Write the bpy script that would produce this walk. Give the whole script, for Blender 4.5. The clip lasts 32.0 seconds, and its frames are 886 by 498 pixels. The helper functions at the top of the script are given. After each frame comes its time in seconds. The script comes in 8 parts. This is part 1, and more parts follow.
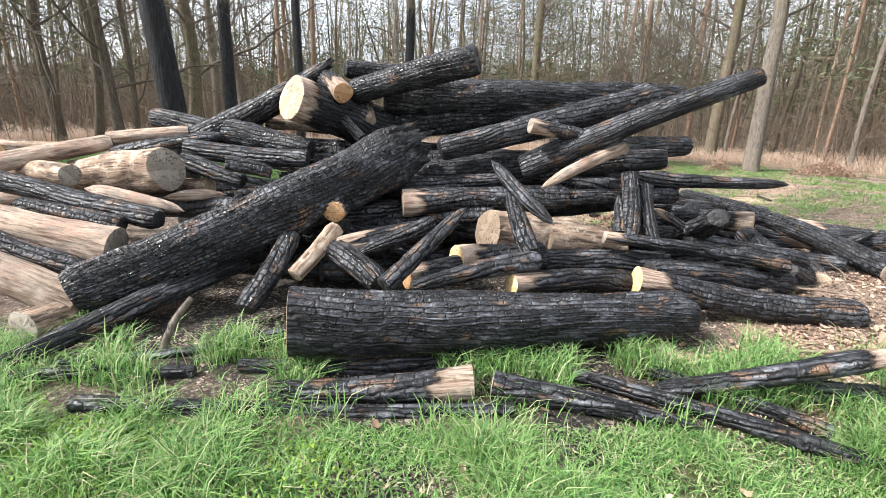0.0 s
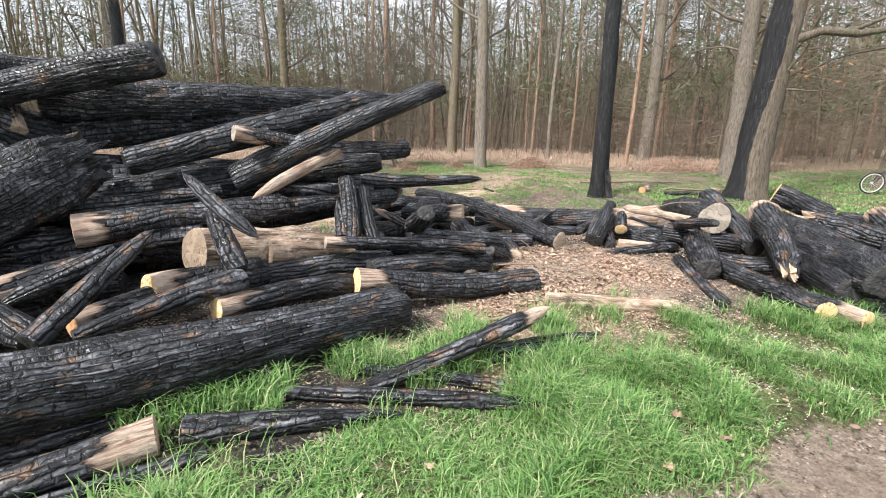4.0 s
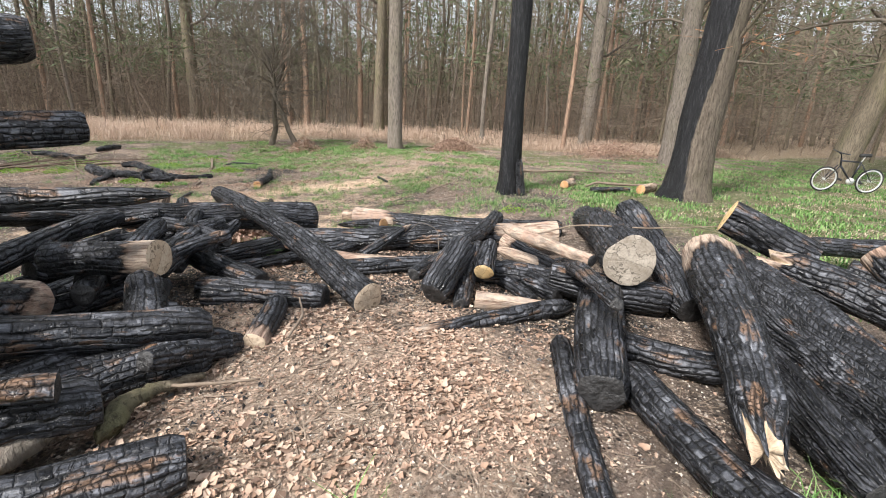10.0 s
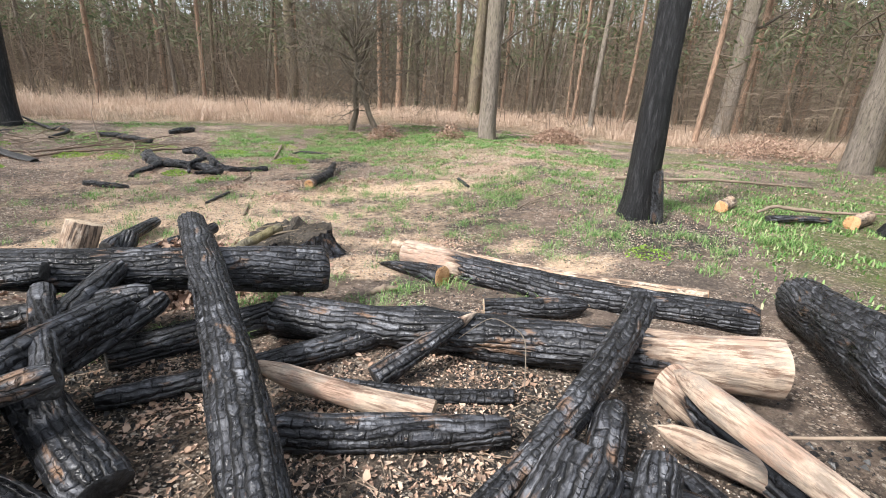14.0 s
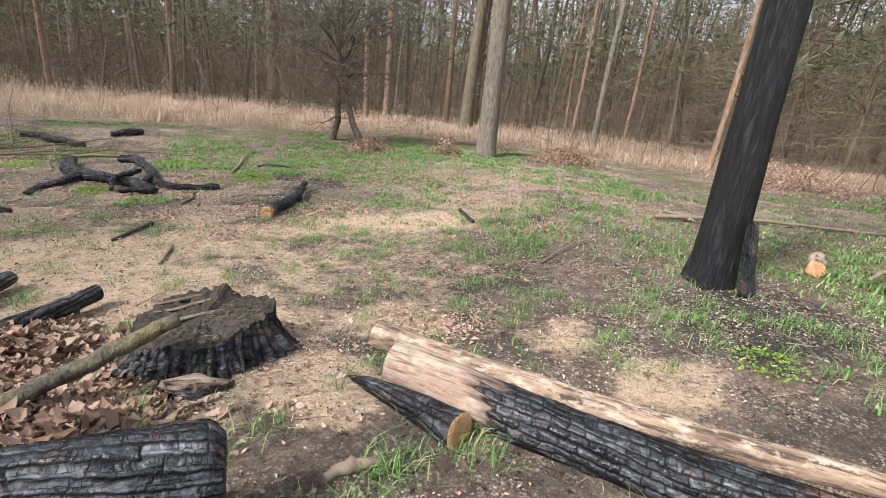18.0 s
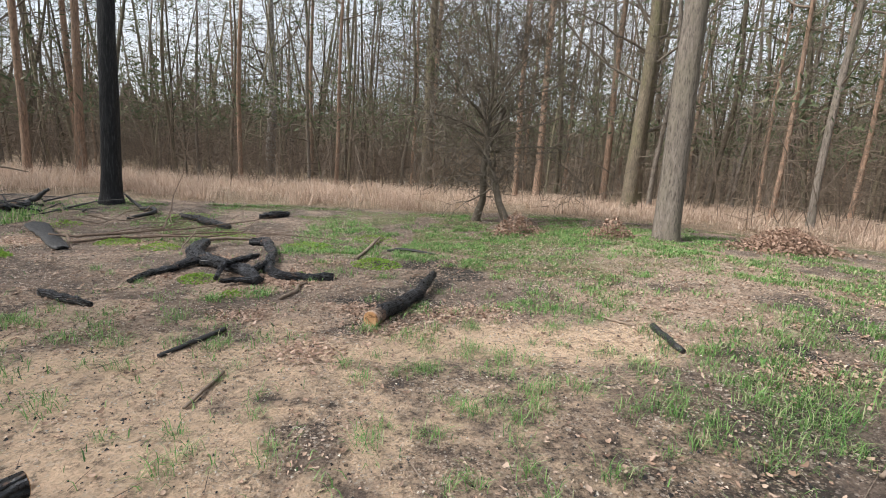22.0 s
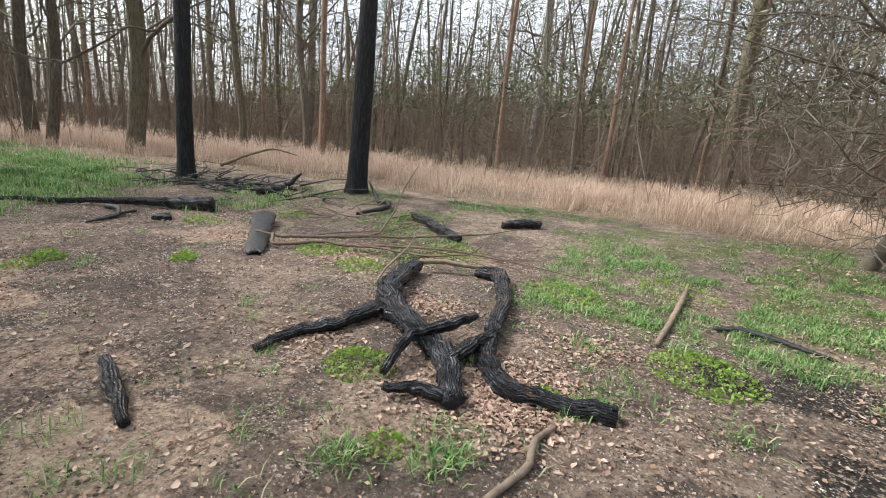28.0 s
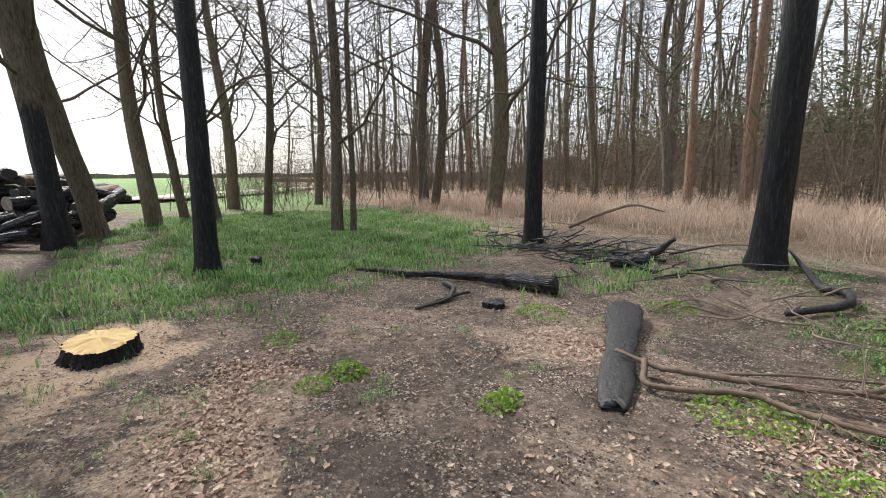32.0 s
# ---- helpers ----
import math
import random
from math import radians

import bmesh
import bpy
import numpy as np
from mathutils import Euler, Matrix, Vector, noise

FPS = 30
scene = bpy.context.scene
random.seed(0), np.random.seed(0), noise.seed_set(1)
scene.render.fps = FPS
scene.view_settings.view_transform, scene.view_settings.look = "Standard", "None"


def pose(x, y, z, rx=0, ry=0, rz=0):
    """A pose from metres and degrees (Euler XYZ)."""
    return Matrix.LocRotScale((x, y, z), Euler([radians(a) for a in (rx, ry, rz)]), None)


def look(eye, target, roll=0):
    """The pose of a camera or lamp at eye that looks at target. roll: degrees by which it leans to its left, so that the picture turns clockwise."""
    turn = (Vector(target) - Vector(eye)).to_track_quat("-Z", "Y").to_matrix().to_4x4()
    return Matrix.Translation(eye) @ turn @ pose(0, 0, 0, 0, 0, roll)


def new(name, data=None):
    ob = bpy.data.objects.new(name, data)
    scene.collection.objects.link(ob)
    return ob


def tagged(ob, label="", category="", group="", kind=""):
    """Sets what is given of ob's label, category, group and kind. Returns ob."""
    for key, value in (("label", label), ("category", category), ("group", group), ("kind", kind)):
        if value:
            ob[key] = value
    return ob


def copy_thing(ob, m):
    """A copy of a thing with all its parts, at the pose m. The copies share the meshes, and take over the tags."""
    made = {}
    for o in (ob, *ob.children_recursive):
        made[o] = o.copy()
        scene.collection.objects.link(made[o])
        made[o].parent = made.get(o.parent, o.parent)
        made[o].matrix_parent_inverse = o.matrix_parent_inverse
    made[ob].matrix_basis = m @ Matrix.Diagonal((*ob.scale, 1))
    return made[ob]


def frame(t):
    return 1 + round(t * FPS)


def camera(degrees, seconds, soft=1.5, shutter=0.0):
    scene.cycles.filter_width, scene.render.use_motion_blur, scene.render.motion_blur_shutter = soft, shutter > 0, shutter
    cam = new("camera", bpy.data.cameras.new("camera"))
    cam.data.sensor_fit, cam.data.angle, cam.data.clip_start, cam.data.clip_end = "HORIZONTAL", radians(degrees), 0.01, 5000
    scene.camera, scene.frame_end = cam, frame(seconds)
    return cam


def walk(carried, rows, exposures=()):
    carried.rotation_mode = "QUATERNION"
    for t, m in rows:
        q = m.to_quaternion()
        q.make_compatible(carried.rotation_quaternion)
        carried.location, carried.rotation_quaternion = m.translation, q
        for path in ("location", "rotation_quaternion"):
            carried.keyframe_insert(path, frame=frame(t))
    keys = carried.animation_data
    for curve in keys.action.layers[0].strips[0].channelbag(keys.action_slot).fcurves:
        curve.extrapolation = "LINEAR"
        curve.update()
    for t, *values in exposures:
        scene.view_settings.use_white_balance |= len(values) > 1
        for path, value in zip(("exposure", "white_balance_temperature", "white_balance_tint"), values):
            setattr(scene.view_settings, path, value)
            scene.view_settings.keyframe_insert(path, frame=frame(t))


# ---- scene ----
cam = camera(87.7, 32.0, soft=0.95)
METRES, EYE, TILT, LEAN, TURN = 17.6, 1.5, 0.0, 0.0, 0.0
ROWS = [
    (0.0, 0.0, 0.0, 0.0, 0.54, -15.7, -1.92),
    (0.5, 0.0027, 0.0005, -0.0, -3.11, -15.77, -1.78),
    (1.0, 0.0051, 0.0005, 0.0003, -6.31, -15.46, -1.87),
    (1.5, 0.0082, 0.0002, 0.0006, -9.82, -15.01, -2.01),
    (2.0, 0.0114, -0.0001, 0.0009, -12.9, -14.74, -1.9),
    (2.5, 0.0159, -0.0007, 0.0009, -17.18, -14.63, -2.28),
    (4.5, 0.0354, -0.0011, 0.0013, -33.8, -14.52, -1.02),
    (5.0, 0.044, 0.0043, 0.0006, -43.5, -15.72, -1.88),
    (5.5, 0.0528, 0.0112, 0.0013, -51.19, -15.81, -2.49),
    (6.0, 0.0616, 0.0144, 0.0011, -54.06, -14.82, -1.7),
    (6.5, 0.0808, 0.019, 0.0024, -56.0, -14.2, -0.77),
    (7.0, 0.0957, 0.0265, 0.0024, -55.38, -14.56, -1.97),
    (7.5, 0.1143, 0.038, 0.0027, -54.56, -16.33, -3.6),
    (8.0, 0.1299, 0.0456, 0.0021, -50.64, -16.08, -2.5),
    (8.5, 0.149, 0.0535, 0.0045, -44.14, -15.34, -2.13),
    (9.0, 0.1626, 0.0628, 0.0026, -41.2, -16.73, -2.98),
    (9.5, 0.1773, 0.0789, 0.0038, -38.11, -17.34, -4.31),
    (10.0, 0.1905, 0.0907, 0.0022, -32.45, -16.91, -2.77),
    (10.5, 0.207, 0.1049, 0.003, -27.61, -17.01, -2.55),
    (11.0, 0.2156, 0.1189, 0.0002, -25.31, -17.83, -3.85),
    (11.5, 0.2269, 0.141, 0.0002, -24.06, -18.82, -4.18),
    (12.0, 0.2336, 0.1553, 0.0004, -21.68, -18.97, -3.62),
    (12.5, 0.2445, 0.1713, 0.0024, -21.08, -19.38, -3.28),
    (13.0, 0.2512, 0.1836, 0.0021, -21.13, -19.54, -3.43),
    (13.5, 0.2605, 0.2019, 0.0034, -20.89, -19.5, -3.36),
    (14.0, 0.2668, 0.2166, 0.0033, -20.52, -19.54, -3.31),
    (14.5, 0.2764, 0.2344, 0.0044, -20.73, -19.49, -3.5),
    (15.0, 0.2836, 0.2467, 0.0027, -20.89, -19.39, -3.56),
    (15.5, 0.2894, 0.2655, 0.0025, -20.53, -19.24, -3.47),
    (17.5, 0.297, 0.3151, -0.0007, -20.51, -18.74, -4.83),
    (18.0, 0.2957, 0.327, 0.0001, -21.96, -18.35, -5.74),
    (18.5, 0.2991, 0.3382, -0.003, -21.85, -19.2, -5.3),
    (19.0, 0.3126, 0.3592, -0.0052, -21.99, -21.19, -4.15),
    (19.5, 0.316, 0.3684, 0.0001, -21.1, -21.32, -3.77),
    (20.0, 0.3226, 0.3846, -0.0008, -19.92, -20.12, -4.41),
    (20.5, 0.3252, 0.4013, 0.0019, -14.72, -17.7, -3.33),
    (21.0, 0.3247, 0.413, -0.0035, -9.98, -12.91, -2.85),
    (21.5, 0.3274, 0.4289, -0.0127, -6.95, -8.67, -3.13),
    (22.0, 0.3255, 0.4478, -0.0129, -4.06, -9.99, -3.58),
    (22.5, 0.3207, 0.4661, -0.0133, 0.26, -11.4, -3.49),
    (23.0, 0.3164, 0.4829, -0.0166, 4.19, -12.55, -3.43),
    (23.5, 0.3142, 0.4984, -0.0148, 7.33, -13.67, -3.52),
    (24.0, 0.3155, 0.5159, -0.0157, 8.5, -14.29, -3.78),
    (24.5, 0.3162, 0.5312, -0.0096, 8.71, -14.26, -3.5),
    (26.5, 0.3001, 0.595, -0.014, 15.81, -14.96, -3.08),
    (27.0, 0.2949, 0.6137, -0.0168, 19.68, -15.22, -3.02),
    (27.5, 0.2873, 0.6346, -0.0154, 23.95, -15.17, -3.74),
    (28.0, 0.273, 0.653, -0.0168, 26.97, -13.22, -5.16),
    (28.5, 0.2615, 0.6694, -0.0185, 30.16, -13.14, -3.31),
    (29.0, 0.2472, 0.6888, -0.0204, 37.23, -13.66, -2.62),
    (29.5, 0.2343, 0.702, -0.0203, 42.94, -13.75, -1.37),
    (30.0, 0.2159, 0.7146, -0.0205, 44.84, -13.23, -1.92),
    (30.5, 0.2008, 0.7252, -0.0199, 48.81, -11.0, -1.58),
    (31.0, 0.183, 0.7413, -0.018, 53.57, -10.78, -0.49),
    (31.5, 0.169, 0.7481, -0.0175, 59.17, -9.85, -0.16),
    (32.0, 0.1485, 0.7519, -0.0163, 67.55, -9.08, 0.28),
]
walk(cam, [(t, pose(0, 0, EYE, TILT, LEAN, TURN) @ pose(METRES * x, METRES * y, METRES * z, 90 + pitch, roll, yaw)) for t, x, y, z, yaw, pitch, roll in ROWS],
     exposures=[(0.0, 1.12), (4.0, 0.95), (6.3, 0.46), (7.8, 0.28), (9.2, 0.58), (11.0, 0.95), (14.0, 1.0), (20.0, 0.6), (24.0, 0.55), (27.0, 0.78), (30.0, 0.9), (32.0, 0.74)])

# ---- daylight: thin bright overcast with a weak veiled sun ----
world = bpy.data.worlds.new("sky")
scene.world = world
world.use_nodes = True
wn, wl = world.node_tree.nodes, world.node_tree.links
wn.clear()
SUN_EL, SUN_AZ = 46.0, 255.0
sky = wn.new("ShaderNodeTexSky")
sky.sky_type, sky.sun_disc = "NISHITA", False
sky.sun_elevation, sky.sun_rotation = radians(SUN_EL), radians(SUN_AZ)
sky.air_density, sky.dust_density = 1.0, 3.0
sky_bg = wn.new("ShaderNodeBackground")
sky_bg.inputs["Strength"].default_value = 0.05
cloud_bg = wn.new("ShaderNodeBackground")
cloud_bg.inputs["Strength"].default_value = 0.62
cloud_tc = wn.new("ShaderNodeTexCoord")
cloud_noise = wn.new("ShaderNodeTexNoise")
cloud_noise.inputs["Scale"].default_value = 2.2
cloud_noise.inputs["Detail"].default_value = 5.0
cloud_ramp = wn.new("ShaderNodeValToRGB")
cloud_ramp.color_ramp.elements[0].color = (0.77, 0.825, 0.905, 1)
cloud_ramp.color_ramp.elements[1].color = (0.97, 0.99, 1.0, 1)
cloud_ramp.color_ramp.elements[0].position, cloud_ramp.color_ramp.elements[1].position = 0.35, 0.62
both = wn.new("ShaderNodeAddShader")
world_out = wn.new("ShaderNodeOutputWorld")
wl.new(cloud_tc.outputs["Generated"], cloud_noise.inputs["Vector"])
wl.new(cloud_noise.outputs["Fac"], cloud_ramp.inputs["Fac"])
wl.new(cloud_ramp.outputs["Color"], cloud_bg.inputs["Color"])
wl.new(sky.outputs["Color"], sky_bg.inputs["Color"])
wl.new(sky_bg.outputs[0], both.inputs[0])
wl.new(cloud_bg.outputs[0], both.inputs[1])
wl.new(both.outputs[0], world_out.inputs["Surface"])
sun = new("sun", bpy.data.lights.new("sun", "SUN"))
sun.data.energy, sun.data.angle, sun.data.color = 4.4, radians(9), (1.0, 0.97, 0.93)
# the sky's rotation turns clockwise from +y
sun_dir = Vector((math.sin(radians(SUN_AZ)) * math.cos(radians(SUN_EL)), math.cos(radians(SUN_AZ)) * math.cos(radians(SUN_EL)), math.sin(radians(SUN_EL))))
sun.matrix_world = look(sun_dir * 60, (0, 0, 0))

# ---- numbers and noise ----
RNG = np.random.default_rng(7)
TABLE = np.random.default_rng(3).random((256, 256))


def sstep(v, a, b):
    u = np.clip((np.asarray(v, float) - a) / (b - a), 0, 1)
    return u * u * (3 - 2 * u)


def vnoise(x, y, size, seed=0):
    """Smooth value noise, 0 to 1, with cells of that size."""
    x, y = np.asarray(x, float) / size + seed * 17.3, np.asarray(y, float) / size + seed * 5.7
    ix, iy = np.floor(x).astype(int), np.floor(y).astype(int)
    fx, fy = x - ix, y - iy
    fx, fy = fx * fx * (3 - 2 * fx), fy * fy * (3 - 2 * fy)
    a, b = TABLE[ix % 256, iy % 256], TABLE[(ix + 1) % 256, iy % 256]
    c, d = TABLE[ix % 256, (iy + 1) % 256], TABLE[(ix + 1) % 256, (iy + 1) % 256]
    return (a * (1 - fx) + b * fx) * (1 - fy) + (c * (1 - fx) + d * fx) * fy


def fbm(x, y, size, seed=0):
    return 0.55 * vnoise(x, y, size, seed) + 0.3 * vnoise(x, y, size / 2.3, seed + 1) + 0.15 * vnoise(x, y, size / 5.1, seed + 2)


def ground_base(x, y):
    return -0.36 * sstep(y, 4.5, 10) * (1 - sstep(x, 6.5, 10.5)) * (1 - 0.7 * sstep(y, 17, 21))


def path_edge(x):
    """The y of the path's northern edge."""
    x = np.asarray(x, float)
    return 0.84 - 0.117 * x + 0.006 * np.clip(-3 - x, 0, 60) ** 2 * (x > -63)


def ground_z(x, y):
    v = np.asarray(y) - path_edge(x)
    rough = sstep(v, 0.0, 0.8) + sstep(-v, 2.6, 3.4)
    z = ground_base(x, y) + rough * (0.05 * (fbm(x, y, 1.6, 4) - 0.5) + 0.022 * (vnoise(x, y, 0.28, 9) - 0.5))
    z = z + 0.07 * np.exp(-((x - 4.3) ** 2 + (y - 3.6) ** 2) / 1.4)
    return z - 0.02 * (1 - rough)


def blob(x, y, cx, cy, r, soft=0.4):
    d = np.hypot(x - cx, y - cy) / r
    return 1 - sstep(d + 1.5 * (fbm(x, y, 0.55, 12) - 0.5), 1 - soft, 1 + soft)


def zones_at(x, y):
    """Cover of the ground: grass, leaves, sawdust, ash, dry grass; each 0 to 1."""
    x, y = np.asarray(x, float), np.asarray(y, float)
    v = y - path_edge(x)
    n = fbm(x, y, 1.3, 21)
    top = np.interp(x, [-8, 1.5, 3.0, 4.2, 5.5, 6.4, 7.6, 9.0, 12, 16], [2.8, 2.75, 2.5, 2.35, 1.9, 1.2, 1.5, 3.0, 5.5, 5.0])
    strip = sstep(v + 0.5 * (n - 0.5), 0.28, 0.7) * (1 - sstep(y - top + 0.9 * (n - 0.5), -0.25, 0.3))
    lawn = sstep(x, 8.0, 11.0) * sstep(v, 0.3, 1.0) * (1 - sstep(y, 7.5, 13.0)) * (0.7 + 0.9 * (n - 0.4))
    south = sstep(-v, 2.7, 3.3)
    m = fbm(x, y, 0.9, 33)
    mid = sstep(m, 0.36, 0.58) * (0.74 * sstep(y + 0.3 * x, 15.0, 17.5) * sstep(x, -6, 2) * (1 - 0.75 * sstep(5.5 - x, 0, 1.5) * (1 - sstep(y, 15.4, 16.6))) + 0.42 * sstep(y, 7.5, 9) * (1 - sstep(y, 12, 14)))
    west = sstep(-x - 0.4 * (y - 13), 2.5, 5.5) * sstep(y, 10.5, 12.5) * (1 - sstep(y, 17.5, 20)) * np.clip(0.8 + 0.9 * (n - 0.4), 0, 1)
    field = sstep(-x, 18, 23) * (1 - sstep(y, 14, 19)) * sstep(np.abs(v + 1.3), 1.5, 2.5)
    grass = np.clip(np.maximum.reduce([strip, np.clip(lawn, 0, 1), south, mid, west, field]), 0, 1)
    leaf = np.maximum.reduce([blob(x, y, 4.0, 3.7, 1.25), 0.95 * blob(x, y, 2.9, 2.8, 0.95), blob(x, y, 4.5, 8.5, 0.9), 0.35 * blob(x, y, 5.0, 5.6, 1.1),
                              0.8 * blob(x, y, 4.6, 12.7, 0.6), blob(x, y, -0.75, 13.1, 0.55), 0.9 * blob(x, y, 0.1, 12.8, 0.5), 0.7 * blob(x, y, -0.8, 15.8, 0.7),
                              0.9 * blob(x, y, 3.6, 13.7, 0.6), 0.8 * blob(x, y, 2.6, 12.4, 0.5), 0.7 * blob(x, y, 8.6, 12.8, 1.2), 0.6 * blob(x, y, 10.5, 14.8, 2.2),
                              0.45 * sstep(y, 9, 11) * sstep(vnoise(x, y, 0.7, 51), 0.45, 0.7)])
    band_y = np.interp(x, [2.4, 3.2, 5.0, 6.6, 8.4], [10.9, 11.2, 11.75, 12.2, 12.0])
    band = np.exp(-((y - band_y + 0.5 * (n - 0.5)) / 0.62) ** 2 * 1.2) * sstep(x, 2.0, 3.2) * (1 - sstep(x, 7.8, 9.2)) * (0.15 + 1.3 * n)
    saw = np.maximum.reduce([band, 0.6 * blob(x, y, 4.0, 10.3, 2.0), 0.32 * blob(x, y, 0.2, 12.2, 1.6), 0.42 * blob(x, y, 6.6, 10.6, 1.4), 0.6 * blob(x, y, 6.3, 9.1, 0.42), 0.58 * blob(x, y, 7.45, 8.4, 0.4), 0.6 * blob(x, y, 7.8, 7.6, 0.45), 0.95 * blob(x, y, -2.2, 11.7, 0.85),
                             0.6 * blob(x, y, 5.5, 8.3, 0.45), 0.7 * blob(x, y, 1.5, 2.75, 0.3), 0.4 * blob(x, y, -0.75, 1.95, 0.2), 0.35 * blob(x, y, 2.0, 12.7, 0.8)])
    ash = np.maximum.reduce([1.3 * blob(x, y, 5.75, 1.25, 0.62), 1.2 * blob(x, y, 6.3, 1.25, 0.5), 0.7 * blob(x, y, 6.0, 14.9, 0.8), 0.55 * blob(x, y, 9.3, 8.0, 0.8), 0.6 * blob(x, y, 5.3, 13.1, 0.9), 0.8 * blob(x, y, 6.4, 15.9, 0.5),
                             0.8 * blob(x, y, 0.4, 4.6, 2.6), 0.6 * blob(x, y, 6.2, 4.4, 0.9), 0.75 * blob(x, y, 3.6, 6.6, 1.0), 0.8 * blob(x, y, 4.3, 5.7, 0.75), 0.75 * blob(x, y, 5.6, 5.2, 0.9), 0.55 * blob(x, y, 7.3, 10.0, 0.8), 0.3 * blob(x, y, 3.0, 15.2, 1.3), 0.25 * blob(x, y, 0.6, 14.6, 1.6), 0.8 * blob(x, y, 9.5, 11.6, 0.45)])
    wood = np.maximum(sstep(y + 0.8 * (n - 0.5) - np.interp(x, [-30, -12, -3, 3, 9, 13, 18, 26], [17.5, 18.4, 20.6, 21.4, 21.8, 20.5, 15.5, 11.0]), 0, 1.6), 0)
    grass = grass * (1 - 0.85 * wood) * (1 - saw) * np.clip(1 - 1.1 * ash, 0, 1) ** 2 * (1 - 0.6 * leaf)
    grass = grass * (1 - 0.55 * sstep(y, 1.9, 2.1) * (1 - sstep(x, 2.0, 2.6)) * (1 - sstep(y, 3, 4)))
    return grass, leaf, saw, ash, wood


ZONE_X, ZONE_Y, ZONE_STEP = -24.0, -4.0, 0.1
ZONE_GRID = np.stack(zones_at(*np.meshgrid(np.arange(ZONE_X, 31, ZONE_STEP), np.arange(ZONE_Y, 37, ZONE_STEP), indexing="ij")))


def zones(x, y):
    """The same from a table, for the many scattered places."""
    i = np.clip(((np.asarray(x) - ZONE_X) / ZONE_STEP + 0.5).astype(int), 0, ZONE_GRID.shape[1] - 1)
    j = np.clip(((np.asarray(y) - ZONE_Y) / ZONE_STEP + 0.5).astype(int), 0, ZONE_GRID.shape[2] - 1)
    return ZONE_GRID[:, i, j]


# ---- materials ----
def material(name, rough=0.8, spec=0.3):
    m = bpy.data.materials.new(name)
    m.use_nodes = True
    bsdf = m.node_tree.nodes["Principled BSDF"]
    bsdf.inputs["Roughness"].default_value = rough
    bsdf.inputs["Specular IOR Level"].default_value = spec
    return m, m.node_tree.nodes, m.node_tree.links, bsdf


class Nodes:
    """Short forms for the nodes of one material."""

    def __init__(self, name, rough=0.8, spec=0.3):
        self.m, self.n, self.l, self.bsdf = material(name, rough, spec)

    def coords(self, scale=(1, 1, 1), which="Object"):
        tc, mp = self.n.new("ShaderNodeTexCoord"), self.n.new("ShaderNodeMapping")
        mp.inputs["Scale"].default_value = scale
        self.l.new(tc.outputs[which], mp.inputs["Vector"])
        return mp.outputs["Vector"]

    def noise(self, vec, scale, detail=4.0, rough=0.6):
        t = self.n.new("ShaderNodeTexNoise")
        t.inputs["Scale"].default_value, t.inputs["Detail"].default_value, t.inputs["Roughness"].default_value = scale, detail, rough
        self.l.new(vec, t.inputs["Vector"])
        return t.outputs["Fac"]

    def cells(self, vec, scale, feature="F1"):
        t = self.n.new("ShaderNodeTexVoronoi")
        t.feature = feature
        t.inputs["Scale"].default_value = scale
        self.l.new(vec, t.inputs["Vector"])
        return t.outputs["Distance"]

    def ramp(self, fac, *stops):
        r = self.n.new("ShaderNodeValToRGB")
        e = r.color_ramp.elements
        while len(e) < len(stops):
            e.new(0.5)
        for k, (at, col) in enumerate(stops):
            e[k].position = at
            e[k].color = (*col, 1) if isinstance(col, tuple) else (col, col, col, 1)
        self.l.new(fac, r.inputs["Fac"])
        return r.outputs["Color"]

    def mix(self, fac, a, b, mode="MIX"):
        x = self.n.new("ShaderNodeMix")
        x.data_type, x.blend_type = "RGBA", mode
        for sock, val in ((x.inputs[0], fac), (x.inputs[6], a), (x.inputs[7], b)):
            if isinstance(val, (int, float)):
                sock.default_value = val if sock == x.inputs[0] else (val, val, val, 1)
            elif isinstance(val, tuple):
                sock.default_value = (*val, 1)
            else:
                self.l.new(val, sock)
        return x.outputs[2]

    def math(self, op, a, b=0.0):
        x = self.n.new("ShaderNodeMath")
        x.operation = op
        for sock, val in ((x.inputs[0], a), (x.inputs[1], b)):
            if isinstance(val, (int, float)):
                sock.default_value = val
            else:
                self.l.new(val, sock)
        return x.outputs[0]

    def attr(self, name):
        a = self.n.new("ShaderNodeAttribute")
        a.attribute_name = name
        return a.outputs["Fac"]

    def random(self):
        return self.n.new("ShaderNodeObjectInfo").outputs["Random"]

    def island(self):
        return self.n.new("ShaderNodeNewGeometry").outputs["Random Per Island"]

    def bump(self, height, strength, distance, after=None):
        b = self.n.new("ShaderNodeBump")
        b.inputs["Strength"].default_value, b.inputs["Distance"].default_value = strength, distance
        self.l.new(height, b.inputs["Height"])
        if after is not None:
            self.l.new(after, b.inputs["Normal"])
        return b.outputs["Normal"]

    def out(self, color=None, rough=None, normal=None):
        for key, val in (("Base Color", color), ("Roughness", rough), ("Normal", normal)):
            if isinstance(val, tuple):
                self.bsdf.inputs[key].default_value = (*val, 1)
            elif isinstance(val, (int, float)):
                self.bsdf.inputs[key].default_value = val
            elif val is not None:
                self.l.new(val, self.bsdf.inputs[key])
        return self.m


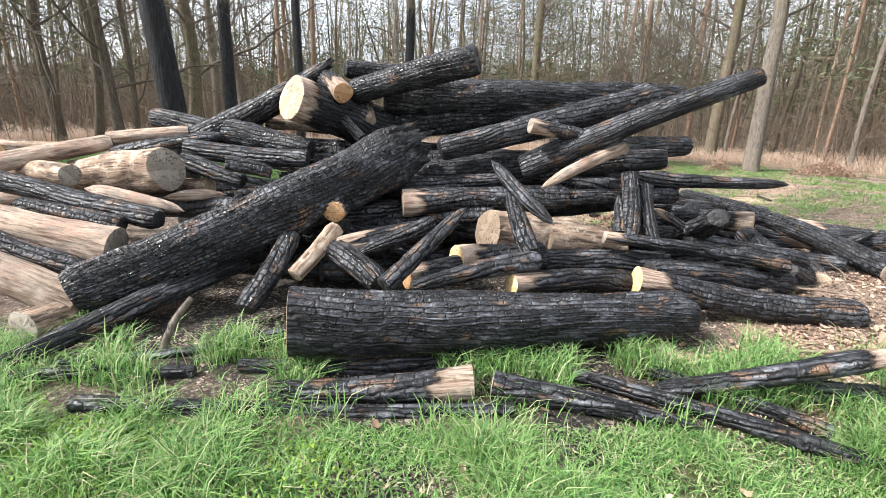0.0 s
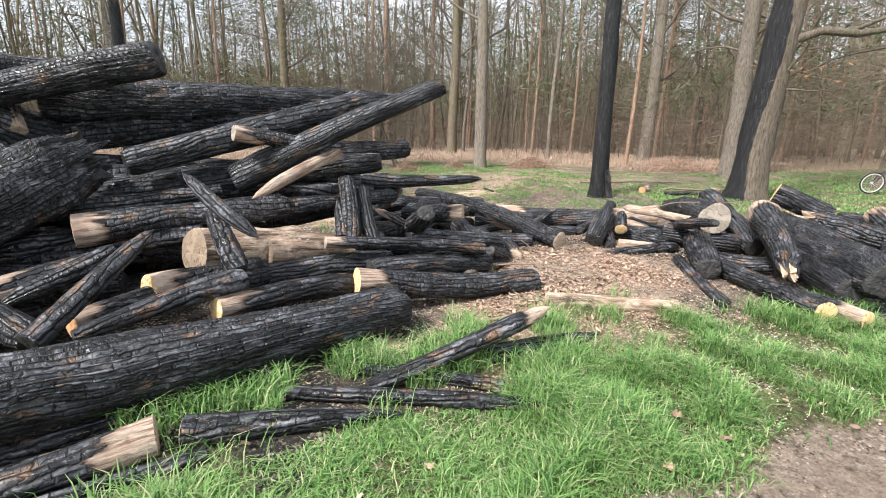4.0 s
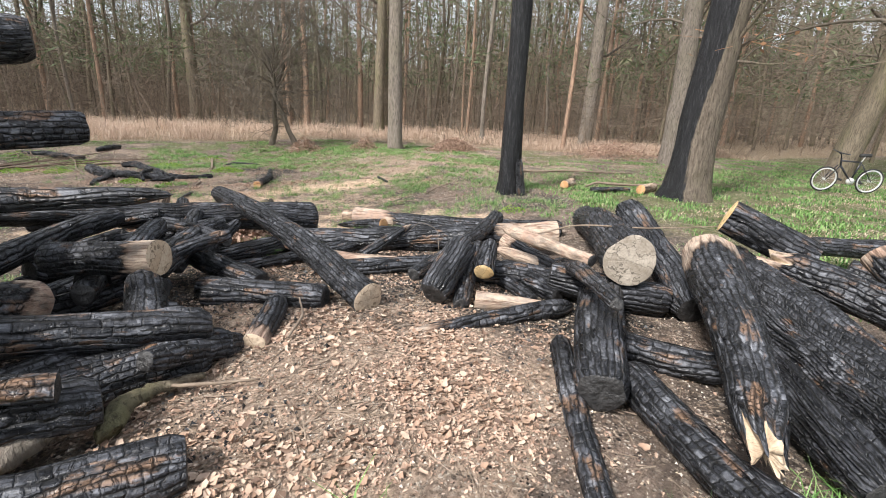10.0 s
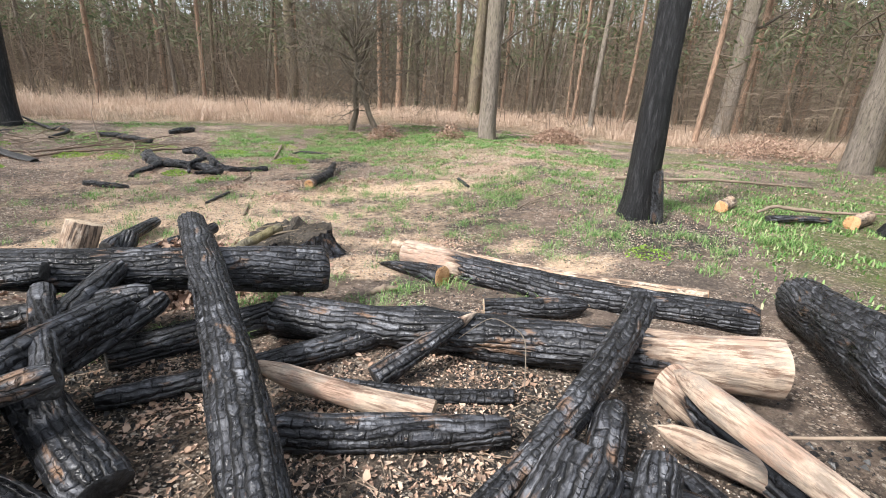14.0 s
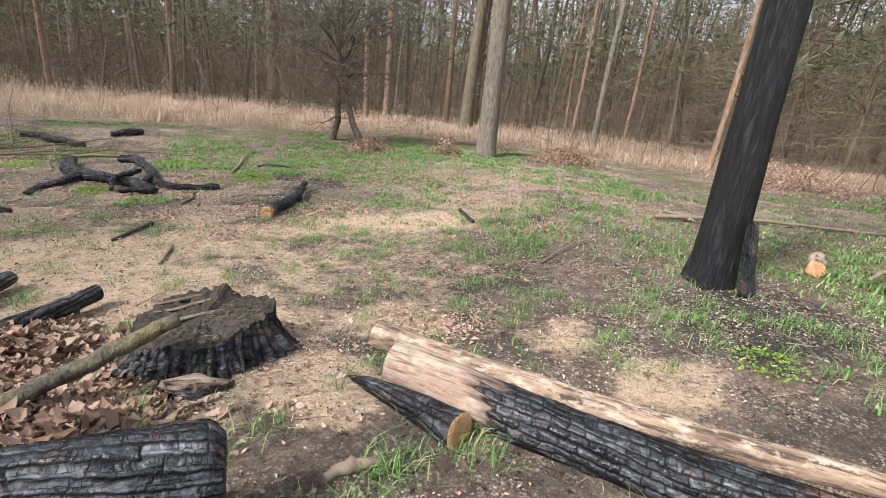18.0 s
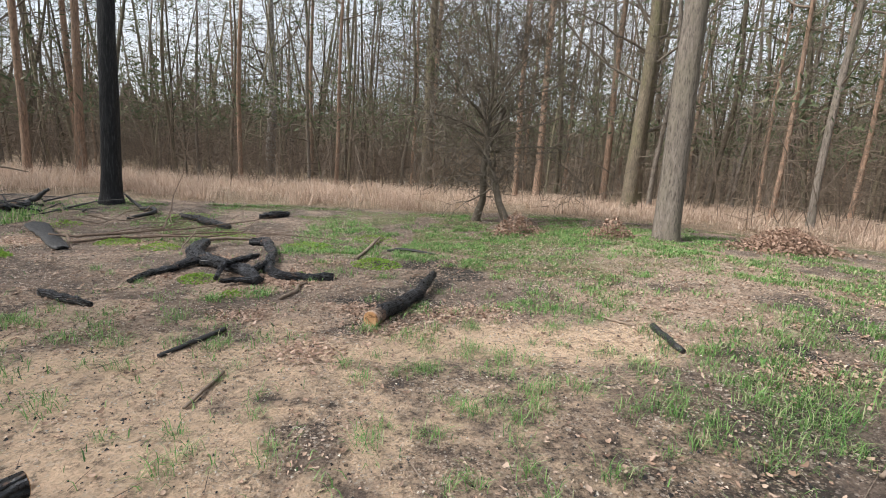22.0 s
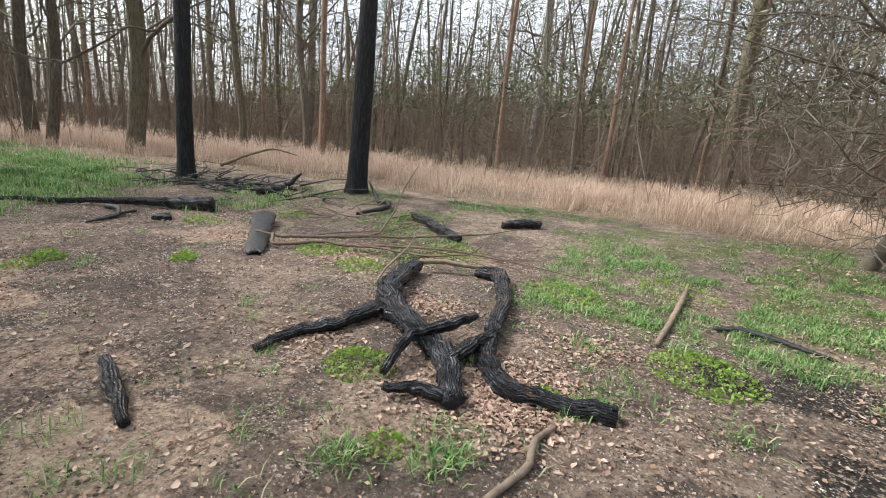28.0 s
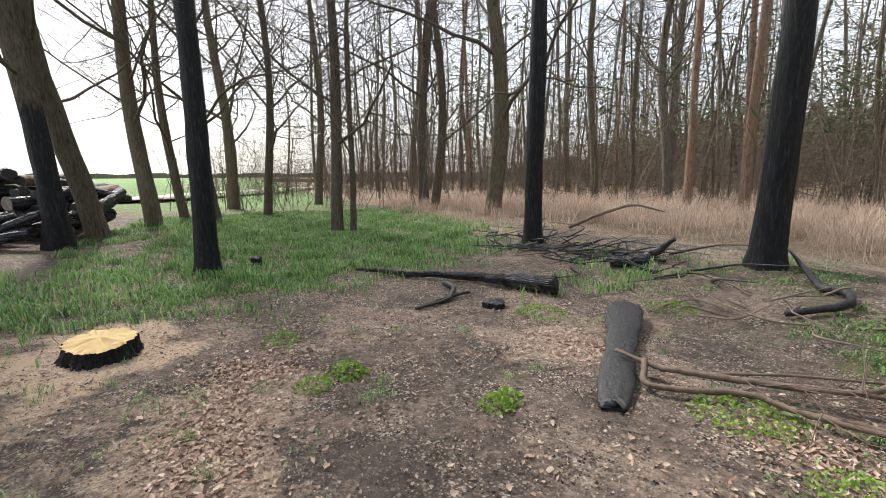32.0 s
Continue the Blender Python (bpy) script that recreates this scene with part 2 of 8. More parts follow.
def wood_material(name, bark):
    """Round timber: bare wood or bark where char is 0, charcoal cracked into blocks where it is 1. The grain runs along x;
    skin is the place on the unrolled surface, in blocks."""
    k = Nodes(name, 0.7, 0.38)
    grain = k.noise(k.coords((2.5, 30, 30)), 1.0, 7, 0.7)
    broad = k.noise(k.coords((1, 1, 1)), 3.0, 5)
    knots = k.noise(k.coords((5, 9, 9)), 1.6, 5, 0.7)
    if bark:
        plain = k.mix(k.ramp(broad, (0.35, 0.0), (0.65, 1.0)), (0.21, 0.145, 0.105), (0.40, 0.285, 0.205))
        plain = k.mix(k.ramp(grain, (0.42, 0.95), (0.50, 0.0)), plain, (0.06, 0.045, 0.036))
        plain = k.mix(k.ramp(knots, (0.50, 0.0), (0.60, 0.85)), plain, (0.50, 0.41, 0.325))
    else:
        plain = k.mix(k.ramp(broad, (0.35, 0.0), (0.65, 1.0)), (0.37, 0.27, 0.205), (0.55, 0.46, 0.37))
        plain = k.mix(k.ramp(broad, (0.50, 0.0), (0.60, 0.85)), plain, (0.34, 0.22, 0.165))
        plain = k.mix(k.ramp(grain, (0.40, 0.95), (0.50, 0.0)), plain, (0.15, 0.095, 0.068))
        plain = k.mix(k.ramp(knots, (0.48, 0.0), (0.62, 0.75)), plain, (0.23, 0.195, 0.165))
        plain = k.mix(k.ramp(k.noise(k.coords((1.2, 14, 14)), 2.0, 4), (0.61, 0.0), (0.66, 0.6)), plain, (0.13, 0.085, 0.062))
    skin = k.n.new("ShaderNodeAttribute")
    skin.attribute_name = "skin"
    warp = k.n.new("ShaderNodeTexNoise")
    warp.inputs["Scale"].default_value, warp.inputs["Detail"].default_value = 0.8, 4.0
    k.l.new(skin.outputs["Vector"], warp.inputs["Vector"])
    push = k.n.new("ShaderNodeVectorMath")
    push.operation = "MULTIPLY_ADD"
    k.l.new(warp.outputs["Color"], push.inputs[0])
    push.inputs[1].default_value = (1.5, 0.9, 0.0)
    k.l.new(skin.outputs["Vector"], push.inputs[2])
    split = k.n.new("ShaderNodeSeparateXYZ")
    k.l.new(push.outputs["Vector"], split.inputs[0])

    def block(along, across, stretch, seed):
        """Distance to the cracks round a block, and a number of its own for each block."""
        row = k.math("FLOOR", across)
        own = k.n.new("ShaderNodeTexWhiteNoise")
        own.noise_dimensions = "2D"
        pair = k.n.new("ShaderNodeCombineXYZ")
        k.l.new(row, pair.inputs[0])
        pair.inputs[1].default_value = seed
        k.l.new(pair.outputs[0], own.inputs["Vector"])
        rate = k.math("ADD", stretch, k.math("MULTIPLY", own.outputs["Value"], stretch))
        step = k.math("ADD", k.math("MULTIPLY", along, rate), k.math("MULTIPLY", own.outputs["Value"], 37.0))
        tone = k.n.new("ShaderNodeTexWhiteNoise")
        tone.noise_dimensions = "2D"
        both_of = k.n.new("ShaderNodeCombineXYZ")
        k.l.new(row, both_of.inputs[0])
        k.l.new(k.math("FLOOR", step), both_of.inputs[1])
        k.l.new(both_of.outputs[0], tone.inputs["Vector"])
        dx = k.math("DIVIDE", k.math("PINGPONG", step, 0.5), rate)
        dy = k.math("PINGPONG", across, 0.5)
        return dx, dy, tone.outputs["Value"]
    stretch = k.math("ADD", k.math("MULTIPLY", k.math("POWER", k.random(), 1.6), 0.55), 0.13)
    dx, dy, tone = block(split.outputs[0], split.outputs[1], stretch, 3.0)
    dx2, dy2, tone2 = block(k.math("MULTIPLY", split.outputs[0], 2.1), k.math("MULTIPLY", split.outputs[1], 2.0), 0.55, 8.0)
    width = k.ramp(k.noise(k.coords((5, 15, 15)), 1.6, 4), (0.35, 0.35), (0.62, 1.0))
    gap = k.math("MULTIPLY", k.math("MAXIMUM", k.ramp(dy, (0.07, 1.0), (0.20, 0.0)), k.ramp(dx, (0.03, 0.9), (0.13, 0.0))), width)
    crack = k.math("MULTIPLY", k.ramp(k.math("MINIMUM", dx2, dy2), (0.02, 1.0), (0.10, 0.0)), k.ramp(k.noise(k.coords((4, 9, 9)), 2.1, 3), (0.45, 0.0), (0.60, 0.9)))
    dome = k.math("ADD", k.ramp(dy, (0.02, 0.0), (0.22, 0.7), (0.5, 1.0)), k.math("MULTIPLY", k.ramp(dx, (0.0, 0.0), (0.2, 1.0)), 0.45))
    fine = k.noise(k.coords((34, 60, 60)), 1.0, 5, 0.7)
    ash = k.noise(k.coords((3.5, 9, 9)), 1.0, 6, 0.65)
    shade = k.math("ADD", k.math("ADD", k.math("MULTIPLY", tone, 0.22), k.math("MULTIPLY", tone2, 0.12)), k.math("MULTIPLY", ash, 0.95))
    # Besides ash, the blue-grey tones paint the sky's sheen onto the blocks.
    coal = k.ramp(shade, (0.42, (0.006, 0.006, 0.007)), (0.58, (0.021, 0.022, 0.026)), (0.74, (0.064, 0.067, 0.078)), (0.88, (0.19, 0.197, 0.22)))
    fibre = k.noise(k.coords((5, 120, 120)), 1.0, 5, 0.7)
    coal = k.mix(k.ramp(fibre, (0.38, 0.7), (0.47, 0.0)), coal, (0.006, 0.006, 0.007))
    # Pale specks paint small glints into the charcoal's colour.
    glint = k.noise(k.coords((26, 55, 55)), 1.0, 7, 0.8)
    coal = k.mix(k.ramp(glint, (0.57, 0.0), (0.64, 0.6)), coal, (0.19, 0.194, 0.21))
    coal = k.mix(k.ramp(k.noise(k.coords((3, 7, 7)), 1.3, 6), (0.59, 0.0), (0.66, 0.8)), coal, (0.20, 0.12, 0.075))
    # Gaps and cracks are coloured near black for the shade inside them.
    coal = k.mix(k.math("MAXIMUM", gap, crack), coal, (0.0012, 0.0012, 0.0012))
    edge = k.math("ADD", k.attr("char"), k.math("MULTIPLY", k.math("SUBTRACT", k.noise(k.coords((4, 16, 16)), 1.5, 6), 0.5), 1.2))
    burnt = k.ramp(edge, (0.42, 0.0), (0.54, 1.0))
    scorched = k.mix(k.ramp(edge, (0.14, 0.0), (0.44, 0.85)), plain, (0.065, 0.040, 0.028))
    col = k.mix(burnt, scorched, coal)
    gloss = k.ramp(k.math("ADD", k.math("MULTIPLY", tone, 0.5), k.math("MULTIPLY", ash, 0.6)), (0.3, 0.24), (0.85, 0.6))
    rough = k.mix(burnt, 0.9, k.mix(gap, gloss, 0.9))
    facet = k.noise(k.coords((20, 30, 30)), 1.0, 2, 0.5)
    h_coal = k.math("ADD", k.math("ADD", dome, k.math("MULTIPLY", tone, 0.25)), k.math("ADD", k.math("MULTIPLY", facet, 0.55), k.math("SUBTRACT", k.math("MULTIPLY", fine, 0.15), k.math("MULTIPLY", crack, 0.35))))
    nrm = k.bump(k.mix(burnt, k.math("MULTIPLY", grain, 0.8), h_coal), 1.0, 0.020)
    nrm = k.bump(grain, 0.4, 0.008, nrm)
    return k.out(col, rough, nrm)


def cut_material(name, a, b, dark):
    """A sawn end: rings round x, with cracks and saw marks."""
    k = Nodes(name, 0.8, 0.25)
    vec = k.coords((0.0, 1, 1))
    w = k.n.new("ShaderNodeTexWave")
    w.wave_type, w.rings_direction = "RINGS", "X"
    w.inputs["Scale"].default_value, w.inputs["Distortion"].default_value, w.inputs["Detail"].default_value = 16.0, 7.0, 3.0
    k.l.new(vec, w.inputs["Vector"])
    fine = k.noise(k.coords((4, 1, 1)), 42.0, 5)
    blot = k.noise(k.coords(), 7.0, 3)
    col = k.mix(k.ramp(blot, (0.35, 0.0), (0.65, 1.0)), a, b)
    col = k.mix(k.math("MULTIPLY", w.outputs["Fac"], 0.16), col, dark)
    split = k.noise(k.coords((0.0, 5, 5)), 1.4, 3)
    col = k.mix(k.ramp(k.math("ABSOLUTE", k.math("SUBTRACT", split, 0.5)), (0.0, 0.85), (0.018, 0.0)), col, tuple(c * 0.3 for c in dark))
    col = k.mix(k.ramp(fine, (0.52, 0.0), (0.72, 0.7)), col, dark)
    return k.out(col, None, k.bump(fine, 0.6, 0.008))


M_WOOD, M_BARKLOG = wood_material("bare_or_charred_wood", False), wood_material("bark_or_charred_wood", True)
M_CUT = {"y": cut_material("fresh_cut", (0.58, 0.40, 0.19), (0.66, 0.50, 0.28), (0.30, 0.18, 0.08)), "w": cut_material("weathered_cut", (0.40, 0.30, 0.21), (0.50, 0.41, 0.31), (0.17, 0.11, 0.07)),
         "g": cut_material("grey_cut", (0.21, 0.18, 0.145), (0.36, 0.32, 0.27), (0.09, 0.075, 0.06)), "o": cut_material("reddish_cut", (0.42, 0.22, 0.10), (0.52, 0.33, 0.18), (0.20, 0.09, 0.04)),
         "d": cut_material("earthy_end", (0.20, 0.15, 0.11), (0.28, 0.22, 0.16), (0.10, 0.07, 0.05)), "k": None}


def bark_material(name, low, high, moss, coarse=1.0, island=False):
    """Standing bark; ridges run upwards along z. char, 0 to 1, blackens it."""
    k = Nodes(name, 0.85, 0.25)
    ridge = k.noise(k.coords((11 * coarse, 11 * coarse, 2.0)), 2.0, 6, 0.7)
    plate = k.noise(k.coords((26 * coarse, 26 * coarse, 3.4)), 1.6, 6, 0.7)
    patch = k.noise(k.coords((1, 1, 0.35)), 1.8, 4)
    col = k.mix(k.ramp(ridge, (0.35, 0.0), (0.65, 1.0)), low, high)
    col = k.mix(k.ramp(patch, (0.45, 0.0), (0.7, 0.75)), col, moss)
    col = k.mix(k.ramp(plate, (0.36, 0.75), (0.48, 0.0)), col, tuple(c * 0.35 for c in low))
    edge = k.math("ADD", k.attr("char"), k.math("MULTIPLY", k.math("SUBTRACT", k.noise(k.coords((6, 6, 2)), 2.0, 5), 0.5), 0.7))
    burnt = k.ramp(edge, (0.42, 0.0), (0.58, 1.0))
    # The ramp's light end paints glints onto the charred bark.
    coal = k.ramp(k.mix(0.5, ridge, plate), (0.34, (0.004, 0.004, 0.0045)), (0.52, (0.015, 0.0155, 0.0175)), (0.70, (0.075, 0.076, 0.082)))
    if island:
        col = k.mix(k.ramp(k.island(), (0.0, 0.85), (0.45, 0.0)), col, tuple(c * 0.28 for c in low))
        col = k.mix(k.ramp(k.island(), (0.72, 0.0), (1.0, 0.7)), col, (0.27, 0.245, 0.165))
    h = k.math("ADD", ridge, plate)
    return k.out(k.mix(burnt, col, coal), k.mix(burnt, 0.85, 0.55), k.bump(h, 1.0, 0.035))


M_OAK = bark_material("oak_bark", (0.082, 0.066, 0.052), (0.20, 0.165, 0.13), (0.12, 0.112, 0.068))
M_GREYBARK = bark_material("grey_bark", (0.125, 0.106, 0.089), (0.255, 0.219, 0.186), (0.18, 0.162, 0.118), 0.8)
M_MOSSY = bark_material("mossy_bark", (0.11, 0.09, 0.066), (0.23, 0.19, 0.14), (0.145, 0.142, 0.068))
M_PINE = bark_material("pine_bark", (0.18, 0.122, 0.09), (0.40, 0.265, 0.185), (0.26, 0.20, 0.155), 0.9)
M_FARBARK = bark_material("far_bark", (0.085, 0.073, 0.056), (0.185, 0.158, 0.122), (0.185, 0.182, 0.10), 0.7, True)
M_BIRCH = bark_material("birch_bark", (0.16, 0.15, 0.14), (0.46, 0.44, 0.40), (0.10, 0.09, 0.08), 0.5)


def plain_material(name, a, b, size, rough=0.8, spec=0.3, bump=0.3, dist=0.004, island=0.0):
    k = Nodes(name, rough, spec)
    t = k.noise(k.coords(), size, 5)
    col = k.mix(k.ramp(t, (0.3, 0.0), (0.7, 1.0)), a, b)
    if island:
        col = k.mix(k.math("MULTIPLY", k.island(), island), col, tuple(c * 0.45 for c in a))
    return k.out(col, None, k.bump(t, bump, dist))


M_TWIG = plain_material("bare_twigs", (0.145, 0.111, 0.084), (0.285, 0.226, 0.175), 6, island=0.8)
M_LICHEN = plain_material("yellow_lichen_bark", (0.20, 0.17, 0.12), (0.46, 0.34, 0.06), 9, 0.9, 0.2, 0.6, 0.006)
M_LICHBARK = bark_material("lichened_bark", (0.10, 0.09, 0.07), (0.24, 0.215, 0.17), (0.34, 0.29, 0.09), 1.0)
M_LIMB = plain_material("limb_bark", (0.085, 0.072, 0.058), (0.16, 0.138, 0.112), 8, 0.9, 0.2, 0.5, 0.01)
M_DEADTWIG = plain_material("dry_twigs", (0.16, 0.12, 0.09), (0.30, 0.235, 0.18), 14, island=0.4)
M_BURNTTWIG = plain_material("burnt_twigs", (0.007, 0.007, 0.007), (0.040, 0.039, 0.040), 26, 0.5, 0.4, 1.0, 0.012)


def blade_material(name, *cols, thin=0.35):
    """Leaves and blades: a colour for each island, light coming through."""
    k = Nodes(name, 0.55, 0.3)
    col = k.ramp(k.island(), *[(i / (len(cols) - 1), c) for i, c in enumerate(cols)])
    k.out(col)
    tr = k.n.new("ShaderNodeBsdfTranslucent")
    mx = k.n.new("ShaderNodeMixShader")
    mx.inputs[0].default_value = thin
    k.l.new(col, tr.inputs["Color"])
    k.l.new(k.bsdf.outputs[0], mx.inputs[1])
    k.l.new(tr.outputs[0], mx.inputs[2])
    k.l.new(mx.outputs[0], k.n["Material Output"].inputs["Surface"])
    return k.m


M_GRASS = blade_material("green_grass", (0.045, 0.115, 0.038), (0.09, 0.20, 0.055), (0.135, 0.27, 0.072), (0.21, 0.36, 0.11), (0.155, 0.30, 0.085), (0.30, 0.43, 0.17), (0.46, 0.44, 0.28))
M_DRY = blade_material("dry_grass", (0.40, 0.29, 0.22), (0.58, 0.44, 0.345), (0.68, 0.54, 0.43), (0.27, 0.19, 0.14))
M_LEAF = blade_material("oak_leaf_litter", (0.10, 0.066, 0.05), (0.28, 0.18, 0.125), (0.38, 0.26, 0.19), (0.50, 0.38, 0.295), (0.46, 0.345, 0.265), (0.32, 0.21, 0.145), (0.20, 0.138, 0.105), thin=0.12)
M_NEEDLE = blade_material("pine_needles", (0.055, 0.08, 0.042), (0.09, 0.12, 0.06), (0.13, 0.15, 0.08), (0.20, 0.19, 0.12), thin=0.25)
M_HERB = blade_material("fresh_herbs", (0.12, 0.24, 0.03), (0.20, 0.34, 0.05), (0.30, 0.42, 0.08), (0.14, 0.27, 0.05))
M_RUST = blade_material("rusty_leaves", (0.14, 0.085, 0.065), (0.29, 0.185, 0.135), (0.40, 0.28, 0.21), (0.22, 0.135, 0.10), thin=0.1)
M_CHIP = blade_material("chips_and_stones", (0.50, 0.39, 0.28), (0.36, 0.30, 0.25), (0.66, 0.60, 0.52), (0.03, 0.028, 0.026), (0.20, 0.145, 0.11), thin=0.0)
M_CUT["k"] = plain_material("burnt_end", (0.008, 0.008, 0.008), (0.045, 0.044, 0.045), 26, 0.45, 0.4, 1.0, 0.02)
M_COAL = plain_material("charcoal_lumps", (0.008, 0.008, 0.009), (0.03, 0.03, 0.032), 30, 0.4, 0.5, 0.8, 0.01, island=0.5)


def ground_material():
    k = Nodes("forest_ground", 0.9, 0.2)
    xy = k.coords()
    fine, mid, big = k.noise(xy, 30, 8, 0.75), k.noise(xy, 5, 7, 0.65), k.noise(xy, 1.1, 4)
    grit = k.cells(xy, 70)
    soil = k.mix(k.ramp(mid, (0.3, 0.0), (0.7, 1.0)), (0.115, 0.087, 0.072), (0.335, 0.25, 0.198))
    soil = k.mix(k.ramp(big, (0.42, 0.0), (0.62, 0.75)), soil, (0.085, 0.072, 0.064))
    soil = k.mix(k.ramp(grit, (0.06, 0.8), (0.2, 0.0)), soil, (0.33, 0.28, 0.22))
    soil = k.mix(k.ramp(fine, (0.3, 0.75), (0.46, 0.0)), soil, (0.035, 0.030, 0.026))

    def cover(base, attr, color, lo=0.34, hi=0.58, wob=1.1):
        f = k.math("ADD", k.attr(attr), k.math("MULTIPLY", k.math("SUBTRACT", k.mix(0.5, mid, fine), 0.5), wob))
        return k.mix(k.ramp(f, (lo, 0.0), (hi, 1.0)), base, color)
    verge = k.mix(k.ramp(fine, (0.35, 0.0), (0.65, 1.0)), (0.27, 0.205, 0.16), (0.43, 0.34, 0.27))
    col = cover(soil, "verge", verge)
    col = cover(col, "ash", k.mix(fine, (0.012, 0.012, 0.012), (0.075, 0.068, 0.06)))
    col = cover(col, "leaf", k.mix(k.ramp(k.cells(xy, 26), (0.3, 0.0), (0.8, 1.0)), (0.56, 0.42, 0.32), (0.36, 0.265, 0.20)), 0.3, 0.62)
    col = cover(col, "saw", k.mix(k.ramp(fine, (0.35, 0.0), (0.7, 1.0)), (0.80, 0.59, 0.415), (0.62, 0.45, 0.32)), 0.3, 0.62, 1.7)
    col = cover(col, "dry", k.mix(k.ramp(fine, (0.35, 0.0), (0.65, 1.0)), (0.17, 0.12, 0.08), (0.36, 0.27, 0.17)), 0.3, 0.62)
    # Green is darkened to paint the shade between blades; the brown is litter.
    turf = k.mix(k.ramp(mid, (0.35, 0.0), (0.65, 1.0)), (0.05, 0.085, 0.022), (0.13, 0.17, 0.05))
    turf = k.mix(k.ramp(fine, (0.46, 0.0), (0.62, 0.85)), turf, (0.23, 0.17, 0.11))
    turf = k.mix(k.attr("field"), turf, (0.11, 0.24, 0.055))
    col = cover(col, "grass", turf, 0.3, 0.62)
    h = k.math("ADD", fine, k.math("MULTIPLY", mid, 1.6))
    for size, keep in ((13.0, 0.26), (27.0, 0.36), (55.0, 0.42)):
        bits = k.n.new("ShaderNodeTexVoronoi")
        bits.inputs["Scale"].default_value = size
        k.l.new(xy, bits.inputs["Vector"])
        sort = k.ramp(k.noise(bits.outputs["Position"], 3.7 * size, 0), (0.32, (0.022, 0.02, 0.019)), (0.40, (0.11, 0.082, 0.062)), (0.48, (0.30, 0.215, 0.16)), (0.57, (0.50, 0.40, 0.315)), (0.66, (0.70, 0.61, 0.52)))
        some = k.math("MULTIPLY", k.ramp(bits.outputs["Distance"], (keep - 0.06, 1.0), (keep, 0.0)), k.math("MULTIPLY", k.ramp(k.noise(xy, 2.3, 6, 0.7), (0.44, 0.12), (0.58, 0.95)), k.math("SUBTRACT", 1.0, k.math("MULTIPLY", k.attr("saw"), 0.8))))
        col = k.mix(some, col, sort)
    crumb = k.noise(xy, 14, 8, 0.8)
    col = k.mix(k.ramp(crumb, (0.36, 0.75), (0.46, 0.0)), col, (0.05, 0.043, 0.038))
    col = k.mix(k.ramp(crumb, (0.55, 0.0), (0.65, 0.6)), col, (0.60, 0.50, 0.40))
    lumps = k.noise(k.coords((1, 1, 1)), 7.0, 3, 0.5)
    nrm = k.bump(lumps, 0.8, 0.11)
    return k.out(col, None, k.bump(k.math("ADD", h, crumb), 1.0, 0.055, nrm))


def path_material():
    k = Nodes("pale_path", 0.85, 0.25)
    xy = k.coords()
    fine, mid, big = k.noise(xy, 90, 4), k.noise(xy, 4, 5), k.noise(xy, 0.6, 3)
    col = k.mix(k.ramp(mid, (0.3, 0.0), (0.7, 1.0)), (0.335, 0.315, 0.285), (0.40, 0.38, 0.345))
    col = k.mix(k.ramp(big, (0.45, 0.0), (0.7, 0.5)), col, (0.31, 0.275, 0.235))
    f = k.math("ADD", k.attr("edge"), k.math("MULTIPLY", k.math("SUBTRACT", k.mix(0.25, k.noise(xy, 2.6, 8, 0.7), fine), 0.5), 2.0))
    col = k.mix(k.ramp(f, (0.42, 0.0), (0.62, 1.0)), col, k.mix(k.ramp(k.noise(xy, 22, 7, 0.75), (0.35, 0.0), (0.65, 1.0)), (0.22, 0.165, 0.128), (0.37, 0.29, 0.228)))
    col = k.mix(k.ramp(k.cells(xy, 30), (0.03, 0.5), (0.08, 0.0)), col, (0.22, 0.19, 0.15))
    return k.out(col, None, k.bump(fine, 0.25, 0.004))


M_GROUND, M_PATH = ground_material(), path_material()


# ---- meshes ----
def mesh_of(name, verts, quads=None, tris=None, mat=None, attrs=None, smooth=True):
    me = bpy.data.meshes.new(name)
    verts = np.asarray(verts, np.float32).reshape(-1, 3)
    quads = np.zeros((0, 4), np.int32) if quads is None else np.asarray(quads, np.int32).reshape(-1, 4)
    tris = np.zeros((0, 3), np.int32) if tris is None else np.asarray(tris, np.int32).reshape(-1, 3)
    me.vertices.add(len(verts))
    me.vertices.foreach_set("co", verts.ravel())
    me.loops.add(quads.size + tris.size)
    me.loops.foreach_set("vertex_index", np.concatenate([quads.ravel(), tris.ravel()]))
    me.polygons.add(len(quads) + len(tris))
    me.polygons.foreach_set("loop_start", np.concatenate([np.arange(len(quads)) * 4, quads.size + np.arange(len(tris)) * 3]).astype(np.int32))
    me.polygons.foreach_set("use_smooth", np.full(len(quads) + len(tris), smooth))
    for key, val in (attrs or {}).items():
        if np.ndim(val) == 3:
            a = me.attributes.new(key, "FLOAT_VECTOR", "POINT")
            a.data.foreach_set("vector", np.asarray(val, np.float32).ravel())
        else:
            a = me.attributes.new(key, "FLOAT", "POINT")
            a.data.foreach_set("value", np.asarray(val, np.float32))
    if mat:
        me.materials.append(mat)
    me.update(calc_edges=True)
    return me


def part(name, me, parent, label=""):
    ob = new(name, me)
    ob.parent = parent
    return tagged(ob, label)


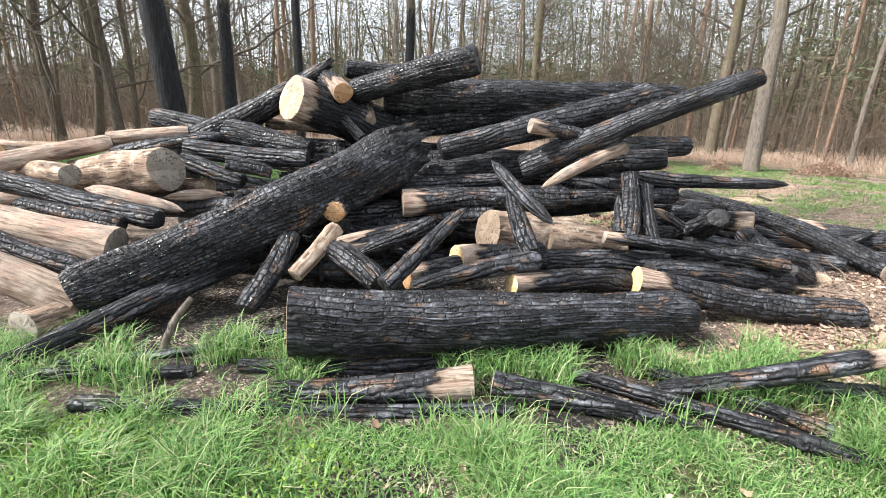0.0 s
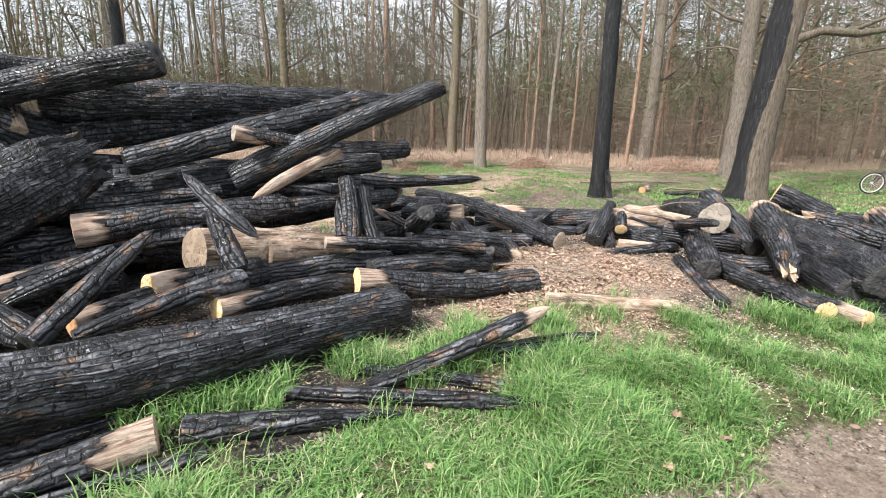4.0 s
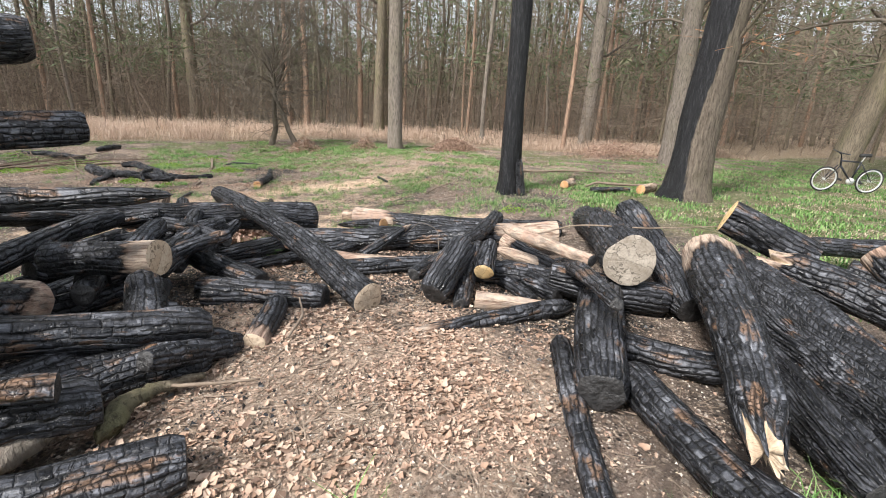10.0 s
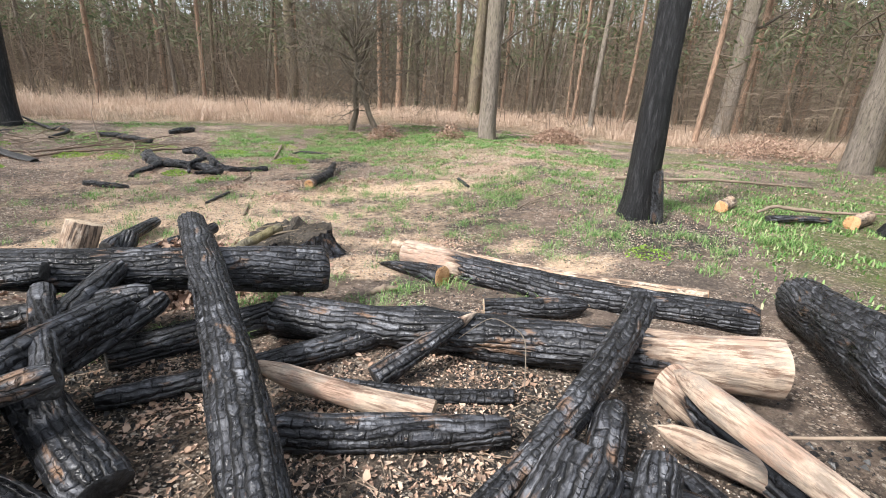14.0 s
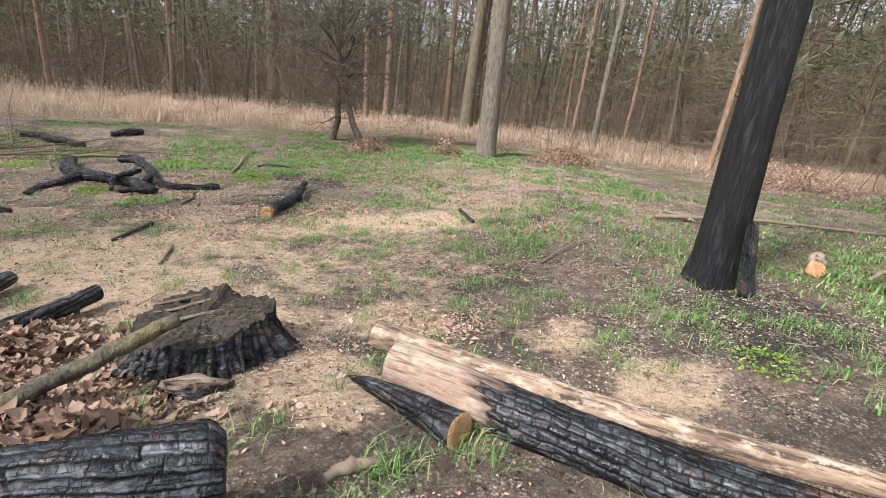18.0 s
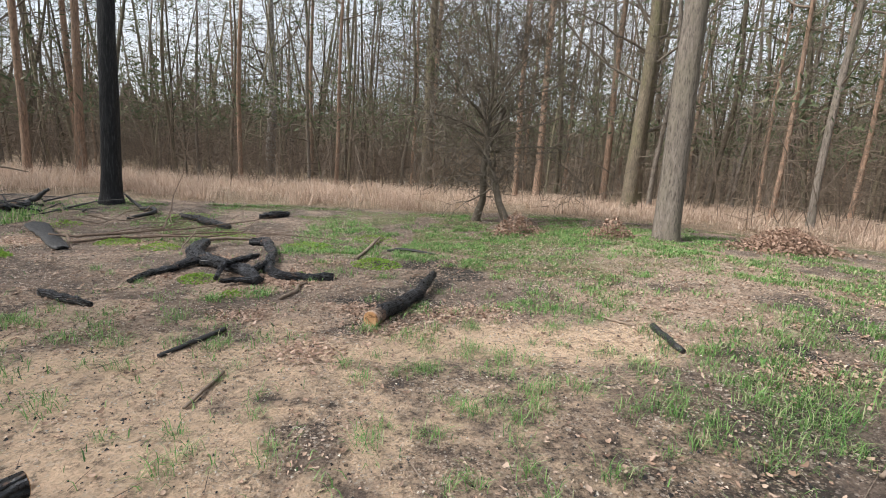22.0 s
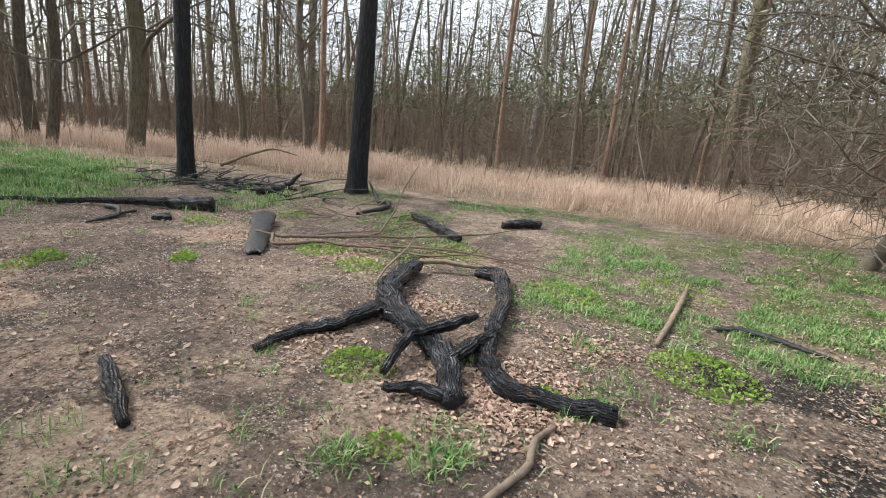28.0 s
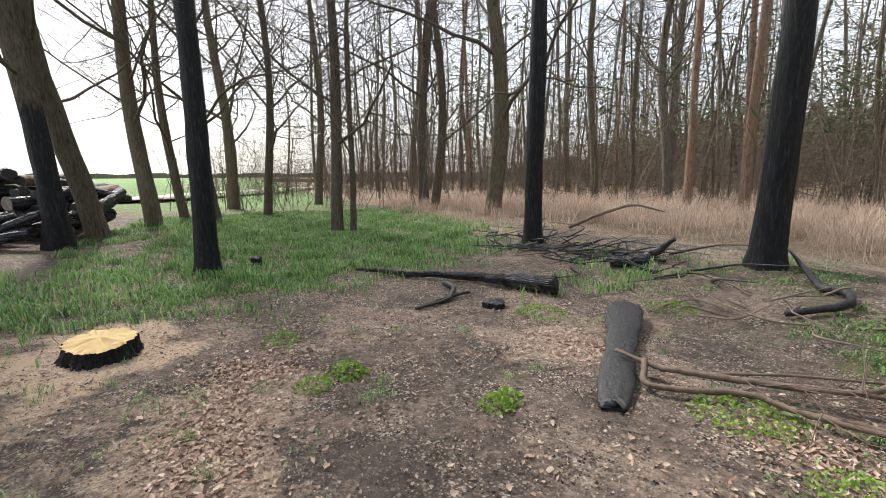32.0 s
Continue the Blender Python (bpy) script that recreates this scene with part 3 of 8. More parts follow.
class Geo:
    """Collects tubes and leaves into one mesh."""

    def __init__(self):
        self.v, self.q, self.t, self.n, self.c, self.late = [], [], [], 0, [], []

    def add(self, v, q=None, t=None, char=0.0):
        v = np.asarray(v, float).reshape(-1, 3)
        if q is not None:
            self.q.append(np.asarray(q, int) + self.n)
        if t is not None:
            self.t.append(np.asarray(t, int) + self.n)
        self.v.append(v)
        self.c.append(np.broadcast_to(np.asarray(char, float), (len(v),)))
        self.n += len(v)

    def tube(self, pts, radii, sides=6, char=0.0, lump=0.0, rng=None, close=False):
        pts, radii = np.asarray(pts, float), np.asarray(radii, float)
        n = len(pts)
        tang = np.gradient(pts, axis=0)
        tang /= np.linalg.norm(tang, axis=1)[:, None] + 1e-9
        ref = np.array([0.0, 0, 1]) if abs(tang[0][2]) < 0.9 else np.array([1.0, 0, 0])
        side = np.cross(tang, ref)
        side /= np.linalg.norm(side, axis=1)[:, None] + 1e-9
        up = np.cross(side, tang)
        a = np.arange(sides) / sides * 2 * np.pi
        r = radii[:, None] * np.ones((1, sides))
        if lump and rng is not None:
            r = r * (1 + lump * (rng.random((n, sides)) - 0.5) + lump * np.cos(2 * a + rng.random() * 6)[None, :] * 0.5)
        v = pts[:, None, :] + r[:, :, None] * (np.cos(a)[None, :, None] * side[:, None, :] + np.sin(a)[None, :, None] * up[:, None, :])
        i, j = np.meshgrid(np.arange(n - 1), np.arange(sides), indexing="ij")
        q = np.stack([i * sides + j, i * sides + (j + 1) % sides, (i + 1) * sides + (j + 1) % sides, (i + 1) * sides + j], -1).reshape(-1, 4)
        v = v.reshape(-1, 3)
        t = None
        ch = np.repeat(np.broadcast_to(np.asarray(char, float), (n,)), sides)
        if close:
            v = np.concatenate([v, pts[:1], pts[-1:]])
            k = np.arange(sides)
            t = np.concatenate([np.stack([np.full(sides, n * sides), (k + 1) % sides, k], -1),
                                np.stack([np.full(sides, n * sides + 1), (n - 1) * sides + k, (n - 1) * sides + (k + 1) % sides], -1)])
            ch = np.concatenate([ch, ch[:1], ch[-1:]])
        self.add(v, q, t, ch)

    def twigs(self):
        """All the finest twigs at once, as tapering strips turned at random."""
        late = np.array(self.late)
        p, t, r = late[:, :3], late[:, 3:6], late[:, 6:7]
        d = t - p
        e = np.cross(d, [0.31, 0.52, 0.79])
        e /= np.linalg.norm(e, axis=1)[:, None] + 1e-9
        f = np.cross(d, e)
        f /= np.linalg.norm(f, axis=1)[:, None] + 1e-9
        a = (np.arange(len(late)) * 2.399)[:, None]
        g = e * np.cos(a) + f * np.sin(a)
        v = np.stack([p - r * g, p + r * g, t + 0.3 * r * g, t - 0.3 * r * g], 1).reshape(-1, 3)
        self.late = []
        self.add(v, np.arange(len(late) * 4).reshape(-1, 4))

    def mesh(self, name, mat, smooth=True, char=True):
        if self.late:
            self.twigs()
        q = np.concatenate(self.q) if self.q else None
        t = np.concatenate(self.t) if self.t else None
        return mesh_of(name, np.concatenate(self.v), q, t, mat, {"char": np.concatenate(self.c)} if char else None, smooth)


# ---- ground, path ----
def spaced(lo, hi, step, far_lo, far_hi):
    mid = np.arange(lo, hi + step / 2, step)
    out, d, p = [], step, hi
    while p < far_hi:
        d *= 1.35
        p += d
        out.append(p)
    back, d, p = [], step, lo
    while p > far_lo:
        d *= 1.35
        p -= d
        back.append(p)
    return np.array(back[::-1] + list(mid) + out)


def build_ground():
    xs, ys = spaced(-13, 15, 0.11, -1600, 1600), spaced(-1.0, 22, 0.11, -1600, 1600)
    x, y = np.meshgrid(xs, ys, indexing="ij")
    near = (np.abs(x) < 80) & (np.abs(y) < 90)
    z = np.where(near, ground_z(x, y), 0.0)
    g, lf, sw, ash, dry = zones_at(x, y)
    v = y - path_edge(x)
    verge = sstep(v, -0.3, 0.0) * (1 - sstep(v + 0.5 * (fbm(x, y, 0.6, 71) - 0.5), 0.3, 0.75)) + sstep(-v, 2.3, 2.6) * (1 - sstep(-v, 2.8, 3.3))
    nx, ny = len(xs), len(ys)
    i, j = np.meshgrid(np.arange(nx - 1), np.arange(ny - 1), indexing="ij")
    q = np.stack([i * ny + j, (i + 1) * ny + j, (i + 1) * ny + j + 1, i * ny + j + 1], -1).reshape(-1, 4)
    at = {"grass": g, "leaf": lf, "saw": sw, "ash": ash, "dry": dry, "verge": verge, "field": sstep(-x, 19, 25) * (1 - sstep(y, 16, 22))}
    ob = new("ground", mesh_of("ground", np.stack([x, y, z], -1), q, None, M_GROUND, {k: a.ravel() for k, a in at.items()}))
    tagged(ob, "sandy clearing floor with scorched soil, leaf litter and patchy grass", "ground", kind="structure")


def build_path():
    xs = np.concatenate([np.arange(-70, -6, 1.0), np.arange(-6, 14, 0.1), np.arange(14, 62, 0.6)])
    ws = np.concatenate([np.linspace(0, 0.8, 22), np.linspace(0.9, 2.1, 7), np.linspace(2.2, 2.6, 6)])
    x, w = np.meshgrid(xs, ws, indexing="ij")
    y = path_edge(x) + 0.1 - w * 1.08
    edge = np.maximum(1 - sstep(w, 0.02, 0.12 + 0.5 * fbm(x, y, 1.1, 5) ** 1.5), sstep(w, 2.3, 2.6))
    z = 0.006 + 0.012 * (1 - edge) + 0.004 * vnoise(x, y, 0.5, 8) - 0.02 * (w == 0) - 0.02 * (w > 2.59)
    n = len(ws)
    i, j = np.meshgrid(np.arange(len(xs) - 1), np.arange(n - 1), indexing="ij")
    q = np.stack([i * n + j, i * n + j + 1, (i + 1) * n + j + 1, (i + 1) * n + j], -1).reshape(-1, 4)
    ob = new("path", mesh_of("path", np.stack([x, y, z], -1), q, None, M_PATH, {"edge": edge.ravel()}))
    tagged(ob, "pale worn footpath with sandy crumbling edge", "path", kind="structure")


build_ground()
build_path()


# ---- logs ----
def log_body(length, r0, r1, style, ends, rng, fine, plain=False):
    """Vertices and attributes of a log along x, with its cracked surface."""
    rm = (r0 + r1) / 2
    col = 0.036 if fine else 0.042 if not plain else 0.09
    ncol = max(7, int(2 * math.pi * rm / col))
    na = ncol * (4 if fine else 3)
    ns = int(np.clip(length / (0.026 if fine else 0.05 if not plain else 0.14), 8, 140))
    s, a = np.meshgrid(np.linspace(0, 1, ns), np.arange(na + 1) / na * 2 * np.pi, indexing="ij")
    x = s * length
    r = r0 + (r1 - r0) * s
    ph = rng.random(8) * 6.3
    r = r * (1 + 0.045 * np.cos(2 * a + ph[0] + 0.6 * x) + 0.03 * np.cos(3 * a + ph[1] - 0.9 * x) + 0.03 * np.sin(4.1 * x + ph[2]) + 0.14 * (vnoise(x * 3 + np.cos(a), np.sin(a) * 1.5, 1, int(ph[3] * 9)) - 0.5) + 0.05 * (vnoise(x * 14 + np.cos(a) * 3, np.sin(a) * 4, 1, 5) - 0.5))
    charred = {"char": 1.0, "char_hi": 1.0, "mixc": 0.78, "mixw": 0.85, "mixp": 0.95, "pale": 0.12, "bark": 0.16}[style]
    n = fbm(x * 2.2 + ph[4] * 5, np.cos(a) * 1.4 + np.sin(a) * 0.9 + ph[5] * 3, 1.0, 3)
    ch = charred + 0.55 * (n - 0.55)
    if style == "mixw":
        ch = np.minimum(ch, 0.05 + sstep(x + 0.5 * (n - 0.5), 0.03, 0.32 + 0.1 * length) * 1.1)
    if style == "mixp":
        pale_at0 = ends[0] in "bd"
        dd = s if pale_at0 else 1 - s
        ch = np.minimum(ch, 0.02 + sstep(dd + 0.2 * (n - 0.5), 0.12, 0.34) * 1.1)
    if "p" in ends:
        dd = s if ends[0] == "p" else 1 - s
        ch = np.minimum(ch, 0.02 + sstep(dd + 0.15 * (n - 0.5), 0.12, 0.25) * 1.1)
    u = a / (2 * np.pi) * ncol + 0.5 * np.sin(3.0 * x + ph[6]) + 0.9 * (vnoise(x * 4 + np.cos(a), np.sin(a) * 2, 1, 8) - 0.5)
    c = np.floor(u).astype(int) % ncol
    du = np.minimum(u - np.floor(u), np.floor(u) + 1 - u)
    for _ in range(int(rng.integers(1, 5))):
        kx, ka, kh, kw = rng.random() * length, rng.random() * 6.28, rng.uniform(-0.12, 0.17), rng.uniform(0.5, 1.1)
        da = np.abs((a - ka + np.pi) % (2 * np.pi) - np.pi)
        r = r + rm * kh * np.exp(-((x - kx) / (rm * kw)) ** 2 - (da / (0.5 * kw)) ** 2)
    burnt = np.clip((ch - 0.35) * 3, 0.10, 1)
    wide = 0.5 + 1.1 * rng.random(ncol + 2)
    deep = (0.004 + 0.10 * rm) * burnt * wide[(np.floor(u + 0.5).astype(int)) % ncol] * (0.35 + 1.1 * vnoise(x * 3 + np.cos(a), np.sin(a) * 2, 1, 31))
    for k, dist in ((0, x), (1, length - x)):
        if ends[k] == "k" and rm > 0.06:
            near = np.clip(1 - dist / (0.5 * rm), 0, 1)
            r = r * (1 - (0.08 + 0.24 * vnoise(np.cos(a) * 2 + 5, np.sin(a) * 2 + k * 7, 1, 9)) * near ** 2)
            deep = deep * (1 - 0.75 * near)
        if ends[k] in "ywgod":
            deep = deep * sstep(dist, -0.01, 0.09)
    r = r - deep * np.exp(-(du / 0.15) ** 2)
    if fine:
        rate, off = 0.75 + 0.5 * rng.random(ncol), rng.random(ncol) * 9
        vv = x / 0.055 * rate[c] + off[c]
        dv = np.minimum(vv - np.floor(vv), np.floor(vv) + 1 - vv)
        r = r - 0.5 * (0.004 + 0.03 * rm) * burnt * np.exp(-(dv / 0.22) ** 2)
    for k, dist in ((0, x), (1, length - x)):
        if ends[k] in "bp" and rm > 0.11:
            jag = vnoise(np.cos(a) * 3 + 9, np.sin(a) * 3 + ph[7], 1, 5) ** 1.5 + 0.35 * vnoise(np.cos(a) * 9, np.sin(a) * 9, 1, 6)
            near = 1 - sstep(dist, 0.0, 2.6 * rm)
            x = x + (1 if k == 0 else -1) * near * jag * 2.2 * rm
            r = r * (1 - 0.35 * near)
        elif ends[k] in "bp":
            taper = (0.10 + 0.22 * vnoise(np.cos(a) * 2 + 9, np.sin(a) * 2 + ph[7], 1, 5)) * min(1.0, length) + rm * 0.6
            r = r * np.clip(0.10 + 0.90 * np.clip(dist / taper, 0, 1) ** 0.55, 0.08, 1)
    bow = 0.025 * length * np.sin(np.pi * s) * np.array([math.cos(ph[0])])
    v = np.stack([x, r * np.cos(a) + bow, r * np.sin(a) + bow * 0.4], -1)
    v[:, -1] = v[:, 0]
    w = na + 1
    i, j = np.meshgrid(np.arange(ns - 1), np.arange(na), indexing="ij")
    q = np.stack([i * w + j, i * w + j + 1, (i + 1) * w + j + 1, (i + 1) * w + j], -1).reshape(-1, 4)
    skin = np.stack([s * length / 0.042 + 40 * ph[3], u, 0 * u], -1)
    return v, q, ch, skin


def end_cap(ring, x_out, rng):
    """A slightly uneven disc that closes a ring of points."""
    mid = ring.mean(0)
    n = len(ring)
    rings = [ring]
    for f in (0.93, 0.6, 0.3):
        w = mid + (ring - mid) * f
        w[:, 0] += x_out * (0.004 + 0.006 * rng.random(n) * (f < 0.9))
        rings.append(w)
    v = np.concatenate(rings + [mid[None] + [x_out * 0.006, 0, 0]])
    k, k1 = np.arange(n), (np.arange(n) + 1) % n
    q = np.concatenate([np.stack([b * n + k, b * n + k1, (b + 1) * n + k1, (b + 1) * n + k], -1) for b in range(3)])
    t = np.stack([3 * n + k, 3 * n + k1, np.full(n, 4 * n)], -1)
    if x_out > 0:
        q, t = q[:, ::-1], t[:, ::-1]
    return v, q, t


END_WORDS = {"y": "yellow sawn end", "w": "weathered sawn end", "g": "grey sawn end", "o": "reddish sawn end", "d": "earth-crusted end", "k": "burnt end"}
STYLE_WORDS = {"char": "charred black log", "char_hi": "thick cracked charred log", "mixc": "scorched brown-patched log", "mixw": "half-charred log",
               "mixp": "long half-pale charred trunk", "pale": "pale barkless log", "bark": "brown bark-covered log"}
AREA_WORDS = {"A": "in the tall heap", "G": "lying in the grass", "B": "in the low heap", "C": "in the distant stack"}
AREA_GROUP = {"A": "logs of the tall heap", "G": "logs in the grass", "B": "logs of the low heap", "C": "logs of the distant stack"}
LOG_COUNT = [0]


def put_log(area, style, ends, p, r0, q, r1, plain=False):
    LOG_COUNT[0] += 1
    rng = np.random.default_rng(100 + LOG_COUNT[0])
    p, q = Vector(p), Vector(q)
    length = (q - p).length
    turn = (q - p).to_track_quat("X", "Z").to_matrix().to_4x4()
    root = new("log")
    root.matrix_world = Matrix.Translation(p) @ turn @ Matrix.Rotation(rng.random() * 6.28, 4, "X")
    cuts = [END_WORDS[e] for e in ends if e in "ywgo"]
    tagged(root, STYLE_WORDS[style] + (" with " + cuts[0] if cuts else "") + " " + AREA_WORDS[area], "log", AREA_GROUP[area])
    v, f, ch, skin = log_body(length, r0, r1, style, ends, rng, style == "char_hi", plain)
    part("log_body", mesh_of("log_body", v, f, None, M_BARKLOG if style == "bark" else M_WOOD, {"char": ch.ravel(), "skin": skin}), root)
    for k, e in enumerate(ends):
        ring = v[0][:-1] if k == 0 else v[-1][:-1]
        cv, cq, ct = end_cap(ring, -1 if k == 0 else 1, rng)
        mat = M_CUT.get(e) or (M_CUT["k"] if style.startswith("char") and e == "b" else M_CUT["w"])
        part("cut_end", mesh_of("cut_end", cv, cq, ct, mat), root, END_WORDS.get(e, "splintered end"))
    return root


# the tall heap
put_log("A", "char_hi", "dk", (-0.89, 2.50, 0.33), 0.200, (1.79, 3.12, 0.19), 0.165)
put_log("A", "char_hi", "kb", (-2.58, 3.00, 0.23), 0.182, (-0.13, 4.75, 1.35), 0.294)
put_log("A", "char_hi", "kk", (-2.52, 2.35, 0.05), 0.055, (-1.41, 4.20, 0.41), 0.128)
put_log("A", "char_hi", "kk", (0.27, 4.81, 2.08), 0.154, (-1.02, 5.20, 1.74), 0.139)
put_log("A", "char", "bk", (-1.15, 5.32, 2.12), 0.072, (-2.96, 5.30, 1.10), 0.195)
put_log("A", "mixw", "ww", (-1.56, 4.80, 1.65), 0.225, (-0.70, 5.65, 1.30), 0.26)
put_log("A", "mixw", "ow", (-1.06, 4.90, 1.72), 0.103, (-1.43, 5.50, 1.92), 0.114)
put_log("A", "char", "kk", (-1.14, 5.40, 2.00), 0.099, (0.04, 6.00, 1.92), 0.139)
put_log("A", "char_hi", "kk", (-0.73, 5.50, 1.76), 0.230, (2.82, 5.90, 1.85), 0.164)
put_log("A", "char", "kk", (-0.06, 4.70, 1.21), 0.113, (2.22, 5.30, 1.81), 0.154)
put_log("A", "char", "kk", (-0.94, 5.60, 1.38), 0.199, (2.11, 5.70, 1.71), 0.166)
put_log("A", "char_hi", "kk", (0.77, 4.70, 1.04), 0.131, (2.68, 4.22, 1.95), 0.087)
put_log("A", "mixw", "gk", (0.78, 4.50, 1.47), 0.077, (1.47, 4.60, 1.36), 0.071)
put_log("A", "char", "kk", (1.20, 5.30, 1.28), 0.127, (3.01, 5.97, 1.28), 0.128)
put_log("A", "char", "kk", (1.06, 5.10, 1.01), 0.136, (2.19, 4.67, 1.19), 0.101)
put_log("A", "pale", "bk", (0.86, 4.10, 0.95), 0.050, (1.73, 4.60, 1.29), 0.055)
put_log("A", "char_hi", "kb", (2.07, 5.00, 0.96), 0.091, (3.47, 4.70, 0.98), 0.046)
put_log("A", "mixw", "wk", (-0.39, 4.25, 0.74), 0.132, (1.18, 4.50, 0.81), 0.116)
put_log("A", "char", "kk", (0.90, 4.50, 0.79), 0.083, (2.35, 4.70, 0.83), 0.081)
put_log("A", "mixw", "wk", (-1.29, 4.10, 0.61), 0.097, (-0.45, 4.40, 0.65), 0.098)
put_log("A", "mixw", "ok", (-0.94, 3.85, 0.71), 0.096, (-0.88, 4.40, 0.75), 0.103)
put_log("A", "char", "kk", (-0.46, 4.50, 0.86), 0.077, (0.64, 4.70, 0.94), 0.075)
put_log("A", "char", "bb", (0.38, 3.90, 1.18), 0.052, (0.81, 3.35, 0.78), 0.054)
put_log("A", "char", "kk", (0.55, 3.80, 0.90), 0.070, (0.67, 3.40, 0.53), 0.087)
put_log("A", "char", "kb", (-0.39, 2.95, 0.40), 0.065, (0.17, 3.60, 0.83), 0.054)
put_log("A", "char", "kk", (-0.20, 2.95, 0.40), 0.042, (0.69, 3.25, 0.53), 0.091)
put_log("A", "mixw", "yk", (0.11, 3.50, 0.43), 0.121, (0.88, 3.90, 0.36), 0.129)
put_log("A", "mixw", "yk", (0.50, 3.15, 0.37), 0.082, (1.53, 3.60, 0.26), 0.098)
put_log("A", "mixw", "ok", (-0.26, 3.20, 0.37), 0.083, (0.17, 3.50, 0.39), 0.090)
put_log("A", "bark", "dd", (0.39, 4.00, 0.56), 0.196, (1.19, 4.40, 0.43), 0.222)
put_log("A", "bark", "dd", (0.91, 4.10, 0.47), 0.155, (1.71, 4.40, 0.33), 0.167)
put_log("A", "mixw", "wk", (-0.88, 3.70, 0.43), 0.094, (-0.13, 4.10, 0.52), 0.103)
put_log("A", "bark", "wk", (-1.15, 3.40, 0.29), 0.066, (-0.91, 3.80, 0.59), 0.077)
put_log("A", "char", "kk", (-1.42, 3.10, 0.12), 0.086, (-1.26, 3.70, 0.54), 0.084)
put_log("A", "char", "bk", (-0.70, 3.60, 0.41), 0.055, (-0.10, 3.90, 0.63), 0.083)
put_log("A", "char", "kk", (-0.92, 3.70, 0.43), 0.104, (-0.48, 3.30, 0.29), 0.094)
put_log("A", "char", "kk", (-1.65, 4.30, 0.46), 0.162, (-0.13, 4.20, 0.27), 0.161)
put_log("A", "char", "kk", (-1.37, 4.90, 0.83), 0.180, (1.18, 5.10, 1.02), 0.216)
put_log("A", "char", "kk", (1.32, 5.10, 0.83), 0.187, (2.55, 5.20, 0.86), 0.190)
put_log("A", "mixw", "gk", (1.40, 3.90, 0.56), 0.054, (2.95, 3.78, 0.38), 0.058)
put_log("A", "mixw", "yk", (1.54, 3.47, 0.32), 0.112, (3.35, 3.44, 0.10), 0.114)
put_log("A", "char", "kk", (1.73, 4.40, 1.06), 0.075, (1.67, 4.00, 0.52), 0.081)
put_log("A", "char", "kk", (1.90, 4.40, 0.95), 0.070, (1.87, 4.00, 0.49), 0.076)
put_log("A", "char", "bk", (1.62, 4.30, 0.88), 0.042, (1.59, 4.05, 0.56), 0.066)
put_log("A", "mixw", "ok", (2.67, 4.98, 0.33), 0.113, (1.99, 4.60, 0.45), 0.098)
put_log("A", "mixw", "bk", (2.05, 4.50, 0.73), 0.033, (2.36, 4.50, 0.56), 0.051)
put_log("A", "mixw", "wk", (3.37, 4.95, 0.53), 0.123, (2.74, 5.40, 0.47), 0.114)
put_log("A", "char_hi", "kw", (4.10, 7.92, 0.39), 0.105, (4.67, 4.60, 0.13), 0.130)
put_log("A", "char", "kk", (2.39, 4.40, 0.43), 0.111, (3.57, 4.40, 0.24), 0.112)
put_log("A", "char", "kk", (1.74, 3.70, 0.33), 0.109, (3.06, 3.90, 0.21), 0.121)
put_log("A", "char", "kk", (0.78, 3.90, 0.33), 0.100, (2.03, 4.00, 0.30), 0.113)
put_log("A", "char", "kk", (3.72, 4.46, 0.06), 0.080, (3.24, 4.10, 0.26), 0.070)
put_log("A", "pale", "gk", (-4.58, 4.10, 0.87), 0.086, (-3.41, 4.80, 1.17), 0.081)
put_log("A", "pale", "gk", (-3.46, 4.80, 1.19), 0.063, (-2.78, 5.10, 1.27), 0.073)
put_log("A", "char", "kb", (-3.35, 4.70, 1.06), 0.074, (-2.26, 4.90, 1.27), 0.059)
put_log("A", "bark", "gg", (-2.53, 4.20, 0.98), 0.185, (-3.68, 4.70, 0.80), 0.191)
put_log("A", "bark", "gg", (-3.34, 4.10, 0.91), 0.091, (-4.33, 4.60, 0.88), 0.090)
put_log("A", "bark", "wg", (-2.31, 4.50, 0.79), 0.094, (-3.48, 4.80, 0.71), 0.089)
put_log("A", "pale", "bb", (-3.07, 3.90, 0.83), 0.063, (-2.25, 3.90, 0.66), 0.063)
put_log("A", "pale", "bb", (-2.59, 4.20, 0.72), 0.052, (-2.11, 4.40, 0.73), 0.054)
put_log("A", "char", "kk", (-4.06, 3.90, 0.93), 0.086, (-2.35, 3.70, 0.62), 0.093)
put_log("A", "char", "kk", (-3.39, 3.60, 0.74), 0.068, (-2.59, 3.60, 0.60), 0.077)
put_log("A", "pale", "gg", (-3.87, 3.30, 0.78), 0.124, (-2.52, 3.40, 0.46), 0.166)
put_log("A", "char", "kk", (-3.51, 3.20, 0.65), 0.089, (-2.65, 3.20, 0.35), 0.096)
put_log("A", "pale", "gg", (-3.37, 2.90, 0.57), 0.112, (-2.55, 3.00, 0.15), 0.128)
put_log("A", "bark", "gg", (-2.64, 2.65, 0.14), 0.100, (-2.58, 3.10, 0.10), 0.117)
put_log("A", "bark", "wg", (-2.79, 2.95, 0.28), 0.062, (-2.72, 3.30, 0.26), 0.069)
put_log("A", "char", "kk", (-3.63, 5.90, 1.41), 0.119, (-2.73, 5.70, 1.22), 0.129)
put_log("A", "char", "kk", (-2.33, 5.00, 1.31), 0.137, (-1.42, 4.90, 1.13), 0.130)
put_log("A", "char", "kk", (-2.61, 4.70, 1.14), 0.091, (-1.36, 4.60, 1.08), 0.089)
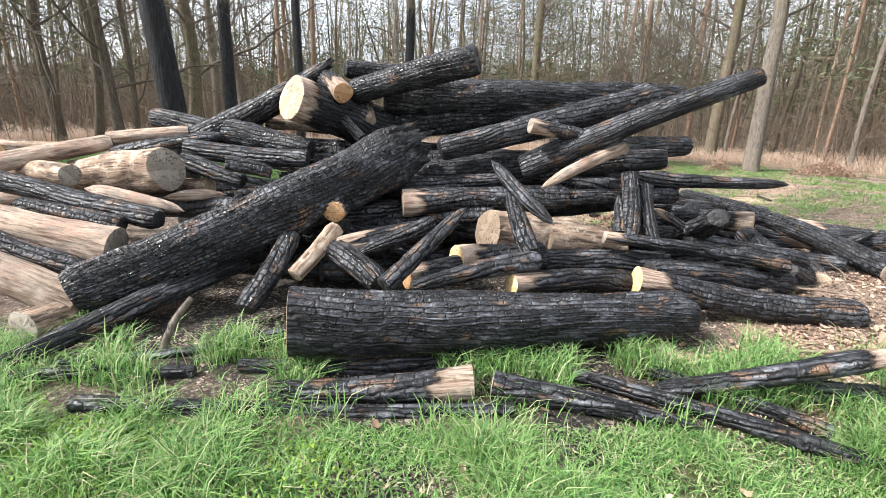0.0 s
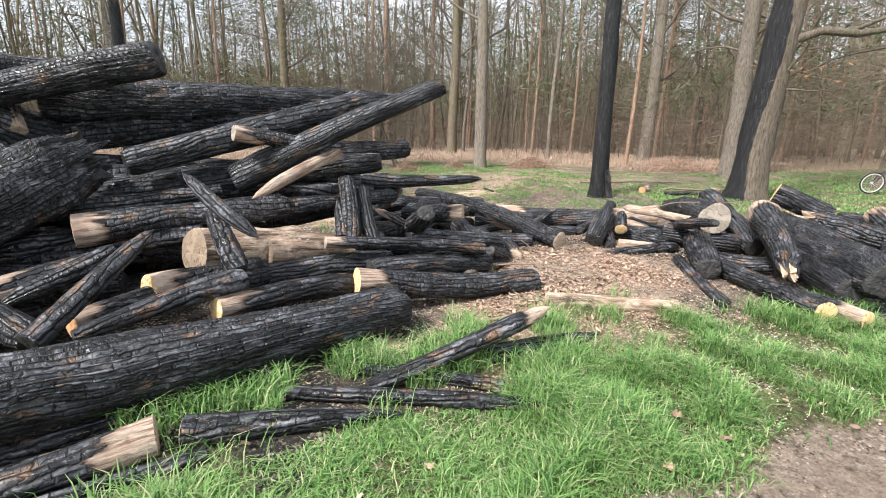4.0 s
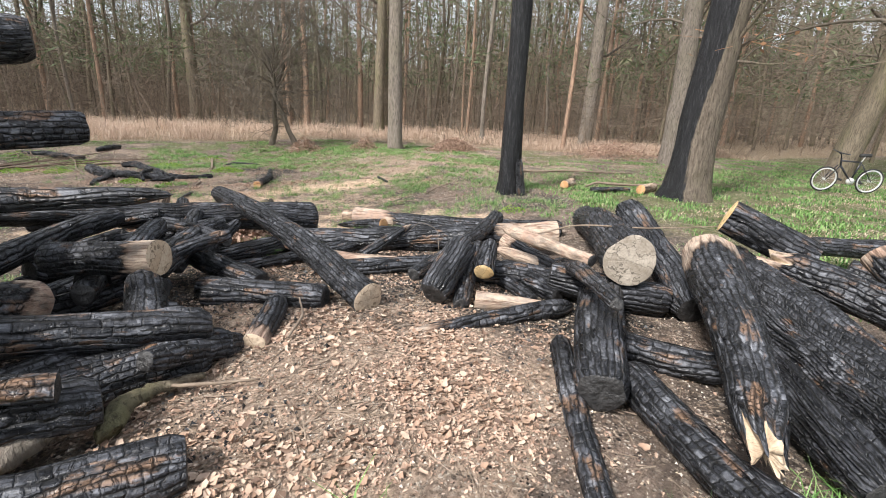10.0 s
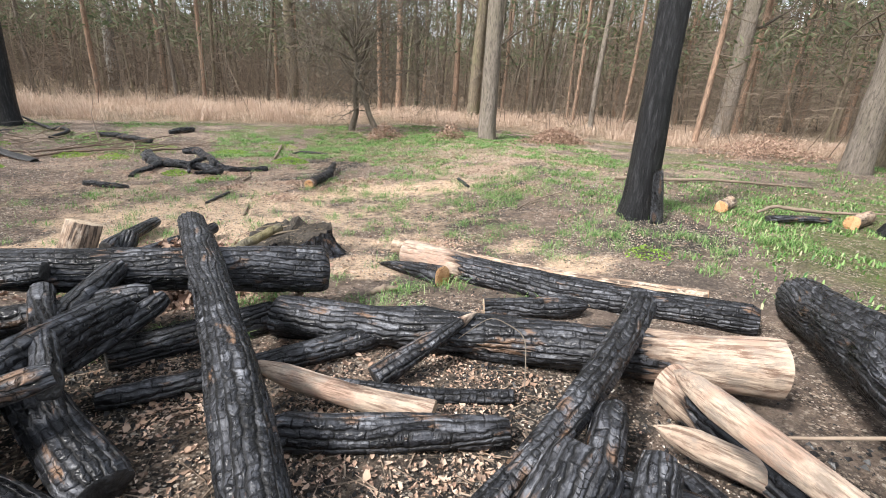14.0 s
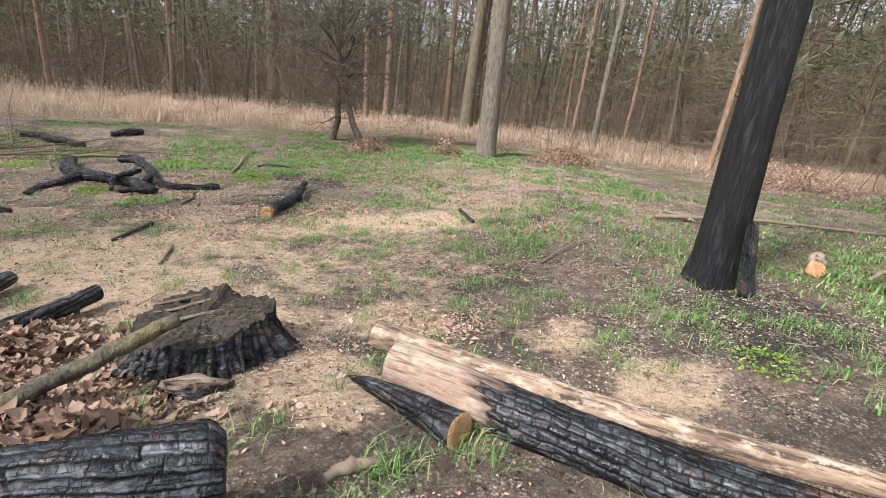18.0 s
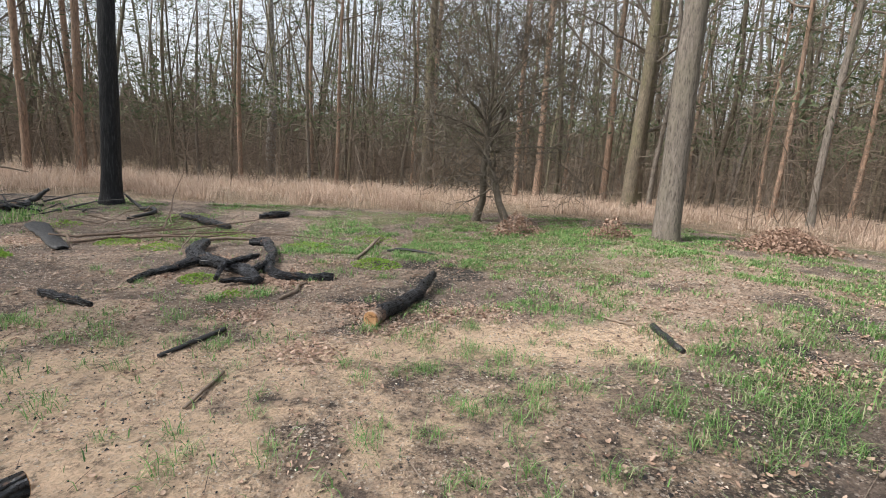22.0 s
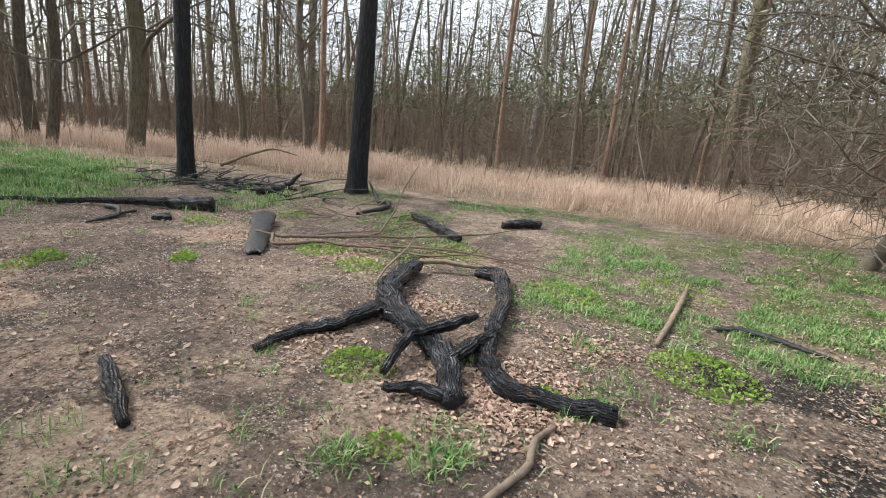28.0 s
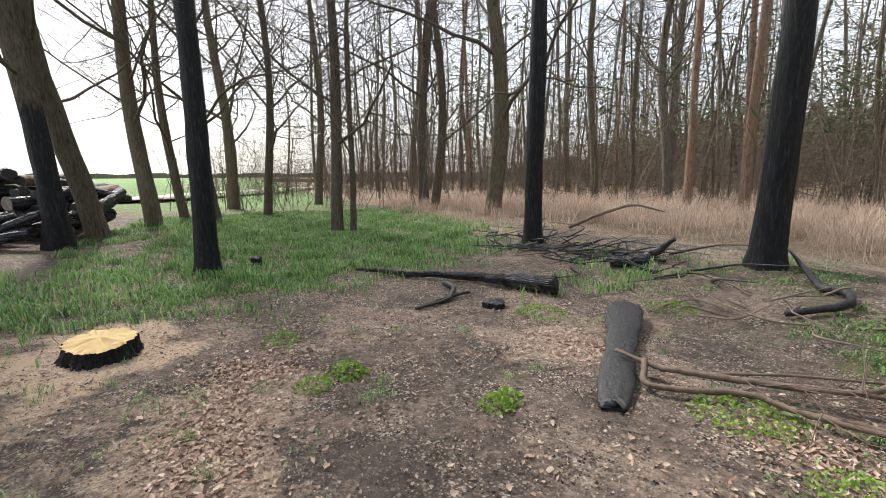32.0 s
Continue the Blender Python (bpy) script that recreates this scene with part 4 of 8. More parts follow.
put_log("A", "char", "kk", (-2.56, 4.50, 1.03), 0.082, (-1.93, 4.40, 0.87), 0.081)
put_log("A", "char", "kk", (-2.03, 4.30, 1.04), 0.063, (-1.66, 4.40, 0.96), 0.064)
put_log("A", "bark", "yg", (-4.83, 4.90, 0.92), 0.209, (-6.41, 5.30, 0.80), 0.195)
put_log("A", "bark", "yg", (-5.45, 5.50, 1.02), 0.080, (-4.69, 5.80, 1.00), 0.084)
put_log("A", "bark", "wg", (-2.10, 5.50, 1.39), 0.072, (-1.46, 5.80, 1.36), 0.083)
put_log("A", "mixw", "wk", (-0.84, 5.20, 1.45), 0.068, (-0.90, 5.40, 1.66), 0.063)
put_log("A", "char", "kk", (-1.07, 5.00, 1.46), 0.059, (-0.88, 4.90, 1.28), 0.059)
# logs lying in the grass
put_log("G", "mixc", "kk", (-1.86, 2.04, 0.04), 0.052, (0.40, 2.13, 0.03), 0.036)
put_log("G", "mixw", "wk", (0.19, 2.31, 0.08), 0.093, (-0.91, 2.22, 0.04), 0.050)
put_log("G", "mixc", "gb", (0.31, 2.29, 0.07), 0.083, (1.36, 2.02, 0.03), 0.032)
put_log("G", "mixc", "kk", (0.82, 2.50, 0.04), 0.045, (2.10, 1.74, 0.04), 0.048)
put_log("G", "mixc", "kp", (1.26, 2.33, 0.05), 0.055, (2.49, 2.23, 0.39), 0.072)
put_log("G", "char", "kk", (1.28, 2.58, 0.04), 0.046, (1.99, 2.00, 0.04), 0.048)
put_log("G", "mixc", "kw", (-1.19, 2.46, 0.04), 0.044, (0.84, 2.77, 0.05), 0.064)
put_log("G", "char", "kk", (-2.24, 2.40, 0.03), 0.040, (-1.08, 2.88, 0.04), 0.050)
put_log("G", "char", "kk", (-2.61, 2.23, 0.03), 0.034, (-1.43, 2.39, 0.03), 0.036)
put_log("G", "pale", "bb", (1.21, 2.64, 0.02), 0.025, (1.63, 2.99, 0.02), 0.024)
put_log("G", "char", "kb", (2.08, 2.32, 0.07), 0.088, (3.08, 2.32, 0.04), 0.050)
put_log("G", "bark", "ww", (3.13, 2.99, 0.08), 0.092, (4.10, 2.42, 0.06), 0.075)
put_log("G", "bark", "gb", (2.46, 1.35, 0.04), 0.043, (2.27, 1.50, 0.03), 0.032)
put_log("G", "char", "kk", (1.78, 1.95, 0.04), 0.041, (2.10, 1.74, 0.03), 0.037)
# the low heap
put_log("B", "mixw", "wb", (6.76, 3.23, 0.57), 0.195, (5.19, 2.07, 0.27), 0.100)
put_log("B", "char_hi", "kk", (5.70, 1.59, 0.34), 0.197, (7.42, 3.45, 0.34), 0.254)
put_log("B", "char_hi", "kk", (5.65, 1.79, 0.19), 0.157, (6.94, 3.10, 0.21), 0.179)
put_log("B", "mixc", "yk", (5.03, 1.71, 0.12), 0.090, (5.63, 3.00, 0.09), 0.110)
put_log("B", "mixw", "yk", (5.21, 1.49, 0.10), 0.075, (5.38, 2.28, 0.07), 0.081)
put_log("B", "char", "kk", (5.24, 2.88, 0.16), 0.140, (6.24, 3.72, 0.20), 0.162)
put_log("B", "char", "kk", (4.61, 2.29, 0.05), 0.065, (5.59, 3.51, 0.06), 0.071)
put_log("B", "char", "gk", (6.44, 3.65, 0.48), 0.194, (8.56, 5.88, 0.13), 0.187)
put_log("B", "char", "kk", (6.84, 3.30, 0.13), 0.151, (7.66, 4.60, 0.59), 0.157)
put_log("B", "char", "kk", (5.84, 3.30, 0.09), 0.112, (6.15, 2.70, 0.12), 0.090)
put_log("B", "char", "kk", (6.80, 3.50, 0.13), 0.155, (6.17, 4.20, 0.22), 0.133)
put_log("B", "char", "kk", (6.37, 4.30, 0.10), 0.121, (5.67, 4.98, 0.10), 0.122)
put_log("B", "char", "yk", (7.35, 3.45, 0.81), 0.134, (7.64, 2.90, 0.56), 0.136)
put_log("B", "mixw", "bk", (7.29, 3.20, 0.57), 0.124, (7.43, 2.00, 0.37), 0.144)
put_log("B", "mixw", "yk", (8.12, 2.65, 0.61), 0.116, (7.92, 2.20, 0.29), 0.097)
put_log("B", "char", "kk", (9.20, 3.40, 0.35), 0.104, (11.67, 2.39, 0.32), 0.136)
put_log("B", "char", "kk", (8.82, 2.70, 0.29), 0.085, (10.81, 1.92, 0.08), 0.090)
put_log("B", "char", "kk", (8.51, 2.90, 0.32), 0.148, (8.75, 1.90, 0.10), 0.117)
put_log("B", "char_hi", "kk", (7.24, 2.20, 0.27), 0.160, (7.62, 1.33, 0.21), 0.145)
put_log("B", "char", "kk", (7.02, 1.78, 0.07), 0.087, (7.11, 1.41, 0.06), 0.070)
put_log("B", "mixc", "kk", (6.31, 1.59, 0.07), 0.084, (6.44, 0.97, 0.06), 0.067)
put_log("B", "char", "kk", (6.60, 1.65, 0.09), 0.101, (6.63, 1.04, 0.06), 0.076)
put_log("B", "bark", "gg", (9.38, 2.02, 0.11), 0.129, (9.15, 1.73, 0.08), 0.090)
put_log("B", "char", "bb", (9.68, 1.45, 0.05), 0.057, (9.10, 0.41, 0.05), 0.058)
put_log("B", "char", "kk", (7.53, 1.11, 0.10), 0.123, (8.50, 0.83, 0.09), 0.104)
put_log("B", "mixw", "bb", (4.70, 4.13, 0.04), 0.042, (6.13, 3.88, 0.08), 0.093)
put_log("B", "char", "ky", (5.12, 4.71, 0.22), 0.066, (6.87, 5.81, 0.32), 0.088)
put_log("B", "char_hi", "kk", (5.18, 4.49, 0.12), 0.125, (5.65, 4.77, 0.40), 0.125)
put_log("B", "char", "kk", (5.34, 4.33, 0.06), 0.070, (6.07, 5.11, 0.23), 0.091)
put_log("B", "mixc", "yk", (5.67, 4.48, 0.23), 0.087, (5.89, 4.69, 0.40), 0.075)
put_log("B", "pale", "bk", (6.17, 4.96, 0.25), 0.063, (6.68, 4.61, 0.06), 0.071)
put_log("B", "pale", "bk", (6.34, 5.07, 0.42), 0.065, (6.27, 3.87, 0.44), 0.048)
put_log("B", "pale", "wk", (5.50, 4.34, 0.07), 0.082, (5.99, 3.92, 0.05), 0.055)
put_log("B", "char", "kk", (6.15, 4.80, 0.09), 0.106, (6.17, 4.08, 0.08), 0.091)
put_log("B", "char", "kk", (6.02, 4.69, 0.06), 0.071, (5.95, 4.15, 0.05), 0.057)
put_log("B", "char", "kk", (6.66, 4.49, 0.06), 0.073, (6.54, 3.95, 0.05), 0.065)
put_log("B", "char", "kk", (6.76, 4.64, 0.08), 0.093, (5.27, 2.90, 0.64), 0.042)
put_log("B", "mixp", "ww", (4.73, 6.86, -0.02), 0.144, (7.20, 5.13, 0.23), 0.151)
put_log("B", "mixp", "dk", (6.03, 8.14, -0.13), 0.161, (8.00, 5.79, 0.06), 0.115)
put_log("B", "bark", "oo", (6.06, 8.73, -0.23), 0.102, (8.12, 6.31, -0.00), 0.064)
put_log("B", "mixc", "bo", (5.75, 8.29, -0.25), 0.029, (6.16, 7.46, -0.11), 0.107)
put_log("B", "pale", "bw", (4.55, 6.11, 0.12), 0.063, (5.39, 5.56, 0.02), 0.067)
put_log("B", "char", "kp", (5.19, 5.95, 0.00), 0.073, (5.86, 6.11, 0.25), 0.034)
put_log("B", "char", "kk", (4.95, 6.00, -0.03), 0.048, (5.86, 5.59, 0.00), 0.047)
put_log("B", "char", "kk", (4.65, 5.62, 0.04), 0.091, (5.68, 5.32, 0.04), 0.075)
put_log("B", "mixc", "wb", (6.24, 6.74, -0.07), 0.075, (6.99, 6.43, -0.00), 0.112)
put_log("B", "char", "kk", (4.06, 6.23, -0.04), 0.057, (5.33, 6.46, -0.03), 0.092)
put_log("B", "char_hi", "kk", (2.01, 7.13, 0.45), 0.107, (5.09, 7.22, 0.16), 0.174)
put_log("B", "char", "kk", (3.62, 5.39, 0.05), 0.092, (4.49, 5.03, 0.06), 0.077)
put_log("B", "char", "kk", (3.64, 6.03, 0.20), 0.096, (4.05, 5.44, 0.07), 0.118)
put_log("B", "char", "kk", (3.32, 5.33, 0.35), 0.101, (3.91, 6.56, 0.30), 0.115)
put_log("B", "char", "kk", (3.68, 6.27, 0.15), 0.070, (4.10, 6.63, 0.30), 0.060)
put_log("B", "char", "kk", (3.06, 6.95, 0.20), 0.078, (3.20, 7.03, 0.00), 0.091)
put_log("B", "bark", "wk", (3.47, 7.62, 0.50), 0.108, (3.35, 7.53, 0.15), 0.117)
put_log("B", "char", "kk", (3.70, 7.78, 0.35), 0.075, (3.58, 7.49, 0.10), 0.081)
put_log("B", "char", "kk", (3.83, 6.19, -0.03), 0.064, (4.50, 6.25, -0.03), 0.070)
put_log("B", "char", "kk", (3.76, 6.63, -0.04), 0.100, (4.72, 7.00, -0.07), 0.106)
put_log("B", "char", "kk", (3.12, 4.44, 0.12), 0.141, (3.68, 4.42, 0.09), 0.109)
put_log("B", "char", "kk", (3.27, 4.32, 0.25), 0.114, (3.26, 4.90, 0.40), 0.117)
put_log("B", "mixw", "gk", (2.64, 5.02, 0.30), 0.155, (2.41, 4.00, 0.74), 0.098)
put_log("B", "char", "kk", (3.11, 4.55, 0.15), 0.111, (2.59, 4.13, 0.20), 0.101)
put_log("B", "char", "kk", (3.63, 5.55, 0.06), 0.110, (4.42, 4.86, 0.09), 0.110)
put_log("B", "char", "kk", (2.46, 4.05, 0.13), 0.151, (3.53, 4.35, 0.11), 0.135)
put_log("B", "mixw", "wk", (3.80, 4.38, 0.07), 0.078, (4.08, 4.95, 0.07), 0.085)
put_log("B", "mixw", "wk", (6.60, 5.28, 0.16), 0.115, (6.55, 4.05, 0.12), 0.10)
put_log("B", "char", "ko", (3.45, 8.98, -0.24), 0.075, (4.06, 9.88, -0.26), 0.065)
put_log("B", "char", "kk", (3.05, 9.35, -0.27), 0.085, (3.36, 10.34, -0.28), 0.070)

# burnt timber inside the tall heap
fill = np.random.default_rng(21)
for k in range(46):
    layer = k // 10
    z = 0.12 + 0.24 * layer
    y = 3.75 + 0.30 * layer + fill.random() * (2.2 - 0.25 * layer)
    x = -2.3 + fill.random() * 4.2
    half = 0.5 + 0.5 * fill.random()
    yaw = fill.normal(0, 0.35)
    dz = fill.normal(0, 0.05)
    r = 0.09 + 0.06 * fill.random()
    dx, dy = half * math.cos(yaw), half * math.sin(yaw)
    put_log("A", "char", "kk", (x - dx, y - dy, z - dz), r, (x + dx, y + dy, z + dz), r * 0.9, True)
# burnt timber lying under the low heap
low_fill = np.random.default_rng(22)
for k in range(18):
    x, y, z = 2.4 + 1.3 * low_fill.random(), 4.9 + 2.2 * low_fill.random(), 0.05 + 0.13 * (k % 3)
    yaw, half, r = low_fill.normal(0.3, 0.7), 0.3 + 0.35 * low_fill.random(), 0.06 + 0.05 * low_fill.random()
    put_log("B", "char", "kk", (x - half * math.cos(yaw), y - half * math.sin(yaw), z), r, (x + half * math.cos(yaw), y + half * math.sin(yaw), z + low_fill.normal(0.03, 0.06)), r * 0.85)
# the heap's western tail
for k in range(16):
    x, y = -3.6 - 2.6 * fill.random(), 3.6 + 2.2 * fill.random()
    z = 0.13 + 0.2 * (k % 4)
    yaw, half, r = fill.normal(0.1, 0.3), 0.5 + 0.4 * fill.random(), 0.09 + 0.05 * fill.random()
    put_log("A", ("bark", "pale", "char")[k % 3], "wk", (x - half * math.cos(yaw), y - half * math.sin(yaw), z), r, (x + half * math.cos(yaw), y + half * math.sin(yaw), z), r, True)
# a rough stack farther west, dark and tumbled
for k in range(56):
    row = k // 12
    z = -0.1 + 0.30 * row
    y = 6.0 + (k % 12) * 0.30 + fill.normal(0, 0.12) + 0.10 * row
    r = 0.10 + 0.09 * fill.random()
    x0 = -10.7 - 0.7 * fill.random() - 0.30 * row
    put_log("C", ("char", "bark", "char", "mixc")[k % 4], "kk" if k % 5 else "gg", (x0, y, z + fill.normal(0, 0.07)), r, (x0 - 1.3 - fill.random(), y + fill.normal(0, 0.7), z + fill.normal(0, 0.18)), r * 0.9, True)
for k in range(9):
    a = fill.normal(1.0, 0.5)
    x0, y0 = -9.3 - 1.2 * fill.random(), 6.6 + 2.4 * fill.random()
    put_log("C", "char" if k % 3 else "mixc", "kk", (x0, y0, -0.2 + 0.1 * fill.random()), 0.12, (x0 - 1.4 * math.cos(a), y0 + 1.4 * math.sin(a), 0.0 + 0.5 * fill.random()), 0.11, True)


# ---- trees ----
def wander(rng, p, d, length, n, bend, rise):
    pts = [np.array(p, float)]
    d = np.array(d, float)
    for _ in range(n):
        d = d + rng.normal(0, bend, 3) + np.array([0, 0, rise])
        d /= np.linalg.norm(d)
        pts.append(pts[-1] + d * length / n)
    return np.array(pts), d


def sprout(geo, rng, p, d, length, r, level, spread, rise, counts):
    """A limb with its branches and twigs."""
    if level == len(counts):
        d = np.asarray(d, float)
        geo.late.append((*p, *(np.asarray(p) + d / np.linalg.norm(d) * length + [0, 0, rise * length]), r))
        return
    n = (6, 4, 3, 2)[level]
    pts, _ = wander(rng, p, d, length, n, (0.20, 0.24, 0.26, 0.2)[level], rise)
    geo.tube(pts, np.linspace(r, r * 0.35, n + 1), (6, 4, 3, 3)[level])
    for _ in range(counts[level]):
        f = rng.uniform(0.25, 1.0)
        i = min(int(f * n), n - 1)
        q = pts[i] + (pts[i + 1] - pts[i]) * (f * n - i)
        t = pts[i + 1] - pts[i]
        t /= np.linalg.norm(t)
        e = rng.normal(0, 1, 3)
        e -= t * (e @ t)
        e /= np.linalg.norm(e)
        sprout(geo, rng, q, t * (1 - spread) + e * spread, length * rng.uniform(0.35, 0.7), max(r * (1 - 0.6 * f) * 0.55, 0.007), level + 1, spread, rise * 0.6, counts)


def trunk_mesh(name, rng, height, r, mat, lean=(0, 0), flare=1.5, char=None, sides=12, sway=0.05, ridges=0.05):
    n = 26
    z = height * np.linspace(0, 1, n) ** 1.25
    bx = lean[0] * z + sway * height * 0.2 * np.sin(z * 0.55 + rng.random() * 6)
    by = lean[1] * z + sway * height * 0.2 * np.sin(z * 0.48 + rng.random() * 6)
    bx, by = bx - bx[0], by - by[0]
    rad = r * (1 - 0.72 * (z / height) ** 1.1) * (1 + (flare - 1) * np.exp(-z / 0.22))
    a = np.arange(sides) / sides * 2 * np.pi
    lob = 1 + ridges * np.cos(5 * a + rng.random() * 6) * 0.6 + ridges * np.cos(3 * a + rng.random() * 6)
    zz = np.repeat(z[:, None], sides, 1)
    root = 1 + 0.35 * (flare - 1) * np.exp(-zz / 0.2) * np.cos(5 * a + 1.0)[None, :]
    rr = rad[:, None] * lob[None, :] * root * (1 + 0.03 * rng.normal(0, 1, (n, sides)))
    rr = rr * (1 + 0.16 * (vnoise(zz * 1.6 + np.cos(a) * 0.8, np.sin(a)[None, :] * 0.8 + 7 * zz[0, 0] + r * 90, 1, 23) - 0.5))
    v = np.stack([bx[:, None] + rr * np.cos(a), by[:, None] + rr * np.sin(a), zz - 0.12 * (zz < 0.001)], -1)
    i, j = np.meshgrid(np.arange(n - 1), np.arange(sides), indexing="ij")
    q = np.stack([i * sides + j, i * sides + (j + 1) % sides, (i + 1) * sides + (j + 1) % sides, (i + 1) * sides + j], -1).reshape(-1, 4)
    ch = np.zeros((n, sides)) if char is None else char(zz, np.broadcast_to(a, (n, sides)))
    axis = np.stack([bx, by, z], -1)
    return mesh_of(name, v, q, None, mat, {"char": ch.ravel()}), axis, rad


def make_tree(rng, height, r, mat, lean=(0, 0), char=None, first=0.3, limbs=12, counts=(4, 4), reach=0.28, rise=0.06, flare=1.4, twig_mat=None, sides=12, sway=0.05):
    root = new("tree")
    me, axis, rad = trunk_mesh("trunk", rng, height, r, mat, lean, flare, char, sides, sway)
    part("trunk", me, root)
    geo = Geo()
    for k in range(limbs):
        f = first + (1 - first) * (k + rng.random()) / limbs
        i = int(np.clip(np.searchsorted(axis[:, 2], f * height), 1, len(axis) - 1))
        a = k * 2.4 + rng.normal(0, 0.4)
        ln = height * reach * (1.15 - 0.75 * f) * rng.uniform(0.7, 1.3)
        sprout(geo, rng, axis[i], (math.cos(a), math.sin(a), 0.45 + 0.6 * f), ln, rad[i] * rng.uniform(0.16, 0.36), 0, 0.62, rise, counts)
    part("crown", geo.mesh("crown", twig_mat or M_TWIG, char=False), root)
    return root


def make_pine(rng, height, r, crown_from=0.55, lush=300):
    root = new("tree")
    me, axis, rad = trunk_mesh("trunk", rng, height, r, M_PINE, (rng.normal(0, 0.012), rng.normal(0, 0.012)), 1.15, None, 8, 0.012)
    part("trunk", me, root)
    dead, green = Geo(), Geo()
    for k in range(26):
        z = height * rng.uniform(0.10, crown_from)
        i = int(np.searchsorted(axis[:, 2], z))
        a = rng.random() * 6.28
        pts, _ = wander(rng, axis[i], (math.cos(a), math.sin(a), rng.uniform(-0.3, 0.2)), rng.uniform(0.6, 1.9), 3, 0.2, -0.03)
        dead.tube(pts, np.linspace(0.018, 0.006, 4), 3)
    for k in range(16):
        f = crown_from + (1 - crown_from) * (k + 0.5) / 16
        i = int(np.clip(np.searchsorted(axis[:, 2], f * height), 0, len(axis) - 1))
        a = k * 2.4
        pts, _ = wander(rng, axis[i], (math.cos(a), math.sin(a), 0.35), height * 0.17 * (1.35 - f), 4, 0.15, 0.05)
        dead.tube(pts, np.linspace(0.05, 0.012, 5), 4)
        m = lush // 16
        c = pts[rng.integers(1, 5, m)] + rng.normal(0, 0.28, (m, 3))
        quads_from(green, rng, c, 0.26, 0.032)
    tagged(part("dead_wood", dead.mesh("dead_wood", M_TWIG, char=False), root), kind="stuff")
    part("crown", green.mesh("crown", M_NEEDLE, False, False), root)
    return root


def quads_from(geo, rng, centres, length, width, up=0.0):
    """Loose blades or leaves round the given centres."""
    m = len(centres)
    d = rng.normal(0, 1, (m, 3))
    d[:, 2] = d[:, 2] * (1 - up) + up
    d /= np.linalg.norm(d, axis=1)[:, None]
    e = np.cross(d, rng.normal(0, 1, (m, 3)))
    e /= np.linalg.norm(e, axis=1)[:, None] + 1e-9
    ln = (length * rng.uniform(0.6, 1.3, m))[:, None]
    wd = (width * rng.uniform(0.7, 1.2, m))[:, None]
    v = np.stack([centres - d * ln / 2, centres + e * wd / 2, centres + d * ln / 2, centres - e * wd / 2], 1).reshape(-1, 3)
    geo.add(v, np.arange(m * 4).reshape(m, 4))


def place(ob, x, y, rot=0.0, size=1.0, sink=0.06):
    ob.matrix_world = pose(x, y, float(ground_z(x, y)) - sink, 0, 0, rot)
    ob.scale = (size, size, size)
    return ob


def burnt_to(top, soft=1.5, side=None, width=1.2):
    def char(z, a):
        c = 1.15 - sstep(z, top - soft, top + soft) * 1.1
        if side is not None:
            d = np.abs((a - side + np.pi) % (2 * np.pi) - np.pi)
            c = c * (1 - sstep(d + 0.25 * np.sin(z * 1.3), width - 0.3, width + 0.3))
        return c
    return char


